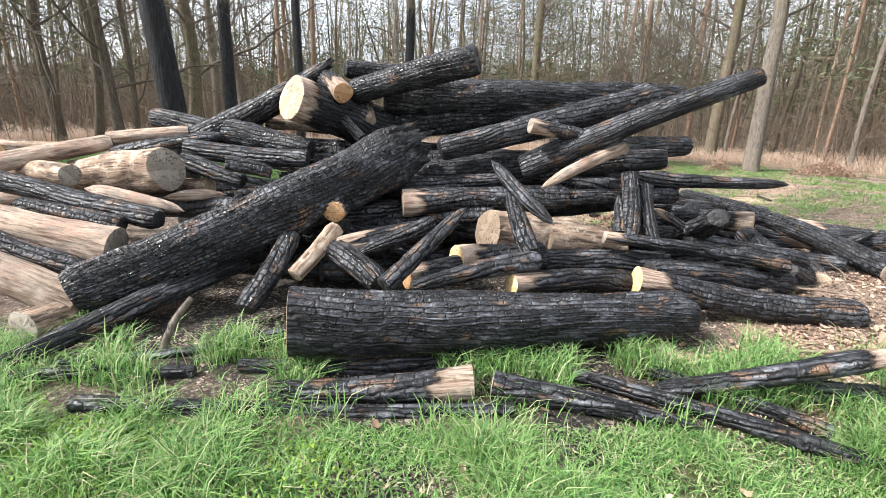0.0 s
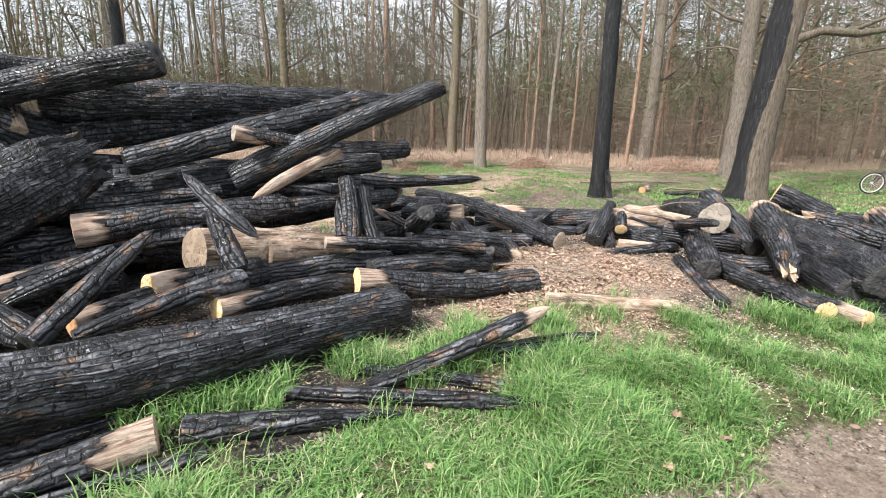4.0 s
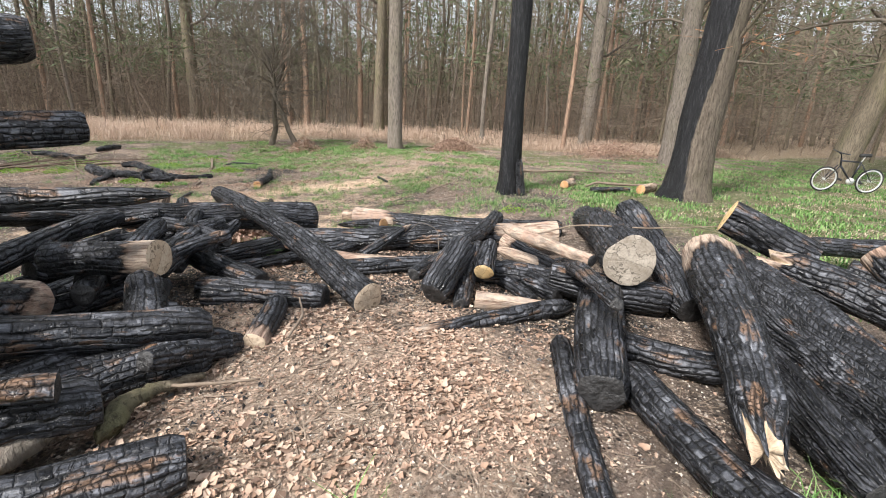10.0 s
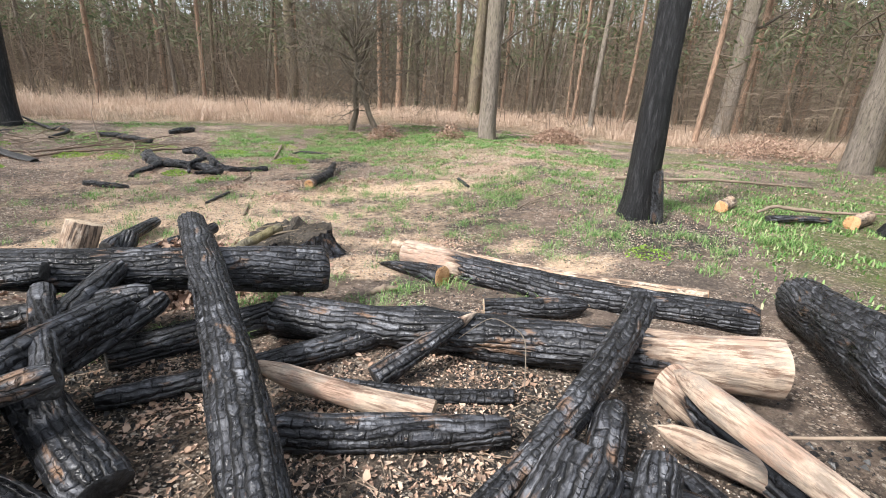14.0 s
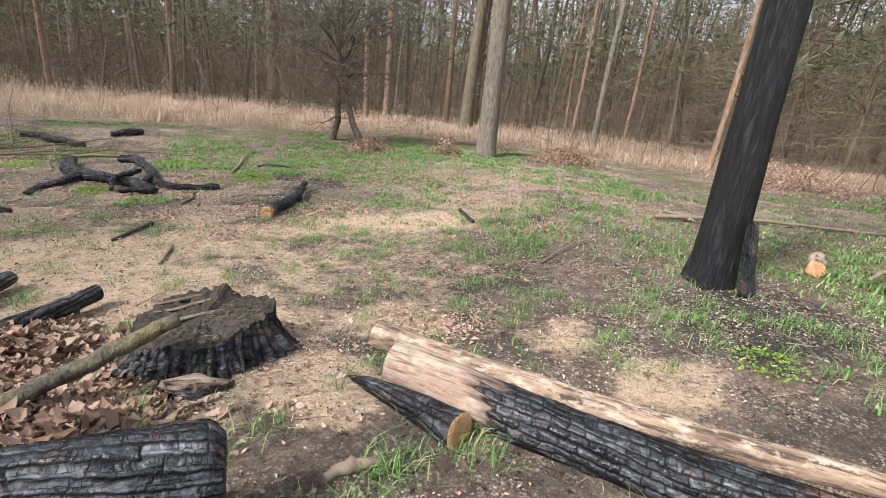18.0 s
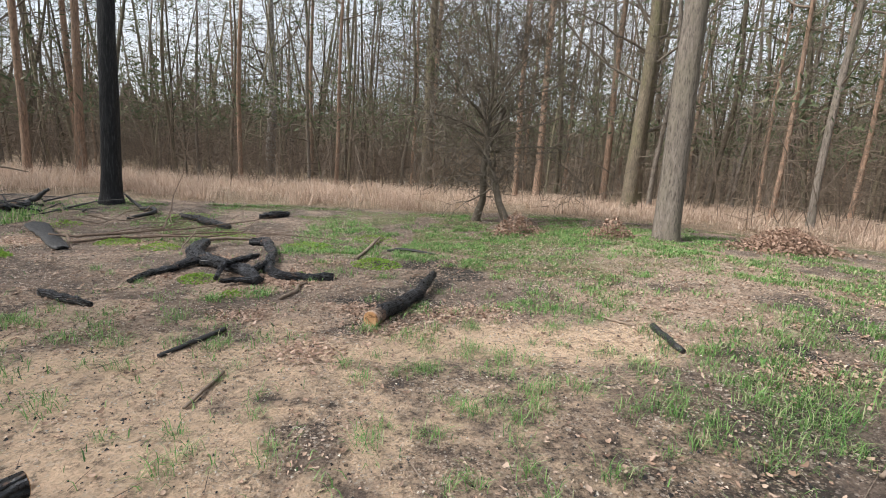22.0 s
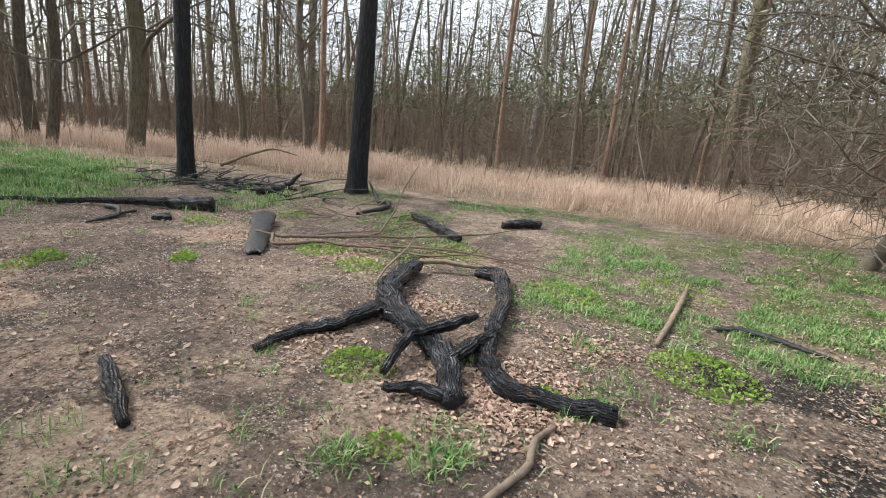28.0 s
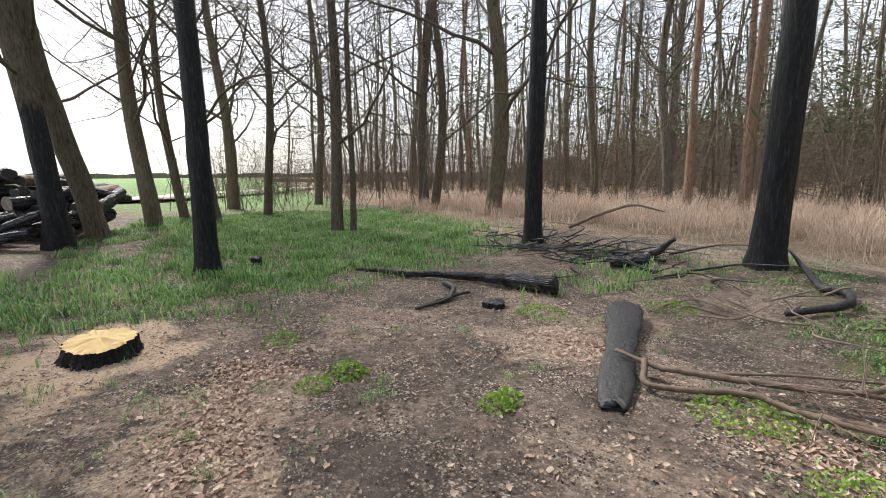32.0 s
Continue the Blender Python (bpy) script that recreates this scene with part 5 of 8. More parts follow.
TREE_RNG = np.random.default_rng(5)
BURNT = "standing oak with its trunk burnt black"
NEAR_TREES = [
    # x, y, radius, height, bark, lean, how burnt, words
    (9.60, 8.78, 0.20, 17, M_OAK, (-0.03, 0.0), burnt_to(7.5), BURNT + ", straight and slender"),
    (12.7, 6.85, 0.40, 16, M_OAK, (0.02, -0.03), burnt_to(9, 2, 2.05, 1.62), "oak burnt black on one side, grey bark elsewhere"),
    (-1.75, 20.2, 0.215, 17, M_OAK, (0.01, 0.01), burnt_to(5.6, 1.6), BURNT + " below and brown above"),
    (-5.8, 18.8, 0.19, 17, M_OAK, (-0.01, -0.02), burnt_to(9), BURNT + " beside scorched brush"),
    (-5.62, 12.52, 0.175, 15, M_OAK, (0.0, 0.0), burnt_to(4.4, 0.8), BURNT + " below and brown bark above"),
    (-3.85, 7.0, 0.185, 16, M_OAK, (-0.09, -0.04), burnt_to(9), BURNT + " behind the heap, leaning"),
    (-9.8, 9.3, 0.235, 16, M_OAK, (0.02, -0.05), burnt_to(3.0, 1.0), "leaning oak with its foot burnt black"),
    (-11.15, 9.72, 0.255, 16, M_OAK, (0.03, -0.09), None, "leaning brown oak beside the log stack"),
    (11.55, 17.75, 0.27, 19, M_GREYBARK, (-0.03, 0.02), None, "tall smooth grey-barked tree in the clearing's edge"),
    (19.3, 11.4, 0.34, 18, M_GREYBARK, (0.01, 0.0), None, "grey-barked tree among dry grass"),
    (20.4, 6.9, 0.36, 15, M_MOSSY, (0.05, -0.17), None, "leaning oak with a bicycle against it"),
    (27.0, 6.6, 0.40, 15, M_MOSSY, (0.03, -0.18), None, "leaning mossy oak beside the path"),
    (28.4, 6.3, 0.24, 13, M_MOSSY, (0.02, -0.2), None, "leaning mossy oak beside the path"),
    (34.0, 5.6, 0.36, 14, M_MOSSY, (0.0, -0.15), None, "leaning mossy oak beside the path"),
    (40.0, 4.6, 0.40, 14, M_MOSSY, (0.0, -0.14), None, "leaning mossy oak beside the path"),
    (46.5, 4.0, 0.40, 14, M_MOSSY, (0.0, -0.12), None, "leaning mossy oak beside the path"),
    (22.6, 12.3, 0.36, 17, M_MOSSY, (0.02, -0.03), None, "mossy oak standing in dry grass"),
    (24.6, 19.9, 0.38, 19, M_GREYBARK, (0.0, 0.0), None, "grey-barked forest tree with bare crown"),
    (15.6, 28.0, 0.33, 19, M_MOSSY, (0.0, 0.0), None, "mossy forest tree with bare crown"),
    (17.8, 32.0, 0.36, 19, M_MOSSY, (0.03, 0.0), None, "mossy forest tree with bare crown"),
    (6.8, 38.5, 0.38, 19, M_MOSSY, (0.0, 0.0), None, "mossy forest tree with bare crown"),
    (-5.0, 45.0, 0.38, 20, M_BIRCH, (0.0, 0.0), None, "pale spotted birch at the forest edge"),
    (-13.1, 30.8, 0.22, 18, M_GREYBARK, (0.0, 0.0), None, "slender grey tree behind dry grass"),
    (-11.15, 20.7, 0.27, 18, M_MOSSY, (0.0, 0.0), None, "mossy-footed tree in dry grass"),
    (-16.6, 20.3, 0.22, 17, M_OAK, (0.0, 0.01), None, "brown forest tree in dry grass"),
    (-16.9, 34.8, 0.28, 19, M_GREYBARK, (0.03, 0.0), None, "slender grey forest tree with bare crown"),
    (-10.65, 15.45, 0.165, 15, M_OAK, (-0.01, -0.03), None, "slim dark oak with rough bark"),
    (-10.45, 15.85, 0.09, 12, M_OAK, (0.03, 0.05), None, "thin young oak beside a slim trunk"),
    (-14.7, 10.3, 0.25, 16, M_MOSSY, (0.0, -0.03), None, "mossy oak at the field's edge"),
    (-15.5, 12.0, 0.23, 16, M_OAK, (0.0, -0.03), None, "brown oak at the field's edge"),
    (-17.0, 10.9, 0.17, 14, M_OAK, (0.0, -0.05), None, "slim oak at the field's edge"),
    (-17.2, 13.8, 0.17, 15, M_OAK, (0.0, 0.0), None, "slim oak at the field's edge"),
    (-22.1, 12.4, 0.27, 15, M_MOSSY, (0.0, -0.04), None, "mossy oak at the field's edge"),
    (-24.0, 16.7, 0.22, 16, M_OAK, (0.0, 0.0), None, "brown oak at the wood's edge"),
    (-14.9, 20.1, 0.18, 16, M_OAK, (0.0, 0.0), None, "slim brown tree in dry grass"),
]
for x, y, r, h, bark, lean, char, words in NEAR_TREES:
    avenue = lean[1] < -0.1
    ob = make_tree(TREE_RNG, h, r, bark, lean, char, (0.22 if lean[1] < -0.1 or bark == M_GREYBARK else 0.15) if char is None else 0.36, 24 if avenue or x < -9 else 16, (5, 5, 3) if avenue else (5, 4, 3), 0.36 if avenue else 0.25 if x > -9 else 0.32, 0.0 if avenue else 0.05, 1.45 if char is not None else 1.16, M_LIMB, 18, 0.06 if x < -9 else 0.015)
    tagged(place(ob, x, y), words, "tree", "trees of the clearing")

# the big limb of the half-burnt oak and its broken side shoots
limb = Geo()
for z0, d, ln, r in ((3.7, (0.55, -0.75, 0.32), 4.2, 0.11), (2.75, (0.3, -0.8, 0.5), 1.1, 0.05), (2.7, (0.2, -0.9, -0.1), 0.9, 0.035), (2.8, (0.5, -0.6, 0.3), 0.8, 0.03)):
    sprout(limb, TREE_RNG, (0.05, -0.25, z0), d, ln, r, 0, 0.6, 0.03, (3, 3))
half_burnt = [o for o in scene.objects if o.name.startswith("tree") and abs(o.location.x - 12.7) < 0.01][0]
part("limb", limb.mesh("limb", M_OAK), half_burnt)

# a crooked many-stemmed hawthorn in the clearing
thorn = new("tree")
for stem_pts, tops in ((((-0.39, 0.8, -0.1), (-0.22, 0.5, 0.7), (-0.3, 0.3, 1.5), (-0.25, 0.2, 2.2), (-0.5, 0.1, 3.2)), 12), (((0.47, -0.1, -0.1), (0.12, 0.0, 0.65), (-0.05, 0.05, 1.25), (-0.28, 0.2, 1.9), (0.1, 0.1, 3.0)), 14)):
    stem = Geo()
    pts = np.array(stem_pts)
    stem.tube(pts, [0.12, 0.09, 0.08, 0.075, 0.045], 9, 0, 0.2, TREE_RNG)
    for k in range(tops):
        a = k * 2.4 + TREE_RNG.normal(0, 0.4)
        sprout(stem, TREE_RNG, pts[3] + [0, 0, 0.09 * k], (math.cos(a), math.sin(a) * 0.8, 0.35 + 0.09 * k), TREE_RNG.uniform(2.0, 3.8), 0.027, 0, 0.66, 0.02, (7, 6, 4))
    for k in range(18):
        a = TREE_RNG.random() * 6.28
        sprout(stem, TREE_RNG, pts[2] + [0, 0, TREE_RNG.uniform(-0.5, 0.8)], (math.cos(a), math.sin(a), TREE_RNG.uniform(-0.25, 0.5)), TREE_RNG.uniform(0.8, 2.2), 0.018, 0, 0.7, 0.0, (5, 4))
    part("stem", stem.mesh("stem", M_LIMB), thorn)
tagged(place(thorn, 7.95, 19.7), "crooked bare hawthorn with several stems and tangled twigs", "tree")

# withered leaves still hanging in the avenue's boughs
sprig_rng = np.random.default_rng(61)
sprig = Geo()
for cx, cy, cz, n in ((20.2, 4.8, 4.1, 90), (24.4, 2.8, 4.6, 130), (24.1, 2.8, 3.8, 70), (18.2, 4.7, 5.5, 60), (13.1, 6.4, 2.95, 24), (21.6, 4.4, 4.9, 60)):
    quads_from(sprig, sprig_rng, np.array([cx, cy, cz]) + sprig_rng.normal(0, 1, (n, 3)) * [0.45, 0.45, 0.28], 0.11, 0.06)
    for _ in range(5):
        e = sprig_rng.normal(0, 0.5, 3)
        sprig.late.append((cx - e[0], cy - e[1], cz + 0.3, cx + e[0], cy + e[1], cz - 0.2, 0.008))
tagged(new("oak_leaf_sprigs", sprig.mesh("oak_leaf_sprigs", blade_material("withered_leaves", (0.30, 0.15, 0.08), (0.42, 0.24, 0.14), (0.20, 0.11, 0.07), thin=0.3), False, False)), "withered orange-brown oak leaves on drooping twigs", "leaves", kind="stuff")

# the forest: a few kinds, copied
kinds = []
for k in range(4):
    kinds.append(make_tree(TREE_RNG, 17 + k, 0.09 + 0.028 * k, (M_MOSSY, M_GREYBARK, M_OAK, M_MOSSY)[k], (0.02, -0.015), None, 0.22, 10, (4, 3, 2), 0.24, 0.06, 1.15, sides=8))
for k in range(3):
    kinds.append(make_tree(TREE_RNG, 11 + 2 * k, 0.07 + 0.015 * k, (M_OAK, M_MOSSY, M_GREYBARK)[k], (0.01, 0), None, 0.12, 12, (4, 3), 0.20, 0.05, 1.15, sides=7))
for k in range(4):
    kinds.append(make_pine(TREE_RNG, 16 + 1.5 * k, 0.09 + 0.025 * k, 0.40 + 0.06 * k, 1700))
KIND_WORDS = ["tall mossy forest tree, bare of leaves", "grey-barked forest tree, bare of leaves", "brown-barked forest oak, bare of leaves", "tall mossy forest tree, bare of leaves",
              "thin young forest tree, bare of leaves", "thin young mossy tree, bare of leaves", "thin young grey tree, bare of leaves"] + ["straight forest pine with reddish bark and dead side twigs"] * 4
taken = [(t[0], t[1]) for t in NEAR_TREES] + [(7.95, 19.7)]
spots = []
seed = np.random.default_rng(11)
while len(spots) < 250:
    far = len(spots) > 150
    x, y = seed.uniform(-48, 56), seed.uniform(9, 46 if not far else 66)
    edge = np.interp(x, [-48, -26, -18, -10, -3, 6, 12, 18, 24, 56], [15, 17, 22, 25, 29, 29, 28, 17, 10.5, 7])
    if y < edge + seed.exponential(2.0):
        continue
    if min(math.hypot(x - a, y - b) for a, b in taken) < 1.5:
        continue
    taken.append((x, y))
    spots.append((x, y))
used = set()
for x, y in spots:
    west = x < -12
    pine = seed.random() < (0.1 if west else 0.4 if x < 22 else 0.3)
    k = int(seed.integers(7, 11)) if pine else int(seed.integers(0, 4)) if seed.random() < (0.55 if west else 0.35) else int(seed.integers(4, 7))
    ob = kinds[k] if k not in used else copy_thing(kinds[k], pose(x, y, 0))
    used.add(k)
    tagged(place(ob, x, y, seed.random() * 360, seed.uniform(0.85, 1.2)), KIND_WORDS[k], "tree", "forest trees")

# ---- woods behind, one mass each ----
def far_woods():
    rng = np.random.default_rng(31)
    trunks, twigs = Geo(), Geo()
    n = 0
    while n < 820:
        x, y = rng.uniform(-75, 80), rng.uniform(12, 92)
        edge = np.interp(x, [-75, -48, -20, 0, 20, 40, 80], [16, 20, 31, 33, 31, 18, 11])
        if y < edge + rng.exponential(6):
            continue
        n += 1
        h, r = rng.uniform(11, 19), 0.04 + 0.15 * rng.random() ** 1.8
        lx, ly = rng.normal(0, 0.75, 2)
        kx, ky = rng.normal(0, 0.22, 2)
        trunks.tube([(x, y, -0.5), (x + 0.4 * lx + kx, y + 0.4 * ly + ky, h * 0.25), (x + lx, y + ly, h * 0.5), (x + 2.2 * lx - kx, y + 2.2 * ly, h)], [r, r * 0.9, r * 0.75, r * 0.3], 5)
        m = 30
        a, z = rng.random(m) * 6.28, rng.uniform(1.0, h, m)
        ln = rng.uniform(0.6, 2.8, m)
        b = np.stack([x + lx * z / h, y + ly * z / h, z], -1)
        t = b + np.stack([np.cos(a) * ln, np.sin(a) * ln, rng.uniform(0.0, 1.2, m)], -1)
        w = np.array([0, 0, 0.012])
        twigs.add(np.stack([b - w, b + w, t + w * 0.4, t - w * 0.4], 1).reshape(-1, 3), np.arange(m * 4).reshape(m, 4))
    for _ in range(420):
        x, y = rng.uniform(56, 95), rng.uniform(-45, 14)
        h, r = rng.uniform(12, 19), rng.uniform(0.06, 0.16)
        trunks.tube([(x, y, -0.5), (x, y, h * 0.5), (x + rng.normal(0, 0.5), y, h)], [r, r * 0.8, r * 0.3], 5)
    tagged(new("far_woods", trunks.mesh("far_woods", M_FARBARK)), "dense far woodland of thin bare trunks", "woodland", kind="stuff")
    tagged(new("far_branches", twigs.mesh("far_branches", M_TWIG, False, False)), "bare side branches of the far woodland", "branches", kind="stuff")


far_woods()


def thicket():
    """Thin saplings and whips between the trunks."""
    rng = np.random.default_rng(32)
    geo = Geo()
    n = 0
    while n < 4800:
        x, y = rng.uniform(-45, 55), rng.uniform(6, 60)
        edge = np.interp(x, [-45, -20, -12, -3, 6, 12, 18, 24, 55], [7, 8.5, 24, 26, 26, 24, 16, 11, 8.5])
        if y < edge + rng.exponential(5) or (x > 13 and rng.random() < 0.5):
            continue
        n += 1
        h = rng.uniform(1.2, 5.5)
        b = np.array([x, y, float(ground_base(x, y))])
        tip = b + [rng.normal(0, 0.26) * h, rng.normal(0, 0.26) * h, h]
        geo.tube([b, (b + tip) / 2 + rng.normal(0, 0.16, 3), tip], [0.016, 0.012, 0.004], 3)
        m = int(rng.integers(7, 15))
        f = rng.uniform(0.15, 1, m)[:, None]
        s = b + (tip - b) * f
        a, ln = rng.random(m) * 6.28, rng.uniform(0.3, 1.1, m)
        t = s + np.stack([np.cos(a) * ln, np.sin(a) * ln, rng.uniform(0.1, 0.7, m)], -1)
        w = np.array([0, 0, 0.006])
        geo.add(np.stack([s - w, s + w, t + w * 0.5, t - w * 0.5], 1).reshape(-1, 3), np.arange(m * 4).reshape(m, 4))
    tagged(new("undergrowth", geo.mesh("undergrowth", M_TWIG, False, False)), "leafless saplings and whips of the underwood", "undergrowth", kind="stuff")


thicket()


def canopy():
    """Twigs and pine sprays that fill the height of the wood."""
    rng = np.random.default_rng(33)

    def spread(n, lo, hi, west, low=1.0):
        out = []
        while len(out) < n:
            x, y = rng.uniform(-60, 70), rng.uniform(8, 85)
            edge = np.interp(x, [-60, -22, -12, -3, 6, 12, 18, 24, 70], [9, 11, 25, 28, 28, 27, 18, 12, 10])
            if y < edge + rng.exponential(8) or (x < -20 and rng.random() > west):
                continue
            z = lo + (hi - lo) * rng.random() ** low
            if (x < 2 and z > 6 and rng.random() < 0.6) or (z > 8 and rng.random() < 0.4) or (x > 12 and rng.random() < 0.45):
                continue
            out.append((x, y, z))
        return np.array(out)
    def east(n, lo, hi):
        """The far end of the path and the avenue's height."""
        out = np.stack([rng.uniform(56, 92, n), rng.uniform(-45, 14, n), rng.uniform(lo, hi, n)], -1)
        near = rng.random(n) < 0.55
        out[near] = np.stack([rng.uniform(24, 60, n), rng.uniform(9, 30, n), rng.uniform(lo, hi, n)], -1)[near]
        return out
    c = np.concatenate([spread(6800, 3.0, 18, 0.15), east(1300, 3.5, 17)])
    green = Geo()
    pts = np.repeat(c, 26, 0) + rng.normal(0, 1, (len(c) * 26, 3)) * [0.6, 0.6, 0.3]
    quads_from(green, rng, pts, 0.42, 0.085)
    tagged(new("pine_sprays", green.mesh("pine_sprays", M_NEEDLE, False, False)), "dull green pine foliage high in the wood", "foliage", kind="stuff")
    b = np.concatenate([spread(104000, 0.3, 17, 0.4, 1.35), east(28000, 1.0, 17)])
    n = len(b)
    a, ln = rng.random(n) * 6.28, rng.uniform(0.5, 2.0, n)
    t = b + np.stack([np.cos(a) * ln, np.sin(a) * ln, rng.uniform(-0.45, 0.8, n)], -1)
    m = (b + t) / 2 + rng.normal(0, 0.12, (n, 3))
    w = np.array([0, 0, 0.0085])
    twigs = Geo()
    twigs.add(np.stack([b - w, b + w, m + w, m - w], 1).reshape(-1, 3), np.arange(n * 4).reshape(n, 4))
    twigs.add(np.stack([m - w, m + w, t + w * 0.4, t - w * 0.4], 1).reshape(-1, 3), np.arange(n * 4).reshape(n, 4))
    overhang = np.stack([rng.uniform(19, 60, 15000), rng.uniform(-2.5, 7.5, 15000), 3.0 + 8.0 * rng.random(15000)], -1)
    a, ln = rng.random(15000) * 6.28, rng.uniform(0.5, 1.8, 15000)
    t = overhang + np.stack([np.cos(a) * ln, np.sin(a) * ln, rng.uniform(-0.7, 0.3, 15000)], -1)
    w = np.array([0, 0, 0.013])
    twigs.add(np.stack([overhang - w, overhang + w, t + w * 0.4, t - w * 0.4], 1).reshape(-1, 3), np.arange(60000).reshape(-1, 4))
    tagged(new("twig_mass", twigs.mesh("twig_mass", M_TWIG, False, False)), "fine bare twigs filling the wood", "twigs", kind="stuff")


canopy()


def backdrop():
    """The depth of the wood, far beyond the last trees, and a low line of trees over the fields."""
    k = Nodes("wood_depth", 1.0, 0.0)
    streak = k.noise(k.coords((0.5, 0.5, 0.09)), 1.0, 9, 0.75)
    cloud = k.noise(k.coords((0.15, 0.15, 0.25)), 1.0, 5)
    col = k.mix(k.ramp(streak, (0.38, 0.0), (0.62, 1.0)), (0.10, 0.085, 0.066), (0.21, 0.178, 0.138))
    col = k.mix(k.ramp(cloud, (0.45, 0.0), (0.7, 0.6)), col, (0.14, 0.15, 0.105))
    k.out(col)
    rng = np.random.default_rng(8)
    def eased(a):
        return np.convolve(a, np.ones(31) / 31, "same")
    for lo, hi, dist, h0, words in ((-130, 84, 98, 12.0, "dark depth of the pine and oak wood"), (62, 170, 420, 3.6, "low distant line of trees beyond the fields")):
        n = 1500
        ang = np.radians(np.linspace(lo, hi, n))
        rad = dist + 6 * np.sin(ang * 9)
        top = (h0 + 5 * sstep(-np.degrees(ang), 35, 60)) * (0.35 + 0.7 * fbm(ang * 60, ang * 0, 1.0, 3) + 0.9 * eased(rng.random(n) ** 3) + 0.06 * rng.random(n))
        if dist < 100:
            top = top * (0.06 + 0.94 * sstep(84 - np.degrees(ang), 18, 60))
        x, y = -np.sin(ang) * rad, np.cos(ang) * rad + 6
        v = np.concatenate([np.stack([x, y, np.full(n, -2.0)], -1), np.stack([x, y, top], -1)])
        i = np.arange(n - 1)
        tagged(new("backdrop", mesh_of("backdrop", v, np.stack([i, i + 1, n + i + 1, n + i], -1), None, k.m)), words, "woodland", kind="structure")


backdrop()


# ---- grass, leaves, chips ----
def scatter(rng, n, box, weight):
    """About n places in the box, thinned by weight(x, y)."""
    x, y = rng.uniform(box[0], box[1], n), rng.uniform(box[2], box[3], n)
    keep = rng.random(n) < weight(x, y)
    return x[keep], y[keep]


def blades(name, rng, x, y, height, width, mat, lean=0.45, label="", category="grass", two=True, z=None):
    n = len(x)
    b = np.stack([x, y, ground_z(x, y) - 0.01 if z is None else z], -1)
    a = rng.random(n) * 6.28
    h = height * rng.uniform(0.45, 1.25, n)
    d = np.stack([np.cos(a), np.sin(a), np.zeros(n)], -1)
    e = np.stack([-np.sin(a), np.cos(a), np.zeros(n)], -1)
    bend = (lean * rng.uniform(0.2, 1.5, n) * h)[:, None]
    up = np.array([0, 0, 1.0])
    w = (np.asarray(width) * rng.uniform(0.6, 1.3, n))[:, None]
    mid = b + up * (h * 0.62)[:, None] + d * bend * 0.35
    tip = b + up * (h * np.clip(1 - 0.25 * lean, 0.5, 1))[:, None] + d * bend
    v = np.stack([b - e * w / 2, b + e * w / 2, mid + e * w * 0.42, mid - e * w * 0.42, tip], 1).reshape(-1, 3)
    k = np.arange(n) * 5
    q = np.stack([k, k + 1, k + 2, k + 3], -1)
    t = np.stack([k + 3, k + 2, k + 4], -1)
    tagged(new(name, mesh_of(name, v, q, t, mat)), label, category, kind="stuff")


def tufted(x, y, size, seed, lo=0.42, hi=0.62):
    return sstep(vnoise(x, y, size, seed), lo, hi)


G_RNG = np.random.default_rng(77)
sx, sy = scatter(G_RNG, 360000, (-4.5, 9.5, 0.6, 3.6), lambda x, y: zones(x, y)[0] * (0.05 + 1.0 * tufted(x, y, 0.26, 3, 0.38, 0.60)))
blades("grass", G_RNG, sx, sy, 0.06 + 0.13 * tufted(sx, sy, 0.26, 3, 0.42, 0.75), 0.0058, M_GRASS, 1.05, "lush green grass along the path verge")
sx, sy = scatter(G_RNG, 90000, (-3.6, 3.2, 1.05, 2.0), lambda x, y: (0.25 + 0.55 * tufted(x, y, 0.3, 14)) * sstep(y - path_edge(x), 0.3, 0.6))
blades("low_grass", G_RNG, sx, sy, 0.055, 0.006, M_GRASS, 1.3, "short dense grass and clover at the path side")
tx, ty = scatter(G_RNG, 26000, (-3, 3, 2.0, 3.0), lambda x, y: tufted(x, y, 0.3, 9, 0.55, 0.75) * sstep(y, 1.9, 2.3))
blades("long_grass", G_RNG, tx, ty, 0.20, 0.007, M_GRASS, 0.8, "long grass tufts between the logs")
sx, sy = scatter(G_RNG, 170000, (8, 27, -3.5, 13), lambda x, y: zones(x, y)[0] * tufted(x, y, 0.4, 5, 0.3, 0.7))
blades("lawn_grass", G_RNG, sx, sy, 0.08, 0.017, M_GRASS, 0.8, "short patchy grass beside the path")
sx, sy = scatter(G_RNG, 420000, (-3, 14, 7.5, 21.5), lambda x, y: zones(x, y)[0] * (0.02 + tufted(x, y, 0.19, 6, 0.45, 0.62) * (0.15 + 0.85 * tufted(x, y, 0.75, 16, 0.36, 0.58))))
blades("clearing_grass", G_RNG, sx, sy, 0.085 - 0.015 * sstep(sy, 12, 15), 0.0065 + 0.0055 * sstep(sy, 12, 15), M_GRASS, 1.2, "scattered green tufts on scorched soil")
tuft_x, tuft_y = scatter(G_RNG, 900, (-4, 10, 8, 17), lambda x, y: 0.2 + 0.5 * sstep(y, 9, 7) + 0 * x)
rep = 26
bx, by = np.repeat(tuft_x, rep) + G_RNG.normal(0, 0.04, len(tuft_x) * rep), np.repeat(tuft_y, rep) + G_RNG.normal(0, 0.04, len(tuft_x) * rep)
blades("grass_tufts", G_RNG, bx, by, 0.10, 0.0045, M_GRASS, 1.1, "single grass tufts on bare ground")
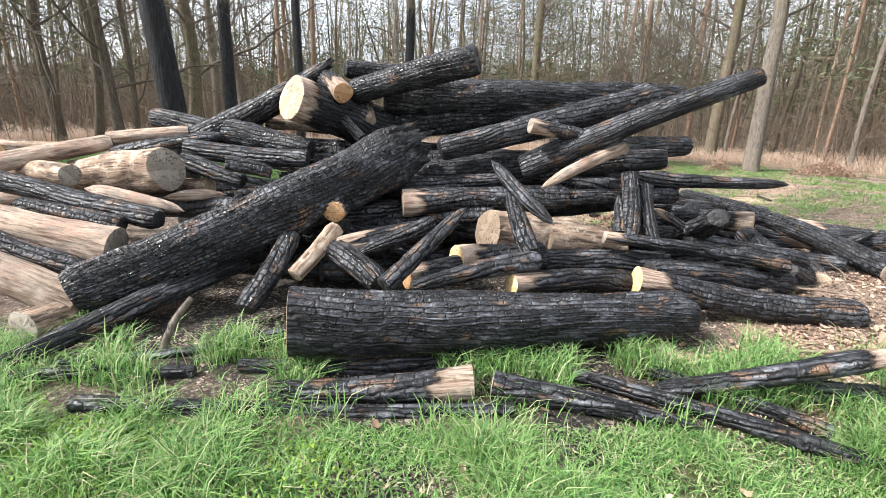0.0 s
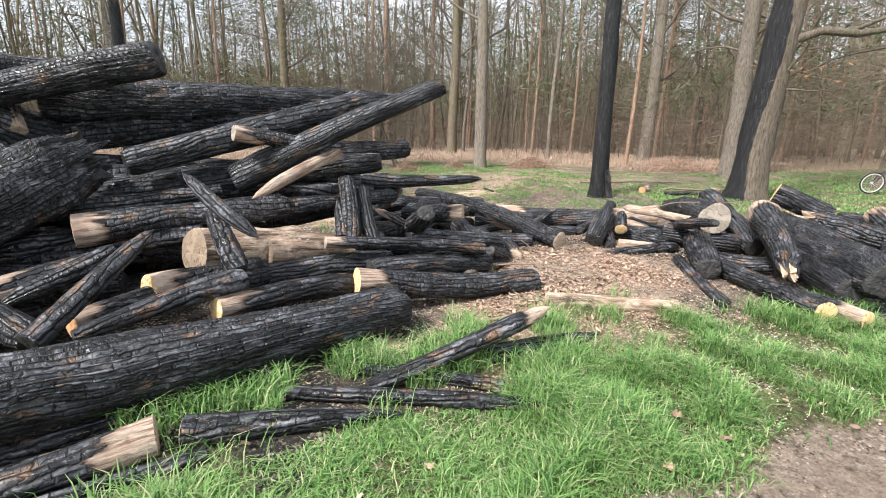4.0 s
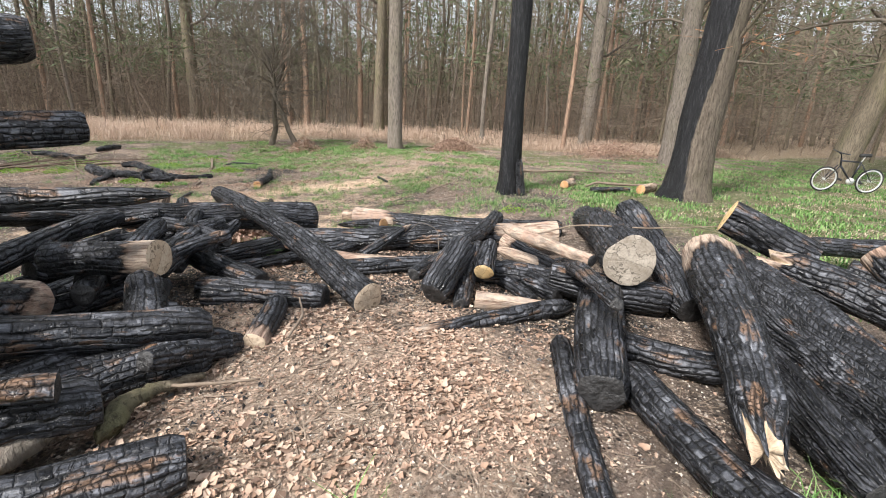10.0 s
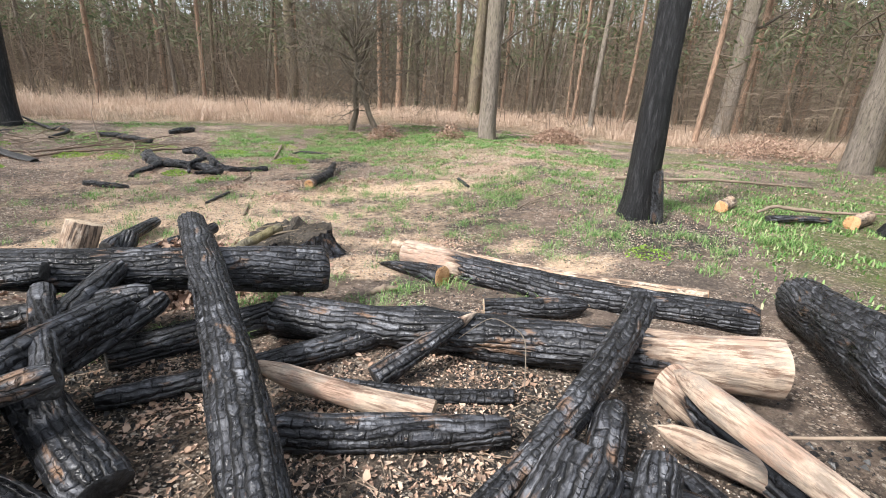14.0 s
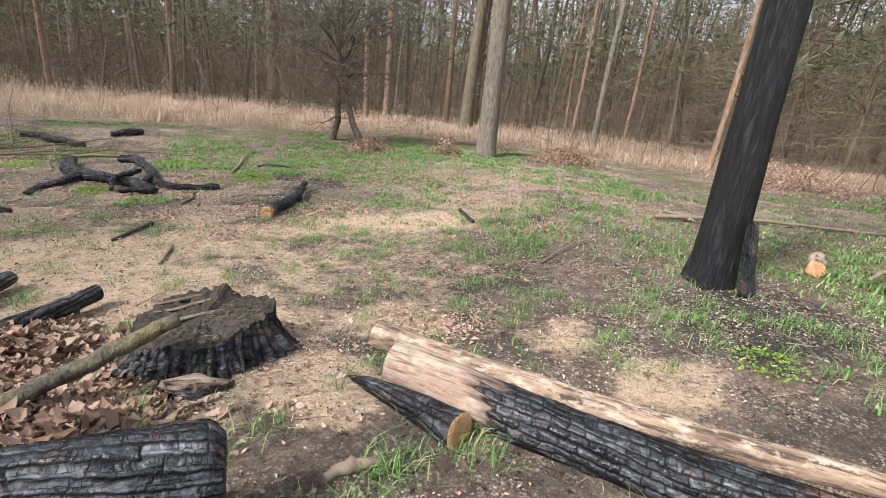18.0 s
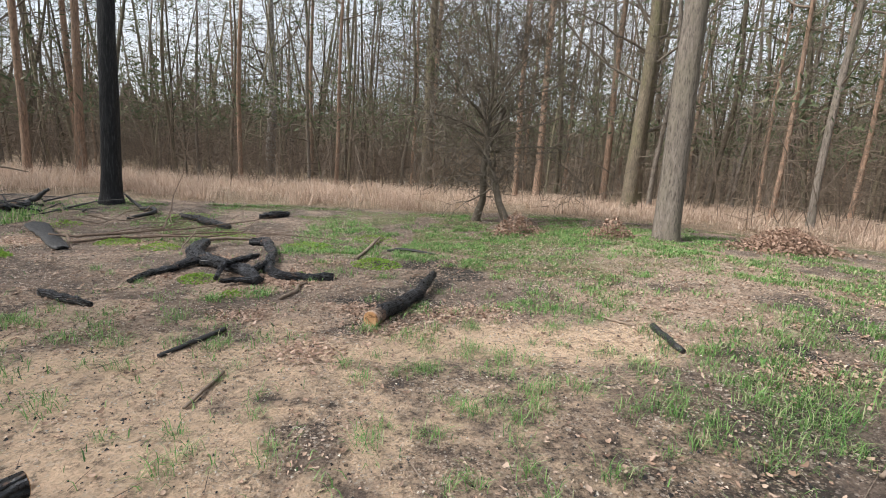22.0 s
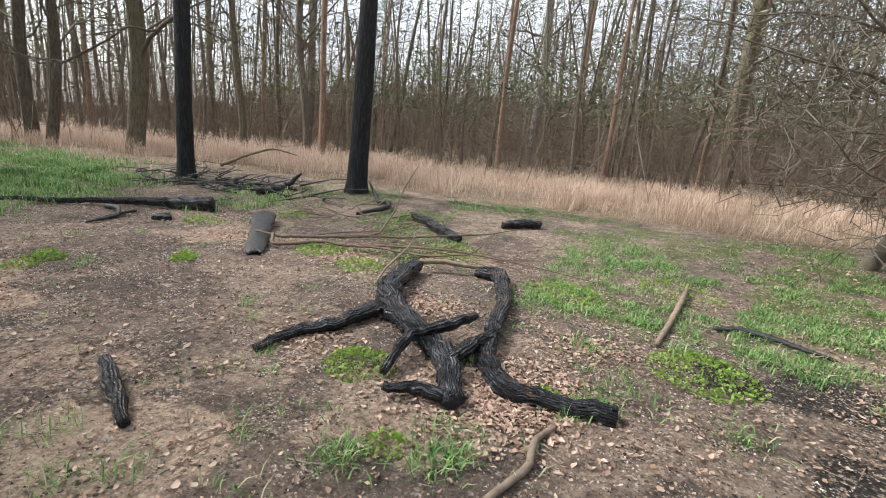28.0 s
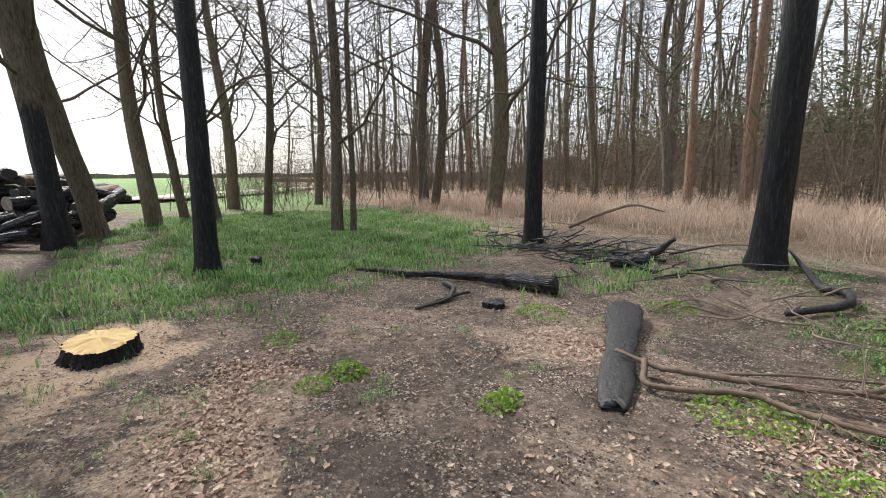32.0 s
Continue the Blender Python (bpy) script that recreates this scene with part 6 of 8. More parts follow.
sx, sy = scatter(G_RNG, 260000, (-18, -2, 9.5, 20), lambda x, y: zones(x, y)[0] * (0.12 + tufted(x, y, 0.35, 7, 0.35, 0.6)))
blades("meadow_grass", G_RNG, sx, sy, 0.15 * (0.5 + vnoise(sx, sy, 0.6, 66)), 0.015, M_GRASS, 0.8, "lush green grass under the trees")


tuft_x, tuft_y = scatter(G_RNG, 900, (2, 11, 6.8, 12.5), lambda x, y: (1 - zones(x, y)[2]) * (0.15 + 0.7 * tufted(x, y, 1.4, 19)))
rep = 46
bx, by = np.repeat(tuft_x, rep) + G_RNG.normal(0, 0.06, len(tuft_x) * rep), np.repeat(tuft_y, rep) + G_RNG.normal(0, 0.06, len(tuft_x) * rep)
blades("grass_tufts", G_RNG, bx, by, 0.11, 0.005, M_GRASS, 1.1, "fresh grass tufts around the stump")

tuft_x, tuft_y = scatter(G_RNG, 1300, (3.5, 13.5, 12.3, 19.5), lambda x, y: (1 - zones(x, y)[2]) * (1 - zones(x, y)[4]) * (0.06 + 0.5 * tufted(x, y, 1.1, 29, 0.42, 0.62)) * (0.25 + 0.75 * sstep(y + 0.35 * x, 14.8, 16.8)))
rep = 70
spread_by = np.repeat(G_RNG.uniform(0.05, 0.14, len(tuft_x)), rep)
bx, by = np.repeat(tuft_x, rep) + G_RNG.normal(0, 1, len(tuft_x) * rep) * spread_by, np.repeat(tuft_y, rep) + G_RNG.normal(0, 1, len(tuft_x) * rep) * spread_by
blades("grass_tufts", G_RNG, bx, by, 0.09, 0.009, M_GRASS, 1.2, "bushy green grass tufts in the clearing")
sx, sy = scatter(G_RNG, 44000, (11, 30, -3.5, 6), lambda x, y: 0.75 * tufted(x, y, 0.9, 37, 0.35, 0.65))
blades("dry_lawn_grass", G_RNG, sx, sy, 0.05, 0.016, M_DRY, 1.2, "bleached short grass among the green lawn")


def dry_weight(x, y):
    w = zones(x, y)[4]
    return w ** 1.6 * (0.05 + 0.95 * tufted(x, y, 0.8, 13, 0.38, 0.72)) * (1 - 0.6 * sstep(y - 0.2 * x, 26, 34))


sx, sy = scatter(G_RNG, 330000, (-22, 27, 10, 32), dry_weight)
blades("dry_grass", G_RNG, sx, sy, np.where(sx > 9, 0.42, 0.62) * (0.4 + 1.1 * vnoise(sx, sy, 0.7, 61)), 0.0095, M_DRY, 1.1, "tall straw-coloured dry grass belt")


def leaves(name, rng, x, y, size, label, lift=0.0, mat=None):
    """Curled oak leaves lying flat: each a folded strip of four faces."""
    n = len(x)
    c = np.stack([x, y, ground_z(x, y) + 0.006 + lift * rng.random(n)], -1)
    a = rng.random(n) * 6.28
    tilt = rng.normal(0, 0.28 + 0.3 * (np.max(lift) > 0.1), (n, 2))
    d = np.stack([np.cos(a), np.sin(a), tilt[:, 0]], -1)
    e = np.stack([-np.sin(a), np.cos(a), tilt[:, 1]], -1)
    up = np.array([0, 0, 1.0])
    s = (size * (0.35 + 1.3 * rng.random(n) ** 1.6))[:, None]
    curl = rng.uniform(0.05, 0.5, n)[:, None] * s
    rows = []
    for f, w in ((-0.5, 0.18), (0.0, 0.36), (0.48, 0.16)):
        m = c + d * s * f + up * curl * abs(f)
        rows += [m - e * s * w + up * curl * 0.45, m, m + e * s * w * rng.uniform(0.7, 1.1, n)[:, None] + up * curl * 0.45]
    v = np.stack(rows, 1)
    v = (v + rng.normal(0, 0.09, v.shape) * [1, 1, 0.5] * s[:, None]).reshape(-1, 3)
    k = (np.arange(n) * 9)[:, None]
    q = np.concatenate([np.stack([k[:, 0] + r * 3 + j, k[:, 0] + r * 3 + j + 1, k[:, 0] + r * 3 + j + 4, k[:, 0] + r * 3 + j + 3], -1) for r in range(2) for j in range(2)])
    tagged(new(name, mesh_of(name, v, q, None, mat or M_LEAF)), label, "leaves", kind="stuff")


L_RNG = np.random.default_rng(78)
for cx, cy, rx, n in ((4.05, 8.1, 0.36, 3000), (4.4, 8.0, 0.22, 1000), (3.75, 9.15, 0.34, 1300), (3.5, 8.3, 0.3, 900)):
    hx, hy = cx + L_RNG.normal(0, rx, n), cy + L_RNG.normal(0, rx * 0.7, n)
    leaves("leaf_drift", L_RNG, hx, hy, 0.052, "deep drift of crumpled brown oak leaves beside the stump", 0.17 * np.exp(-((hx - cx) ** 2 + (hy - cy) ** 2) / (rx * rx)), M_RUST)
sx, sy = scatter(L_RNG, 46000, (1.6, 6.2, 2.2, 7), lambda x, y: zones(x, y)[1] * (0.08 + 0.6 * tufted(x, y, 0.35, 44)))
leaves("leaf_litter", L_RNG, sx, sy, 0.029, "brown oak leaves lying between the heaps", 0.012)
sx, sy = scatter(L_RNG, 110000, (-5, 12, 7, 17.5), lambda x, y: 0.02 + 0.10 * tufted(x, y, 0.5, 46, 0.5, 0.7) + 0.8 * zones(x, y)[1] * (0.25 + 0.75 * tufted(x, y, 0.35, 44)))
leaves("leaf_litter", L_RNG, sx, sy, 0.027, "brown oak leaves strewn over the burnt soil", 0.012)
sx, sy = scatter(L_RNG, 9000, (-4, 10, 0.7, 2.6), lambda x, y: 0.05 + 0 * x)
leaves("leaf_litter", L_RNG, sx, sy, 0.04, "single brown leaves in the grass", 0.05)
sx, sy = scatter(L_RNG, 30000, (6, 20, 9, 24), lambda x, y: 0.10 + 0.5 * tufted(x, y, 1.2, 41))
leaves("leaf_litter", L_RNG, sx, sy, 0.030, "brown leaves drifted at the wood's edge", 0.05)


def flakes(name, rng, x, y, size, label):
    """Leaf crumbs: small bent four-sided scraps."""
    n = len(x)
    c = np.stack([x, y, ground_z(x, y) + 0.004 + 0.008 * rng.random(n)], -1)
    a = rng.random(n) * 6.28
    d = np.stack([np.cos(a), np.sin(a), rng.normal(0, 0.3, n)], -1)
    e = np.stack([-np.sin(a), np.cos(a), rng.normal(0, 0.3, n)], -1)
    s = (size * (0.4 + 1.2 * rng.random(n) ** 2))[:, None]
    w = s * rng.uniform(0.3, 0.7, n)[:, None]
    lift = np.array([0, 0, 1.0]) * s * rng.uniform(0, 0.35, n)[:, None]
    v = np.stack([c - d * s * 0.5, c + e * w * 0.5 + lift, c + d * s * 0.5, c - e * w * 0.5 + lift * 0.5], 1).reshape(-1, 3)
    tagged(new(name, mesh_of(name, v, np.arange(n * 4).reshape(n, 4), None, M_CRUMB, None, False)), label, "leaves", kind="stuff")


M_CRUMB = blade_material("leaf_crumbs", (0.13, 0.085, 0.065), (0.40, 0.265, 0.195), (0.46, 0.325, 0.245), (0.56, 0.43, 0.34), (0.38, 0.255, 0.185), (0.30, 0.19, 0.14), thin=0.1)
sx, sy = scatter(L_RNG, 170000, (1.4, 6.4, 2.0, 7.2), lambda x, y: (0.12 + 0.88 * zones(x, y)[1]) * (0.15 + 0.75 * tufted(x, y, 0.3, 47, 0.4, 0.65)))
flakes("leaf_crumbs", L_RNG, sx, sy, 0.021, "broken brown leaves between the heaps")
sx, sy = scatter(L_RNG, 150000, (-6, 11.5, 7, 18), lambda x, y: (1 - 0.85 * zones(x, y)[2]) * (0.04 + 0.45 * tufted(x, y, 0.45, 48, 0.48, 0.72)))
flakes("leaf_crumbs", L_RNG, sx, sy, 0.024, "broken brown leaves on the scorched soil")
drifts = np.array([(2.48, 14.06), (2.85, 15.32), (4.04, 13.99), (4.28, 13.98), (3.83, 14.03), (4.41, 15.25), (1.19, 16.11), (-0.73, 15.93), (4.16, 14.5), (-0.49, 12.76), (-1.24, 12.99), (1.98, 17.14), (-0.05, 12.92), (-1.3, 13.29), (4.96, 11.67), (4.05, 12.54), (5.27, 12.92), (6.15, 12.82), (6.66, 8.91), (8.95, 11.03), (5.6, 12.34), (11.63, 12.67), (6.7, 12.96)])
drift_at = drifts[L_RNG.integers(0, len(drifts), 15000)] + L_RNG.normal(0, 0.17, (15000, 2)) * [1.3, 1.0]
flakes("leaf_drifts", L_RNG, drift_at[:, 0], drift_at[:, 1], 0.040, "pale brown leaf drifts on the clearing floor")


def crumbs(name, rng, x, y, size, mat, label, category, z=None):
    """Small angular bits: chips, stones, lumps of coal."""
    n = len(x)
    c = np.stack([x, y, ground_z(x, y) + size * 0.2 if z is None else z], -1)
    s = (size * rng.uniform(0.4, 1.5, n))[:, None]
    base = np.array([(1, 0, -0.2), (-0.6, 0.8, -0.2), (-0.6, -0.8, -0.2), (0, 0, 0.7)])
    rot = rng.random(n) * 6.28
    co, si = np.cos(rot), np.sin(rot)
    b = base[None] * rng.uniform(0.35, 1.0, (n, 4, 1))
    v = np.stack([b[..., 0] * co[:, None] - b[..., 1] * si[:, None], b[..., 0] * si[:, None] + b[..., 1] * co[:, None], b[..., 2] + 0.3 * b[..., 0] * rng.normal(0, 1, (n, 1))], -1)
    v = (c[:, None] + v * s[:, None]).reshape(-1, 3)
    tri = np.array([(0, 1, 3), (1, 2, 3), (2, 0, 3), (0, 2, 1)])
    t = (np.arange(n)[:, None, None] * 4 + tri[None]).reshape(-1, 3)
    tagged(new(name, mesh_of(name, v, None, t, mat, None, False)), label, category, kind="stuff")


sx, sy = scatter(L_RNG, 130000, (-5, 11, 7.5, 18), lambda x, y: 0.45 * (0.12 + 0.9 * tufted(x, y, 0.6, 22)))
crumbs("wood_chips", L_RNG, sx, sy, 0.0115, M_CHIP, "pale chips, pebbles and charcoal bits on the soil", "chips")
sx, sy = scatter(L_RNG, 40000, (1.5, 7, 1, 6.5), lambda x, y: 0.4 + 0 * x)
crumbs("wood_chips", L_RNG, sx, sy, 0.010, M_CHIP, "wood chips between the heaps", "chips")
sx, sy = scatter(L_RNG, 16000, (5.0, 7.2, 0.5, 2.1), lambda x, y: np.clip(np.maximum(blob(x, y, 5.75, 1.25, 0.62), blob(x, y, 6.3, 1.25, 0.5)), 0, 1))
crumbs("charcoal", L_RNG, sx, sy, 0.022, M_COAL, "heap of black charcoal lumps at the path side", "charcoal")
sx, sy = scatter(L_RNG, 60000, (-5, 11.5, 7, 18), lambda x, y: 0.025 + 0.10 * tufted(x, y, 0.5, 91, 0.55, 0.8) + 0.10 * zones(x, y)[2] + 0.55 * np.clip(zones(x, y)[3] - 0.2, 0, 1))
crumbs("charcoal", L_RNG, sx, sy, 0.015, M_COAL, "black charcoal crumbs strewn over the clearing", "charcoal")
sx, sy = scatter(L_RNG, 14000, (2.2, 7.4, 3.4, 7.4), lambda x, y: 0.1 + 0.7 * np.clip(zones(x, y)[3], 0, 1))
crumbs("charcoal", L_RNG, sx, sy, 0.022, M_COAL, "black charcoal lumps under the low heap", "charcoal")


def litter_sticks(rng, n, box, weight):
    x, y = scatter(rng, n, box, weight)
    m = len(x)
    a, ln = rng.random(m) * 6.28, rng.uniform(0.04, 0.28, m)
    p = np.stack([x, y, ground_z(x, y) + 0.006], -1)
    qx, qy = x + ln * np.cos(a), y + ln * np.sin(a)
    q = np.stack([qx, qy, ground_z(qx, qy) + 0.006 + 0.02 * rng.random(m)], -1)
    geo = Geo()
    geo.late = list(np.concatenate([p, q, rng.uniform(0.0015, 0.005, m)[:, None]], 1))
    tagged(new("twig_litter", geo.mesh("twig_litter", M_DEADTWIG, False, False)), "fine dry twigs lying on the ground", "twigs", kind="stuff")


litter_sticks(L_RNG, 5500, (2.2, 6.2, 2.4, 6.8), lambda x, y: 0.3 + 0.5 * zones(x, y)[1])
litter_sticks(L_RNG, 1800, (10.5, 16, 6.8, 12), lambda x, y: 0.3 + 0.7 * tufted(x, y, 0.9, 58))
litter_sticks(L_RNG, 7000, (-5, 13, 7, 20), lambda x, y: 0.5 + 0 * x)


# ---- branches and stumps ----
def branch(name, words, pts, radii, mat, category="branch", char=0.0, sides=9, lump=0.16, parent=None, lift=True):
    """A crooked piece of wood through the given places; heights are above the ground."""
    rng = np.random.default_rng(int(abs(pts[0][0] * 100 + pts[0][1] * 7)))
    pts = np.array([(p[0], p[1], (float(ground_z(p[0], p[1])) if lift else 0) + p[2]) for p in pts], float)
    n = len(pts)
    t = np.linspace(0, n - 1, (n - 1) * 7 + 1)
    smooth_pts = np.stack([np.interp(t, np.arange(n), pts[:, c]) for c in range(3)], -1)
    for _ in range(4):
        smooth_pts[1:-1] = 0.25 * smooth_pts[:-2] + 0.5 * smooth_pts[1:-1] + 0.25 * smooth_pts[2:]
    rad = np.interp(t, np.arange(n), radii)
    smooth_pts += rng.normal(0, 0.12, smooth_pts.shape) * rad[:, None]
    geo = Geo()
    geo.tube(smooth_pts, rad, sides, char, lump, rng, True)
    along = np.concatenate([[0], np.cumsum(np.linalg.norm(np.diff(smooth_pts, axis=0), axis=1))])
    u = np.repeat(along[:, None] / 0.042, sides, 1)
    w = np.repeat((np.arange(sides) / sides * max(6, round(2 * math.pi * max(radii) / 0.026)))[None, :], len(along), 0)
    skin = np.concatenate([np.stack([u, w, 0 * u], -1).reshape(-1, 3), np.zeros((2, 3))])
    me = geo.mesh(name, mat)
    me.attributes.new("skin", "FLOAT_VECTOR", "POINT").data.foreach_set("vector", skin.astype(np.float32).ravel())
    if parent is not None:
        return part(name, me, parent)
    return tagged(new(name, me), words, category)


tangle = new("burnt_root_tangle")
tagged(tangle, "charred black crooked branches tangled on the scorched soil", "branches")
for pts, radii in (
        (((2.20, 16.17, 0.10), (2.34, 15.41, 0.09), (2.61, 14.97, 0.08), (3.03, 14.61, 0.08), (3.34, 14.44, 0.08), (3.63, 14.20, 0.07), (3.85, 13.78, 0.05)), (0.07, 0.085, 0.08, 0.07, 0.065, 0.058, 0.05)),
        (((2.38, 13.62, 0.03), (2.40, 13.98, 0.04), (2.58, 14.29, 0.06), (2.63, 14.62, 0.08), (2.70, 14.90, 0.08)), (0.024, 0.035, 0.041, 0.052, 0.05)),
        (((3.31, 13.86, 0.06), (3.24, 14.26, 0.15), (3.41, 14.57, 0.16), (3.50, 14.94, 0.15)), (0.026, 0.037, 0.038, 0.026)),
        (((2.87, 16.53, 0.07), (3.15, 16.54, 0.08), (3.48, 15.80, 0.06), (3.68, 14.90, 0.06), (3.78, 14.47, 0.05), (4.02, 14.15, 0.05), (4.30, 14.18, 0.04), (4.73, 14.26, 0.04)), (0.055, 0.065, 0.05, 0.054, 0.05, 0.048, 0.043, 0.043)),
        (((3.44, 13.66, 0.07), (3.61, 13.81, 0.06), (3.82, 13.82, 0.05)), (0.026, 0.035, 0.041)),
        (((3.62, 14.20, 0.08), (3.66, 14.56, 0.09), (3.71, 14.90, 0.07)), (0.043, 0.045, 0.048))):
    branch("burnt_branch", "", pts, [1.2 * r for r in radii], M_WOOD, char=0.95, sides=22, lump=0.42, parent=tangle)

curved = branch("log", "curved charred log with a pale sawn end on sawdust", ((5.41, 12.36, 0.07), (5.70, 12.88, 0.09), (5.92, 13.38, 0.10), (6.14, 14.30, 0.13)), (0.078, 0.074, 0.07, 0.05), M_WOOD, "log", np.concatenate([[0.1, 0.3, 0.5], np.full(19, 0.95)]), 16)
cap = Geo()
cz = float(ground_z(5.41, 12.36)) + 0.07
cap.tube([(5.418, 12.373, cz), (5.405, 12.352, cz)], [0.082, 0.080], 16, close=True)
part("cut_end", cap.mesh("cut_end", M_CUT["o"], False, False), curved, "orange-tan sawn end")
branch("log", "fallen burnt log with a thin burnt top", ((-4.93, 14.77, 0.03), (-4.5, 15.05, 0.07), (-4.1, 15.39, 0.06), (-3.75, 15.9, 0.09), (-3.12, 16.44, 0.10), (-2.75, 16.62, 0.12), (-2.28, 16.86, 0.12)), (0.02, 0.035, 0.045, 0.05, 0.075, 0.105, 0.12), M_WOOD, "log", 0.95, 16)
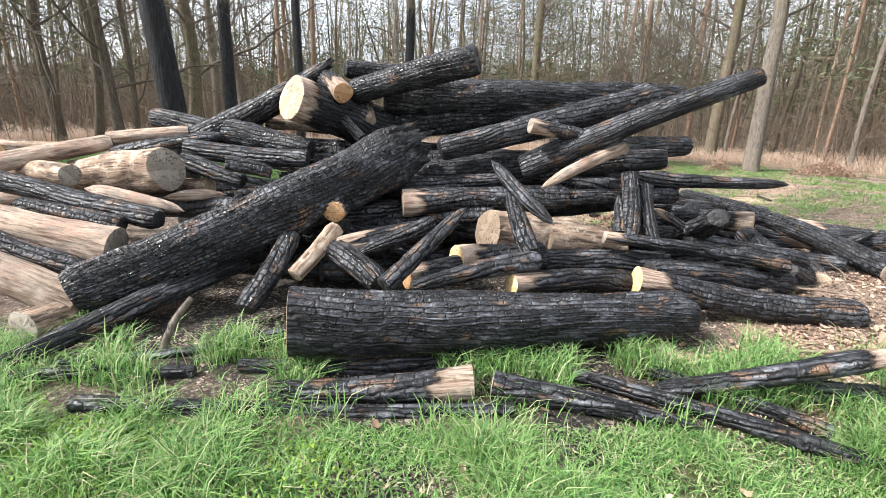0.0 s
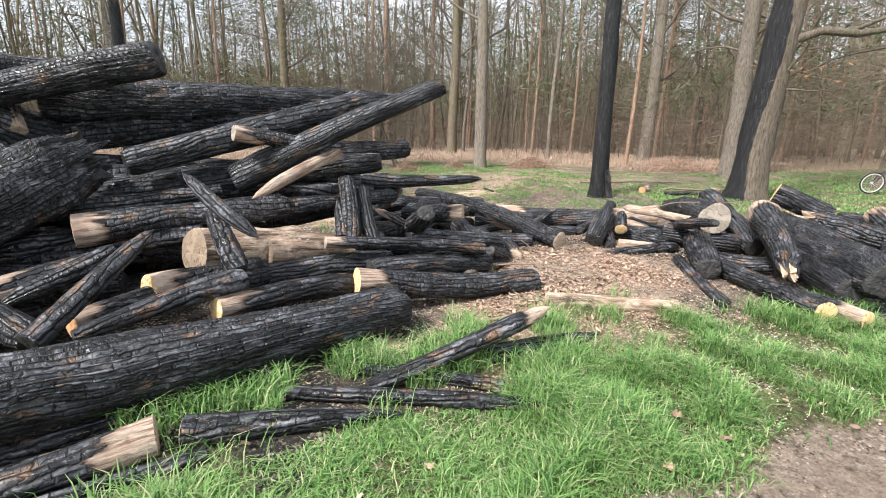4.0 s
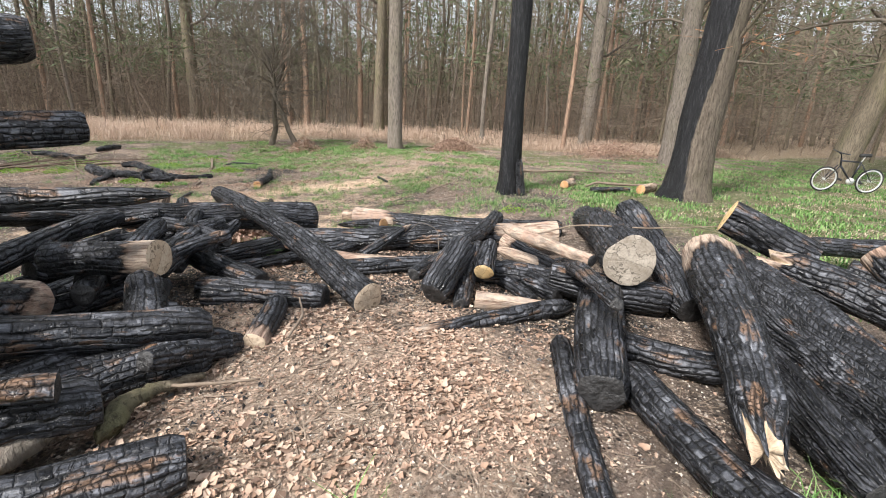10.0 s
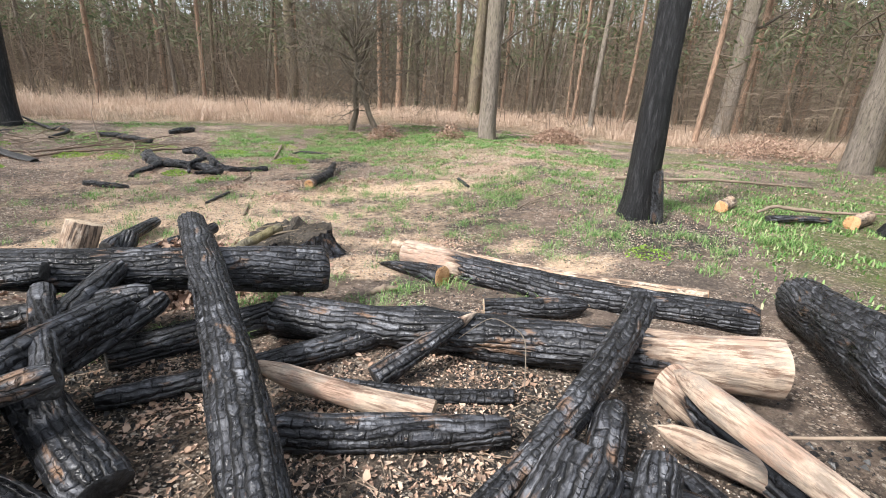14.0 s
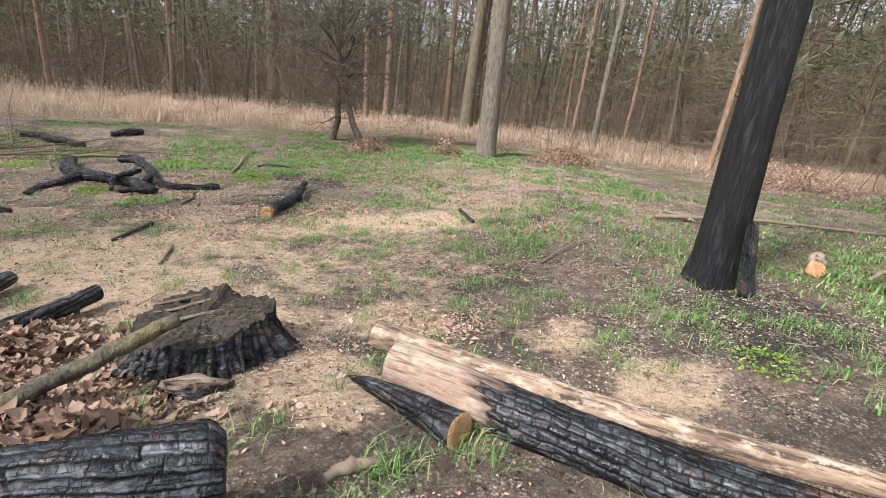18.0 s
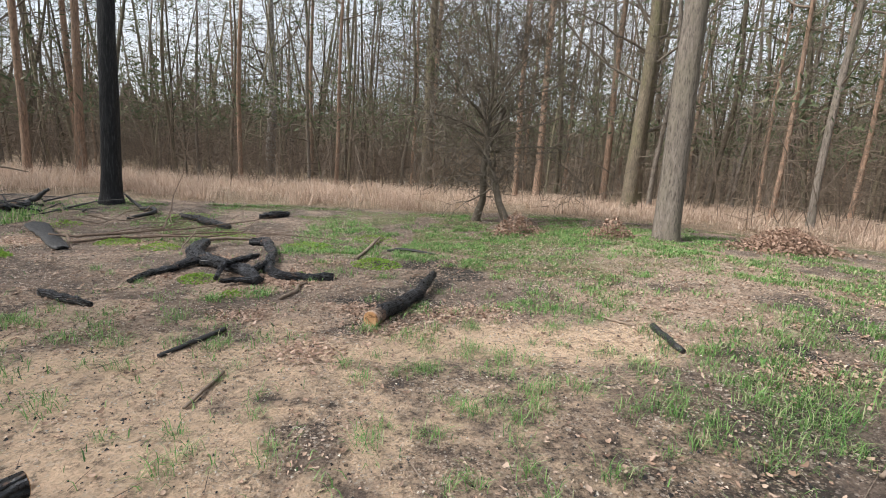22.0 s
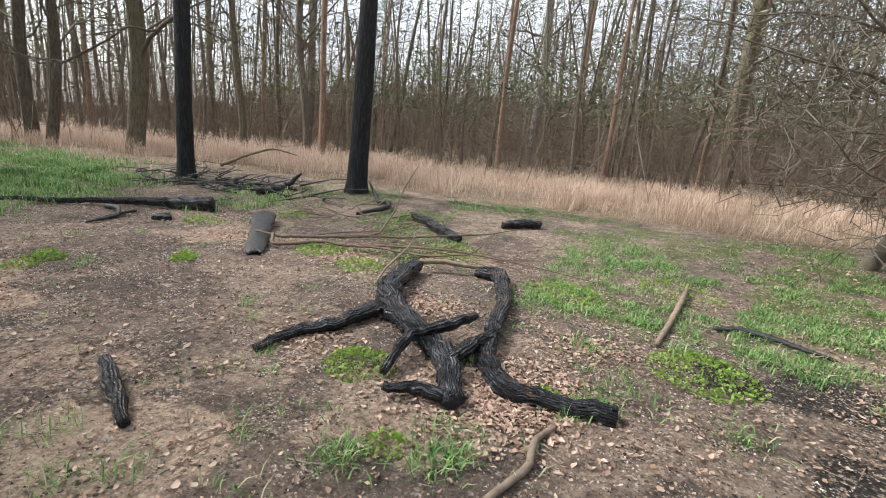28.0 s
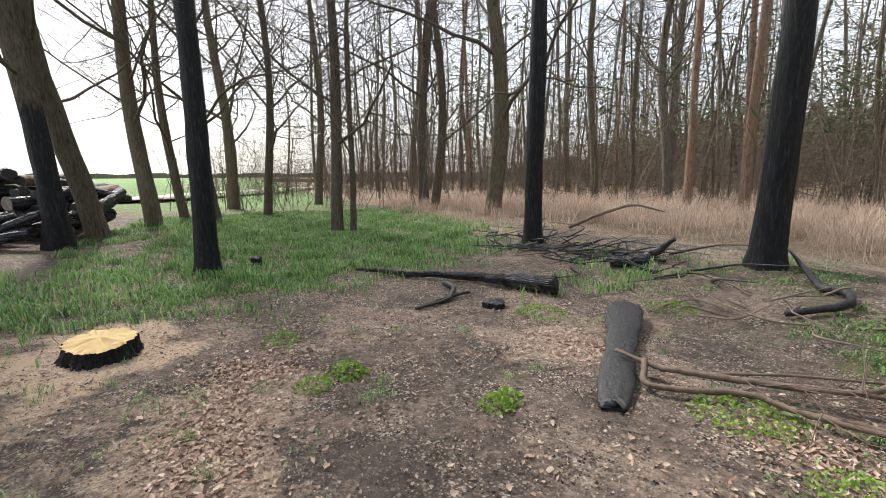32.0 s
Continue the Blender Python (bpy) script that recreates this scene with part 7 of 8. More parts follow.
for words, pts, radii, mat in (
        ("pale bent stick on the soil", ((4.30, 13.2, 0.02), (4.41, 13.52, 0.03), (4.37, 13.76, 0.03), (4.44, 13.95, 0.03)), (0.02, 0.022, 0.02, 0.015), M_DEADTWIG),
        ("thin black burnt stick on sawdust", ((3.81, 11.50, 0.02), (3.95, 11.8, 0.02), (4.10, 12.08, 0.03)), (0.018, 0.024, 0.026), M_BURNTTWIG),
        ("short grey stick on the sawdust", ((4.36, 10.73, 0.02), (4.42, 11.20, 0.02)), (0.013, 0.015), M_DEADTWIG),
        ("dark flat stick on the soil", ((8.27, 12.19, 0.03), (8.22, 11.59, 0.03)), (0.035, 0.03), M_BURNTTWIG),
        ("thin brown stick on sawdust", ((7.93, 12.65, 0.02), (8.13, 12.28, 0.02)), (0.015, 0.013), M_DEADTWIG),
        ("pale barkless branch behind the burnt tree", ((11.06, 10.97, 0.06), (11.6, 10.75, 0.09), (12.3, 10.6, 0.06), (13.11, 10.62, 0.06), (15.04, 9.80, 0.05)), (0.035, 0.035, 0.033, 0.03, 0.02), M_DEADTWIG),
        ("lichen-spotted dead branch lying on the stump", ((3.70, 8.0, 0.07), (4.10, 8.25, 0.16), (4.45, 8.40, 0.28), (4.80, 8.52, 0.40)), (0.035, 0.05, 0.05, 0.045), M_LICHBARK),
        ("thin black stick on burnt soil", ((-2.37, 14.93, 0.02), (-2.6, 15.4, 0.04), (-2.77, 15.83, 0.05)), (0.014, 0.02, 0.022), M_BURNTTWIG),
        ("greenish grey stick standing in the grass", ((-1.78, 2.65, 0.0), (-1.72, 2.72, 0.2), (-1.62, 2.78, 0.33)), (0.022, 0.024, 0.018), M_GREYBARK),
        ("long dead branch over the low heap", ((6.3, 4.6, 0.45), (6.6, 4.35, 0.58), (7.05, 3.95, 0.60), (7.5, 3.5, 0.70)), (0.006, 0.008, 0.006, 0.003), M_DEADTWIG),
        ("curled dry branch above the burnt brush", ((-5.6, 19.6, 0.25), (-5.0, 19.9, 0.55), (-4.5, 20.3, 0.75), (-3.9, 20.5, 0.62)), (0.035, 0.03, 0.024, 0.012), M_TWIG),
        ("charred upright-splintered stick on grey soil", ((2.55, 12.66, 0.03), (2.2, 12.8, 0.05), (1.87, 12.94, 0.05)), (0.03, 0.05, 0.04), M_WOOD),
        ("twisted burnt root lying on grass", ((-1.71, 20.62, 0.2), (-1.1, 20.0, 0.08), (-0.64, 19.45, 0.06), (-0.35, 19.45, 0.08), (-0.08, 19.01, 0.09), (-0.35, 18.36, 0.05)), (0.02, 0.035, 0.045, 0.05, 0.045, 0.03), M_BURNTTWIG),
        ("short charred log end on the grass", ((-3.1, 18.5, 0.1), (-2.7, 18.85, 0.14)), (0.09, 0.085), M_WOOD),
        ("burnt forked root end on the grass", ((-3.0, 19.1, 0.06), (-2.85, 19.25, 0.2), (-2.6, 19.3, 0.42)), (0.07, 0.06, 0.03), M_BURNTTWIG),
        ("burnt broken limb on patchy grass", ((0.54, 18.85, 0.08), (1.2, 18.4, 0.1), (1.97, 17.91, 0.07)), (0.045, 0.085, 0.06), M_WOOD),
        ("grey burnt block on patchy grass", ((2.2, 19.2, 0.06), (2.5, 19.4, 0.08), (2.78, 19.6, 0.06)), (0.06, 0.09, 0.07), M_WOOD),
        ("pale bent stick on mossy soil", ((5.17, 17.9, 0.05), (5.12, 17.3, 0.06), (5.05, 16.73, 0.04), (4.91, 15.68, 0.03)), (0.012, 0.028, 0.03, 0.022), M_DEADTWIG),
        ("dark crooked stick on mossy soil", ((5.38, 16.5, 0.03), (5.6, 16.55, 0.05), (5.85, 16.5, 0.05), (6.3, 16.3, 0.04)), (0.02, 0.03, 0.028, 0.015), M_BURNTTWIG),
        ("thin stick among the leaf drifts", ((2.12, 15.46, 0.02), (1.95, 15.9, 0.06), (1.9, 16.5, 0.2), (1.75, 16.9, 0.28)), (0.008, 0.013, 0.012, 0.006), M_DEADTWIG),
        ("pale bent twig arching over burnt roots", ((2.2, 16.25, 0.12), (2.45, 16.42, 0.14), (2.75, 16.5, 0.12), (3.0, 16.7, 0.08)), (0.03, 0.034, 0.026, 0.015), M_DEADTWIG),
        ("burnt side limb beside a stump hole", ((-3.46, 15.74, 0.05), (-3.0, 15.72, 0.07), (-2.55, 15.45, 0.04), (-2.32, 14.94, 0.03)), (0.035, 0.032, 0.026, 0.014), M_BURNTTWIG),
        ("forked sapling stub with pale split wood", ((4.88, 7.39, 0.0), (4.88, 7.42, 0.1), (4.83, 7.46, 0.2)), (0.03, 0.028, 0.018), M_DEADTWIG),
        ("pale splinter rising from a sapling stub", ((4.89, 7.40, 0.06), (4.96, 7.44, 0.14), (5.03, 7.48, 0.25)), (0.014, 0.012, 0.005), M_DEADTWIG),
        ("weathered grey root piece beside charred logs", ((2.60, 3.78, 0.05), (2.76, 3.76, 0.12), (2.93, 3.86, 0.16)), (0.03, 0.055, 0.04), M_GREYBARK),
        ("yellow-lichened stick beside charred logs", ((2.83, 3.66, 0.06), (3.0, 3.6, 0.08), (3.18, 3.62, 0.08)), (0.018, 0.022, 0.02), M_LICHEN),
        ("gnarled greenish branch piece on leaves", ((3.08, 3.82, 0.05), (3.12, 3.98, 0.09), (3.26, 4.1, 0.07), (3.5, 4.15, 0.05)), (0.05, 0.055, 0.035, 0.02), M_MOSSY),
        ("thin dead stick on brown leaves", ((2.5, 2.95, 0.02), (2.75, 2.9, 0.03), (2.95, 2.98, 0.02)), (0.012, 0.014, 0.008), M_DEADTWIG),
        ("thin dead stick beside charred logs", ((3.2, 4.2, 0.05), (3.45, 4.0, 0.08), (3.75, 3.95, 0.03)), (0.008, 0.01, 0.005), M_DEADTWIG),
        ("thin dead stick on brown leaves", ((4.0, 4.35, 0.03), (4.18, 4.6, 0.06), (4.22, 4.85, 0.1)), (0.009, 0.01, 0.006), M_DEADTWIG),
        ("thin bent twig in the low heap", ((5.9, 5.55, 0.1), (6.0, 5.75, 0.3), (5.85, 5.9, 0.38), (5.7, 6.0, 0.2)), (0.003, 0.0035, 0.003, 0.002), M_LIMB),
        ("flat pale bark strip on sawdust", ((5.48, 7.42, 0.01), (5.6, 7.45, 0.025), (5.75, 7.44, 0.01)), (0.02, 0.035, 0.015), M_DEADTWIG),
        ("pale crooked branch on brown leaves", ((11.5, 11.2, 0.06), (11.6, 10.85, 0.07), (11.5, 10.62, 0.06)), (0.025, 0.032, 0.02), M_DEADTWIG),
        ("pale dead branch in the brush", ((11.31, 8.24, 0.1), (11.7, 8.3, 0.16), (12.1, 8.05, 0.12), (12.52, 7.95, 0.1), (13.4, 7.6, 0.14)), (0.02, 0.026, 0.03, 0.024, 0.012), M_DEADTWIG),
        ("fallen dry twig by the tree", ((8.3, 9.9, 0.02), (8.7, 10.1, 0.05), (9.4, 10.3, 0.04)), (0.012, 0.012, 0.006), M_DEADTWIG)):
    branch("stick" if radii[0] < 0.03 else "branch", words, pts, radii, mat, char=0.95 if mat == M_WOOD else 0.0)
M_BOUGH = plain_material("dead_bough_bark", (0.10, 0.07, 0.052), (0.21, 0.155, 0.12), 18, 0.85, 0.25, 0.8, 0.008, island=0.3)
fallen = new("fallen_branch")
tagged(fallen, "forked dead brown bough with many bare twigs on burnt soil", "branch")
fork_rng = np.random.default_rng(44)
for pts, radii in (
        (((-0.22, 15.95, 0.14), (0.10, 16.06, 0.10), (0.25, 16.11, 0.12), (0.55, 16.35, 0.12), (0.89, 16.67, 0.12), (1.13, 16.94, 0.16), (0.95, 17.4, 0.25), (0.85, 17.79, 0.38), (0.65, 18.32, 0.62), (0.60, 18.9, 1.0)), (0.022, 0.034, 0.036, 0.034, 0.03, 0.026, 0.022, 0.02, 0.013, 0.006)),
        (((0.0, 16.05, 0.13), (0.22, 15.80, 0.05), (0.45, 16.02, 0.07), (0.67, 16.32, 0.08), (0.99, 16.36, 0.07), (1.4, 16.5, 0.10), (1.8, 16.45, 0.12), (2.22, 16.45, 0.15), (2.68, 16.8, 0.2), (2.73, 17.26, 0.38)), (0.03, 0.032, 0.035, 0.034, 0.032, 0.026, 0.022, 0.018, 0.015, 0.007)),
        (((0.52, 16.37, 0.10), (0.95, 16.8, 0.13), (1.4, 17.1, 0.15), (2.0, 17.5, 0.2), (2.49, 17.81, 0.25), (2.89, 18.29, 0.32)), (0.024, 0.022, 0.02, 0.016, 0.012, 0.005)),
        (((1.05, 16.40, 0.08), (1.6, 16.62, 0.14), (2.3, 16.85, 0.18), (2.86, 16.99, 0.16), (3.28, 16.92, 0.16), (3.67, 16.96, 0.15), (4.3, 17.0, 0.1)), (0.022, 0.02, 0.017, 0.015, 0.012, 0.009, 0.005)),
        (((0.38, 16.26, 0.12), (0.72, 16.66, 0.17), (1.2, 17.2, 0.2), (1.5, 17.9, 0.3)), (0.016, 0.014, 0.011, 0.005)),
        (((1.36, 16.79, 0.12), (1.7, 16.5, 0.08), (1.95, 16.1, 0.04)), (0.012, 0.01, 0.006))):
    branch("limb", "", pts, [0.72 * r for r in radii], M_BOUGH, sides=8, lump=0.2, parent=fallen)
twig_geo = Geo()
for _ in range(80):
    f = fork_rng.random()
    p0 = np.array([0.6 + 2.6 * f, 16.35 + 0.75 * f + fork_rng.normal(0, 0.18), 0.1 + 0.1 * fork_rng.random()])
    p0[2] += float(ground_z(p0[0], p0[1]))
    a = fork_rng.normal(0.5, 0.9)
    pts, _ = wander(fork_rng, p0, (math.cos(a), math.sin(a), fork_rng.uniform(-0.05, 0.35)), fork_rng.uniform(0.35, 1.1), 4, 0.16, -0.01)
    twig_geo.tube(pts, np.linspace(0.0045, 0.0015, 5), 4)
tagged(part("twig", twig_geo.mesh("twig", M_BOUGH, True, False), fallen), kind="stuff")
brush = np.random.default_rng(40)
for k in range(150):
    cx, cy = ((-5.6, 18.6), (-3.6, 19.0), (-0.2, 18.3), (0.9, 16.4))[k % 4]
    if k % 4 == 3 or (k % 4 == 2 and k > 60):
        continue
    x, y, a, ln = cx + brush.normal(0, 0.9), cy + brush.normal(0, 0.45), brush.uniform(-3.1, 3.1), brush.uniform(0.4, 1.7 if k % 4 < 2 else 1.0)
    z1, kink = brush.uniform(0.02, 0.3), brush.normal(0, 0.8)
    branch("stick", "burnt twig of the scorched brush" if k % 4 < 2 else "dead twig on the clearing floor", ((x, y, 0.03), (x + 0.5 * ln * math.cos(a), y + 0.5 * ln * math.sin(a), 0.06 + z1 / 2), (x + ln * math.cos(a + kink), y + ln * math.sin(a + kink), z1)),
           (0.008 + (0.03 if k % 4 < 2 else 0.012) * brush.random(), 0.012, 0.004), M_BURNTTWIG if k % 4 < 2 else M_DEADTWIG, sides=5)


def stump(x, y, r, h, mat_side, mat_top, words, char, tilt=0.0, parts_label=""):
    rng = np.random.default_rng(int(r * 1000))
    root = new("tree_stump")
    root.matrix_world = pose(x, y, float(ground_z(x, y)) - 0.05)
    na, nz = 156, 18
    a = np.arange(na) / na * 2 * np.pi
    zz, aa = np.meshgrid(np.linspace(0, 1, nz), a, indexing="ij")
    ragged = 1.0 if r > 0.35 else 0.0
    rr = r * (1 + 0.30 * (1 - zz) ** 2.2 * (1 + 0.5 * np.cos(5 * aa + 1))) * (1 + 0.05 * np.cos(3 * aa) + 0.035 * np.abs(np.cos(13 * aa + 2 * zz)) + 0.02 * np.cos(31 * aa) + 0.025 * (vnoise(aa * 9, zz * 3, 1, 4) - 0.5))
    col = aa / (2 * np.pi) * 26 + 0.8 * (vnoise(aa * 3, zz * 2, 1, 5) - 0.5)
    row = zz * h / 0.07 + 3.7 * np.floor(col) % 1.0 * 5
    rr = rr * (1 - 0.06 * np.exp(-((col % 1.0 - 0.5) / 0.16) ** 2) - 0.025 * np.exp(-((row % 1.0 - 0.5) / 0.2) ** 2))
    rr = rr * (1 - 0.10 * ragged * zz ** 3 * vnoise(aa * 8, zz, 1, 11))
    z = zz * (h + tilt * np.cos(aa) * zz) + 0.02 * (vnoise(aa * 6, zz, 1, 7) - 0.5) * zz + ragged * zz ** 2 * (0.09 * (vnoise(aa * 3.2, zz * 0, 1, 17) - 0.6) + 0.05 * (vnoise(aa * 14, zz * 0, 1, 18) - 0.5))
    v = np.stack([rr * np.cos(aa), rr * np.sin(aa), z], -1)
    i, j = np.meshgrid(np.arange(nz - 1), np.arange(na), indexing="ij")
    q = np.stack([i * na + j, i * na + (j + 1) % na, (i + 1) * na + (j + 1) % na, (i + 1) * na + j], -1).reshape(-1, 4)
    part("stump_side", mesh_of("stump_side", v, q, None, mat_side, {"char": np.full(nz * na, char), "skin": np.stack([zz * h / 0.042, aa / (2 * np.pi) * 44, 0 * aa], -1)}), root)
    ring = v[-1]
    mid = ring.mean(0)
    rings = [ring]
    for f in (0.9, 0.7, 0.5, 0.3, 0.12):
        w = mid + (ring - mid) * f
        w[:, 2] += 0.004 + (0.05 * (vnoise(w[:, 0] * 14, w[:, 1] * 14, 1, 6) - 0.4) + 0.03 * (vnoise(w[:, 0] * 40, w[:, 1] * 40, 1, 6) - 0.5) if char > 0.5 else 0)
        w[:, 2] = w[:, 2] * f ** (0.3 * ragged) + (h - 0.03) * (1 - f ** (0.3 * ragged))
        rings.append(w)
    vt = np.concatenate(rings + [mid[None] + [0, 0, 0.004]])
    k, k1 = np.arange(na), (np.arange(na) + 1) % na
    tq = np.concatenate([np.stack([b * na + k, b * na + k1, (b + 1) * na + k1, (b + 1) * na + k], -1) for b in range(5)])
    part("stump_top", mesh_of("stump_top", vt, tq, np.stack([5 * na + k, 5 * na + k1, np.full(na, 6 * na)], -1), mat_top), root, parts_label)
    return tagged(root, words, "stump")


M_BURNTTOP = plain_material("burnt_stump_top", (0.006, 0.006, 0.006), (0.085, 0.07, 0.055), 26, 0.8, 0.3, 1.0, 0.03)
M_SAWTOP = plain_material("fresh_stump_top", (0.62, 0.42, 0.18), (0.72, 0.53, 0.27), 9, 0.8, 0.25, 0.3, 0.004)
stump(4.89, 8.93, 0.44, 0.31, M_WOOD, M_BURNTTOP, "wide low burnt stump with a crumbled grey top", 1.0, 0.03, "scorched fibrous top")
ledge = [o for o in scene.objects if o.name.startswith("tree_stump")][-1]
piece = Geo()
piece.tube([(0.0, -0.52, 0.0), (0.0, -0.51, 0.07), (0.0, -0.50, 0.125), (0.01, -0.48, 0.135)], [0.20, 0.185, 0.165, 0.04], 14, [0.95, 0.9, 0.3, 0.1], 0.25, np.random.default_rng(3), True)
part("cut_ledge", piece.mesh("cut_ledge", M_WOOD), ledge, "sawn ledge dusted with sawdust")
splinter = Geo()
s_rng = np.random.default_rng(15)
for k in range(420):
    a, d, ln = s_rng.random() * 6.28, 0.38 * math.sqrt(s_rng.random()), s_rng.uniform(0.008, 0.05)
    b = 0.5 + s_rng.normal(0, 0.35)
    p0 = np.array([d * math.cos(a), d * math.sin(a), 0.275 + 0.03 * math.cos(a) + 0.035 * s_rng.random()])
    splinter.late.append((*p0, *(p0 + [ln * math.cos(b), ln * math.sin(b), s_rng.normal(0, 0.006)]), s_rng.uniform(0.0015, 0.0045)))
for y0 in (-0.12, 0.1, 0.22):
    pts = np.array([(-0.3 + 0.12 * i, y0 + 0.05 * i + s_rng.normal(0, 0.015), 0.29 + 0.02 * s_rng.random()) for i in range(5)])
    splinter.tube(pts, [0.006, 0.012, 0.013, 0.010, 0.004], 5, 0, 0.3, s_rng)
tagged(part("splinters", splinter.mesh("splinters", plain_material("pale_splinters", (0.22, 0.17, 0.12), (0.46, 0.37, 0.26), 20, island=0.7), False, False), ledge, "pale wood fibres left on the burnt top"), kind="stuff")
stump(-2.12, 11.92, 0.27, 0.20, M_OAK, M_SAWTOP, "freshly sawn stump with black bark amid sawdust", 0.9, -0.02, "bright yellow sawn top")
stump(-2.15, 15.86, 0.13, 0.12, M_OAK, M_CUT["k"], "small burnt-out stump hole", 1.0)
stump(-6.02, 13.24, 0.09, 0.2, M_OAK, M_CUT["k"], "small burnt stub in the grass", 1.0)


def slab(name, words, p, q, width, thick, char, mat=None):
    """A split piece of trunk: flat inside, round outside, ragged ends."""
    rng = np.random.default_rng(int(width * 977))
    p, q = Vector(p), Vector(q)
    ln = (q - p).length
    nx, na = 26, 18
    xs, a = np.meshgrid(np.linspace(0, ln, nx), np.arange(na) / na * 2 * np.pi, indexing="ij")
    w = width / 2 * (1.08 - 0.38 * xs / ln) * (1 + 0.10 * np.sin(xs * 4) + 0.05 * rng.normal(0, 1, (nx, 1))) * np.clip(np.minimum(xs, ln - xs) / 0.08 + 0.8, 0, 1)
    v = np.stack([xs + 0.04 * rng.normal(0, 1, (nx, na)) * ((xs == 0) | (xs == ln)), w * np.cos(a), np.where(np.sin(a) > 0, np.sin(a) * thick, 0.25 * thick * np.sin(a))], -1)
    i, j = np.meshgrid(np.arange(nx - 1), np.arange(na), indexing="ij")
    f = np.stack([i * na + j, i * na + (j + 1) % na, (i + 1) * na + (j + 1) % na, (i + 1) * na + j], -1).reshape(-1, 4)
    k = np.arange(1, na - 1)
    t = np.concatenate([np.stack([0 * k, k + 1, k], -1), np.stack([0 * k, k, k + 1], -1) + (nx - 1) * na])
    ob = new(name, mesh_of(name, v, f, t, mat or M_WOOD, {"char": np.full(nx * na, char), "skin": np.stack([xs / 0.03, a / 0.16, 0 * a], -1)}))
    ob.matrix_world = Matrix.Translation(p) @ (q - p).to_track_quat("X", "Z").to_matrix().to_4x4()
    return tagged(ob, words, "slab")


slab("burnt_slab", "charred flat slab of trunk lying on the soil", (-1.25, 17.05, -0.24), (0.36, 15.4, -0.35), 0.32, 0.04, 1.0, M_CUT["k"])
slab("burnt_slab", "charred bark slab leaning at the burnt tree's foot", (9.62, 8.42, -0.05), (9.60, 8.55, 0.62), 0.22, 0.07, 0.95)
put_log("G", "bark", "oo", (11.05, 8.62, 0.08), 0.09, (11.6, 8.9, 0.08), 0.09)
put_log("G", "bark", "oo", (12.15, 7.5, 0.1), 0.10, (12.9, 7.7, 0.1), 0.09)
put_log("G", "char", "kk", (11.2, 8.0, 0.06), 0.055, (12.1, 7.75, 0.06), 0.055)

# heap of twigs with brown leaves
heap_rng = np.random.default_rng(50)
for cx, cy, rx, n in ((13.6, 16.8, 1.0, 2600), (10.2, 17.6, 0.5, 500), (19.5, 14.0, 2.2, 2400), (8.3, 18.6, 0.6, 700), (23.0, 16.5, 2.2, 1500)):
    x, y = cx + heap_rng.normal(0, rx * 0.5, n), cy + heap_rng.normal(0, rx * 0.3, n)
    top = 0.5
    z = ground_z(x, y) + top * np.exp(-((x - cx) ** 2 + (y - cy) ** 2) / (rx * rx * 0.5)) * heap_rng.random(n)
    geo = Geo()
    quads_from(geo, heap_rng, np.stack([x, y, z + 0.02], -1), 0.075, 0.045)
    m = n // 12
    tx, ty = cx + heap_rng.normal(0, rx * 0.55, m), cy + heap_rng.normal(0, rx * 0.35, m)
    tz = ground_z(tx, ty) + 0.02 + 0.6 * top * heap_rng.random(m)
    e = heap_rng.normal(0, 0.4, (m, 3)) * [1, 1, 0.4]
    start = np.stack([tx, ty, tz], -1)
    geo.late = list(np.concatenate([start, start + e + [0, 0, 0.06], heap_rng.uniform(0.002, 0.006, (m, 1))], 1))
    tagged(new("leaf_heap", geo.mesh("leaf_heap", M_RUST, False, False)), "brushwood heap covered in brown leaves", "leaf heap", kind="stuff")


# ---- leafy clumps ----
def herb(x, y, r, n, words, leaf=0.05):
    rng = np.random.default_rng(int(abs(x * 91 + y * 37)))
    a, d = rng.random(n) * 6.28, r * np.sqrt(rng.random(n))
    px, py = x + d * np.cos(a), y + d * np.sin(a)
    z = ground_z(px, py) + (0.02 + 0.10 * rng.random(n)) * (1.1 - d / r)
    geo = Geo()
    quads_from(geo, rng, np.stack([px, py, z], -1), leaf, leaf * 0.6, 0.2)
    tagged(new("herb_clump", geo.mesh("herb_clump", M_HERB, False, False)), words, "plant", kind="stuff")


for x, y, r, n in ((3.08, 13.92, 0.26, 420), (5.26, 15.33, 0.42, 900), (4.30, 14.25, 0.14, 160), (3.71, 13.29, 0.12, 120), (-0.05, 14.80, 0.14, 160), (3.91, 16.64, 0.45, 600), (-0.96, 13.85, 0.16, 180),
                   (0.02, 14.70, 0.14, 170), (-0.93, 13.88, 0.15, 150), (-0.79, 13.57, 0.15, 150), (0.78, 16.12, 0.35, 450), (-1.98, 13.42, 0.2, 160), (-1.68, 16.24, 0.3, 260), (-1.16, 17.67, 0.3, 240),
                   (1.6, 15.9, 0.3, 380), (2.2, 17.3, 0.5, 500), (0.6, 19.0, 0.5, 420), (5.1, 17.6, 0.5, 480), (8.6, 7.5, 0.25, 200), (-2.4, 1.75, 0.5, 2600), (-1.6, 1.6, 0.45, 2000), (-0.6, 1.55, 0.35, 900)):
    herb(x, y, r, n, "low clump of fresh green herbs", 0.022 if y < 2 else 0.035)


# ---- bicycle ----
def tube_mesh(name, pts, r, mat, sides=8):
    g = Geo()
    g.tube(pts, [r] * len(pts), sides, close=True)
    return g.mesh(name, mat, char=False)


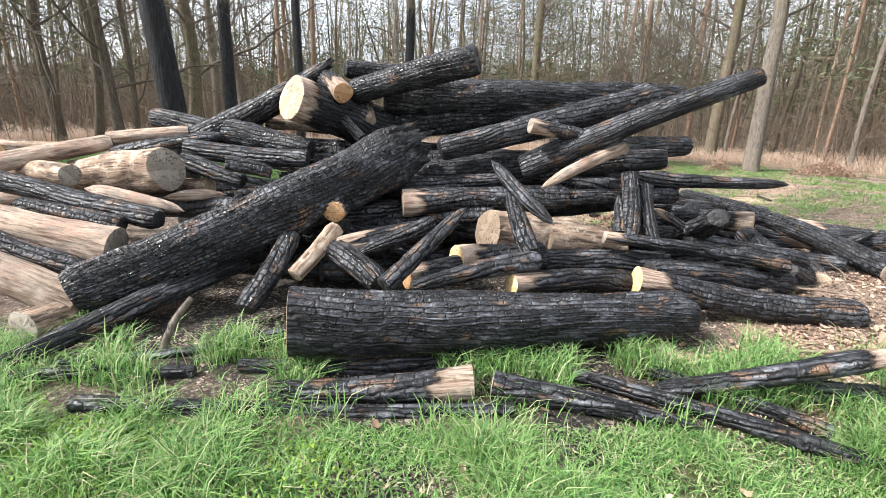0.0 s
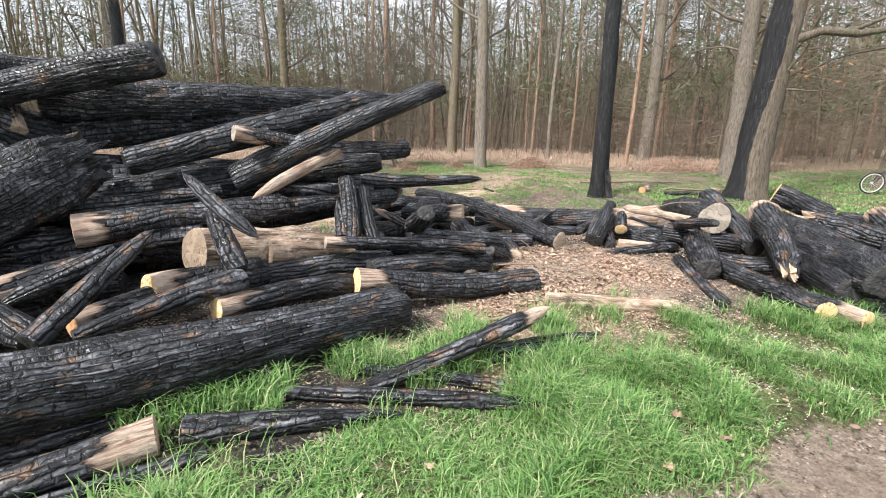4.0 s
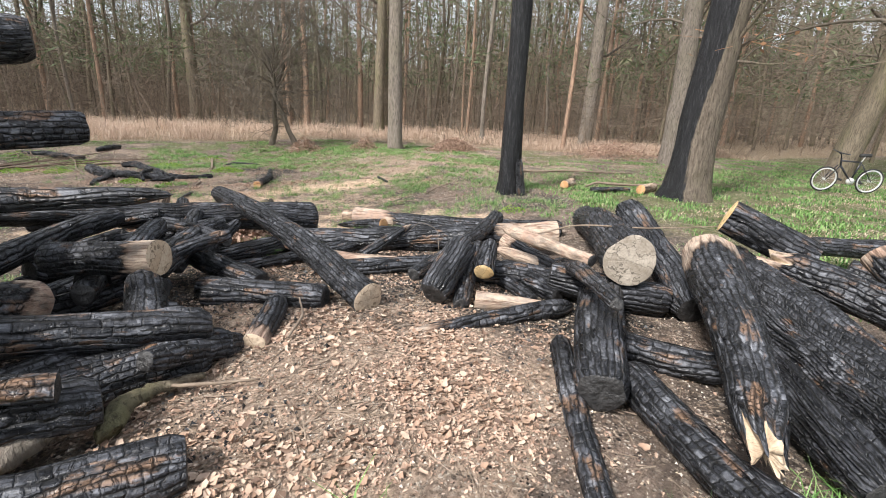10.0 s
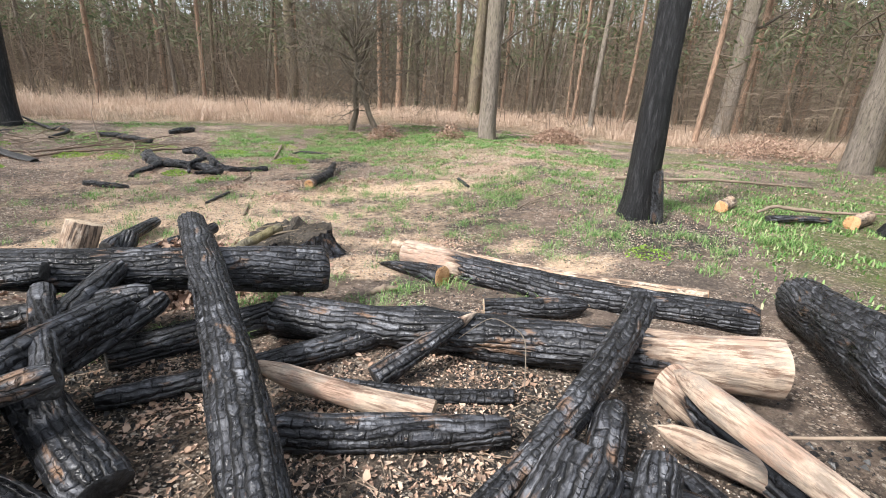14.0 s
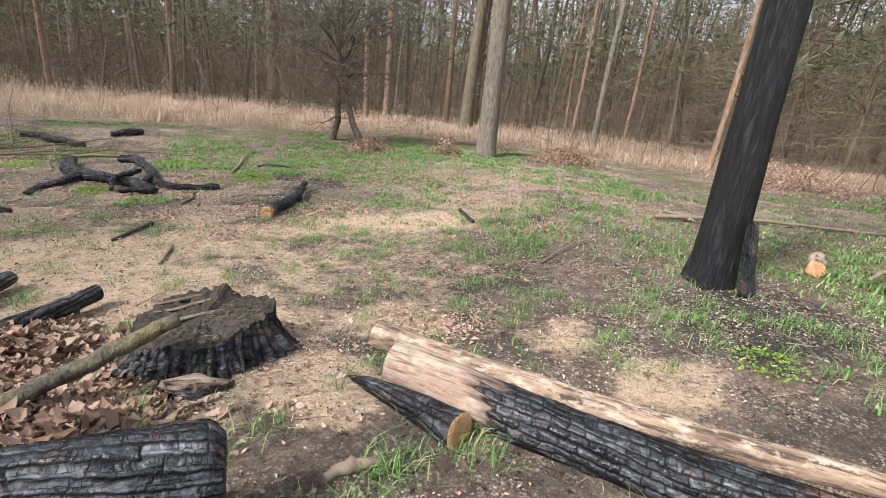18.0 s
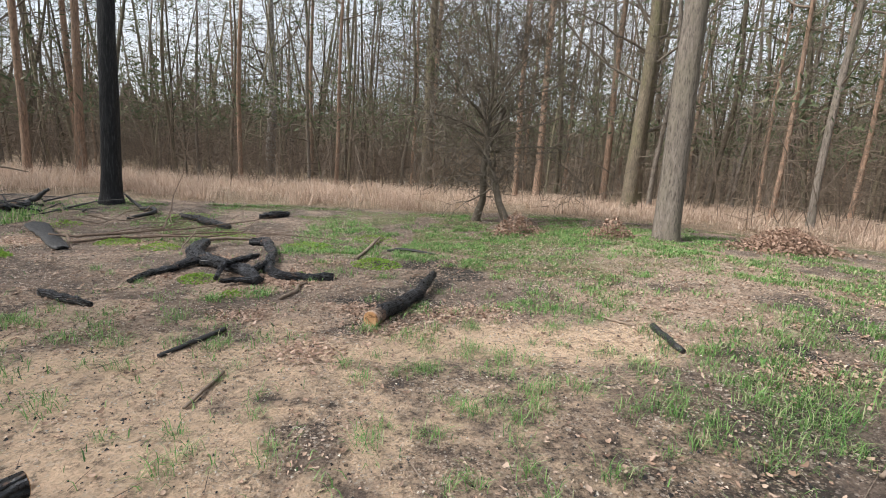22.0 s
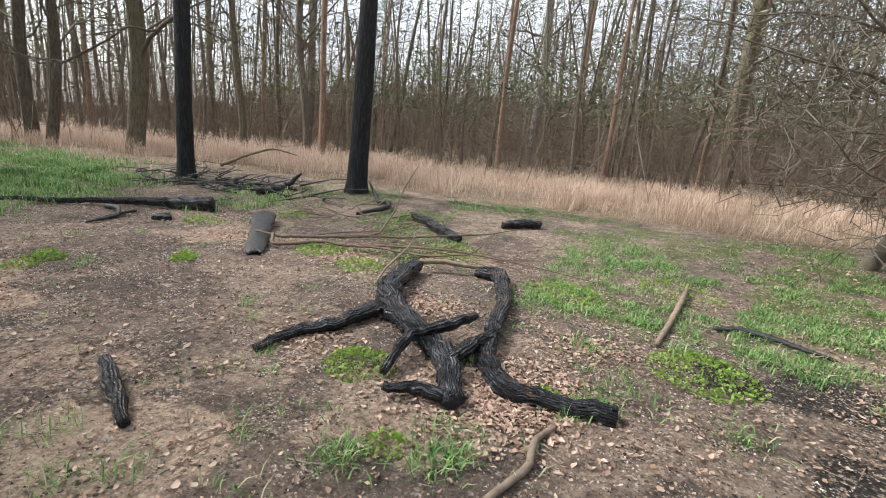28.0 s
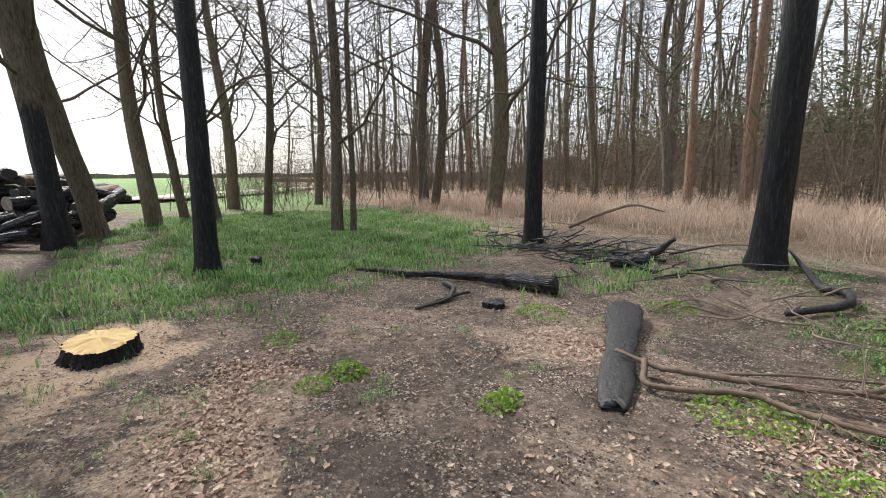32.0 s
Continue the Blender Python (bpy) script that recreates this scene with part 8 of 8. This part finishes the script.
def ring_mesh(name, radius, r, mat, n=40, sides=8):
    a, b = np.meshgrid(np.arange(n) / n * 2 * np.pi, np.arange(sides) / sides * 2 * np.pi, indexing="ij")
    v = np.stack([(radius + r * np.cos(b)) * np.cos(a), r * np.sin(b), (radius + r * np.cos(b)) * np.sin(a)], -1)
    i, j = np.meshgrid(np.arange(n), np.arange(sides), indexing="ij")
    q = np.stack([i * sides + j, i * sides + (j + 1) % sides, ((i + 1) % n) * sides + (j + 1) % sides, ((i + 1) % n) * sides + j], -1).reshape(-1, 4)
    return mesh_of(name, v, q, None, mat)


M_TYRE = plain_material("tyre_rubber", (0.02, 0.02, 0.02), (0.05, 0.05, 0.05), 40)
M_FRAME = plain_material("dark_frame_paint", (0.012, 0.014, 0.02), (0.02, 0.022, 0.03), 5, 0.35, 0.5, 0.05)
M_SILVER = plain_material("dull_aluminium", (0.55, 0.55, 0.55), (0.68, 0.68, 0.67), 20, 0.35, 0.6, 0.05)


def build_bicycle():
    bike = new("bicycle")
    tagged(bike, "dark mountain bicycle with silver rims leaning at the oak", "bicycle")
    for x in (0.0, 1.06):
        wheel = part("wheel", ring_mesh("wheel", 0.30, 0.018, M_TYRE), bike)
        wheel.location = (x, 0, 0.325)
        part("rim", ring_mesh("rim", 0.268, 0.017, M_SILVER), wheel, "pale silver rim")
        spokes = Geo()
        for k in range(18):
            a = k / 18 * 6.283
            spokes.tube([(0.02 * math.cos(a), 0.02 * (-1) ** k, 0.02 * math.sin(a)), (0.265 * math.cos(a + 0.1), 0, 0.265 * math.sin(a + 0.1))], [0.0025, 0.0025], 3)
        part("spokes", spokes.mesh("spokes", M_SILVER, char=False), wheel)
        part("hub", tube_mesh("hub", [(0, -0.05, 0), (0, 0.05, 0)], 0.025, M_SILVER), wheel)
    head, seat, crank = (0.24, 0, 0.80), (0.70, 0, 0.78), (0.62, 0, 0.30)
    low = (0.26, 0, 0.68)
    for name, a, b, r in (("top_tube", head, seat, 0.02), ("down_tube", low, crank, 0.024), ("seat_tube", crank, seat, 0.019), ("chain_stay", crank, (1.06, 0.05, 0.325), 0.012), ("seat_stay", seat, (1.06, -0.05, 0.325), 0.011),
                          ("head_tube", low, (0.22, 0, 0.86), 0.022)):
        part(name, tube_mesh(name, [a, b], r, M_FRAME), bike)
    for s in (-0.05, 0.05):
        part("fork_leg", tube_mesh("fork_leg", [(0.23, s, 0.68), (0.0, s, 0.325)], 0.014, M_FRAME), bike)
    part("seat_post", tube_mesh("seat_post", [seat, (0.74, 0, 0.93)], 0.014, M_SILVER), bike, "silver seat post")
    part("saddle", tube_mesh("saddle", [(0.62, 0, 0.945), (0.72, 0, 0.955), (0.86, 0, 0.96)], 0.045, M_TYRE), bike, "black saddle")
    part("stem", tube_mesh("stem", [(0.22, 0, 0.86), (0.18, 0, 0.96), (0.12, 0, 1.0)], 0.015, M_FRAME), bike)
    part("handlebar", tube_mesh("handlebar", [(0.17, -0.30, 1.01), (0.13, -0.1, 1.0), (0.13, 0.1, 1.0), (0.17, 0.30, 1.01)], 0.014, M_FRAME), bike)
    part("crank_set", tube_mesh("crank_set", [(0.62, -0.02, 0.30), (0.62, 0.03, 0.30)], 0.085, M_SILVER, 20), bike, "silver chainring")
    for s, dx in ((-0.08, 0.16), (0.08, -0.16)):
        part("pedal", tube_mesh("pedal", [(0.62 + dx, s, 0.30), (0.62 + dx, s * 2.2, 0.30)], 0.028, M_TYRE), bike)
    bike.matrix_world = pose(17.75, 6.25, float(ground_z(17.8, 6.1)), 8, 0, math.degrees(math.atan2(-0.62, 0.78)))


build_bicycle()

# two pale offcuts on the charcoal
slab("wood_offcut", "pale grey split offcut lying on charcoal", (5.50, 1.33, 0.06), (5.73, 1.22, 0.07), 0.10, 0.04, 0.05)
slab("wood_offcut", "pale grey split offcut lying on charcoal", (5.73, 1.27, 0.07), (5.95, 1.13, 0.06), 0.085, 0.035, 0.05)

# a plain wooden bench far along the path
M_PLANK = plain_material("weathered_plank", (0.22, 0.19, 0.16), (0.34, 0.30, 0.25), 12)
bench = new("bench")
for k in range(3):
    part("seat_plank", tube_mesh("seat_plank", [(-0.9, -0.16 + 0.16 * k, 0.45), (0.9, -0.16 + 0.16 * k, 0.45)], 0.06, M_PLANK, 4), bench)
for k in range(2):
    part("back_plank", tube_mesh("back_plank", [(-0.9, 0.3, 0.65 + 0.18 * k), (0.9, 0.3, 0.65 + 0.18 * k)], 0.06, M_PLANK, 4), bench)
for x in (-0.7, 0.7):
    part("leg", tube_mesh("leg", [(x, -0.15, 0), (x, -0.15, 0.42)], 0.05, M_PLANK, 4), bench)
    part("leg", tube_mesh("leg", [(x, 0.3, 0), (x, 0.3, 0.9)], 0.05, M_PLANK, 4), bench)
bench.matrix_world = pose(62.5, -8.0, 0.1, 0, 0, -80)
tagged(bench, "weathered wooden bench far along the path", "bench")
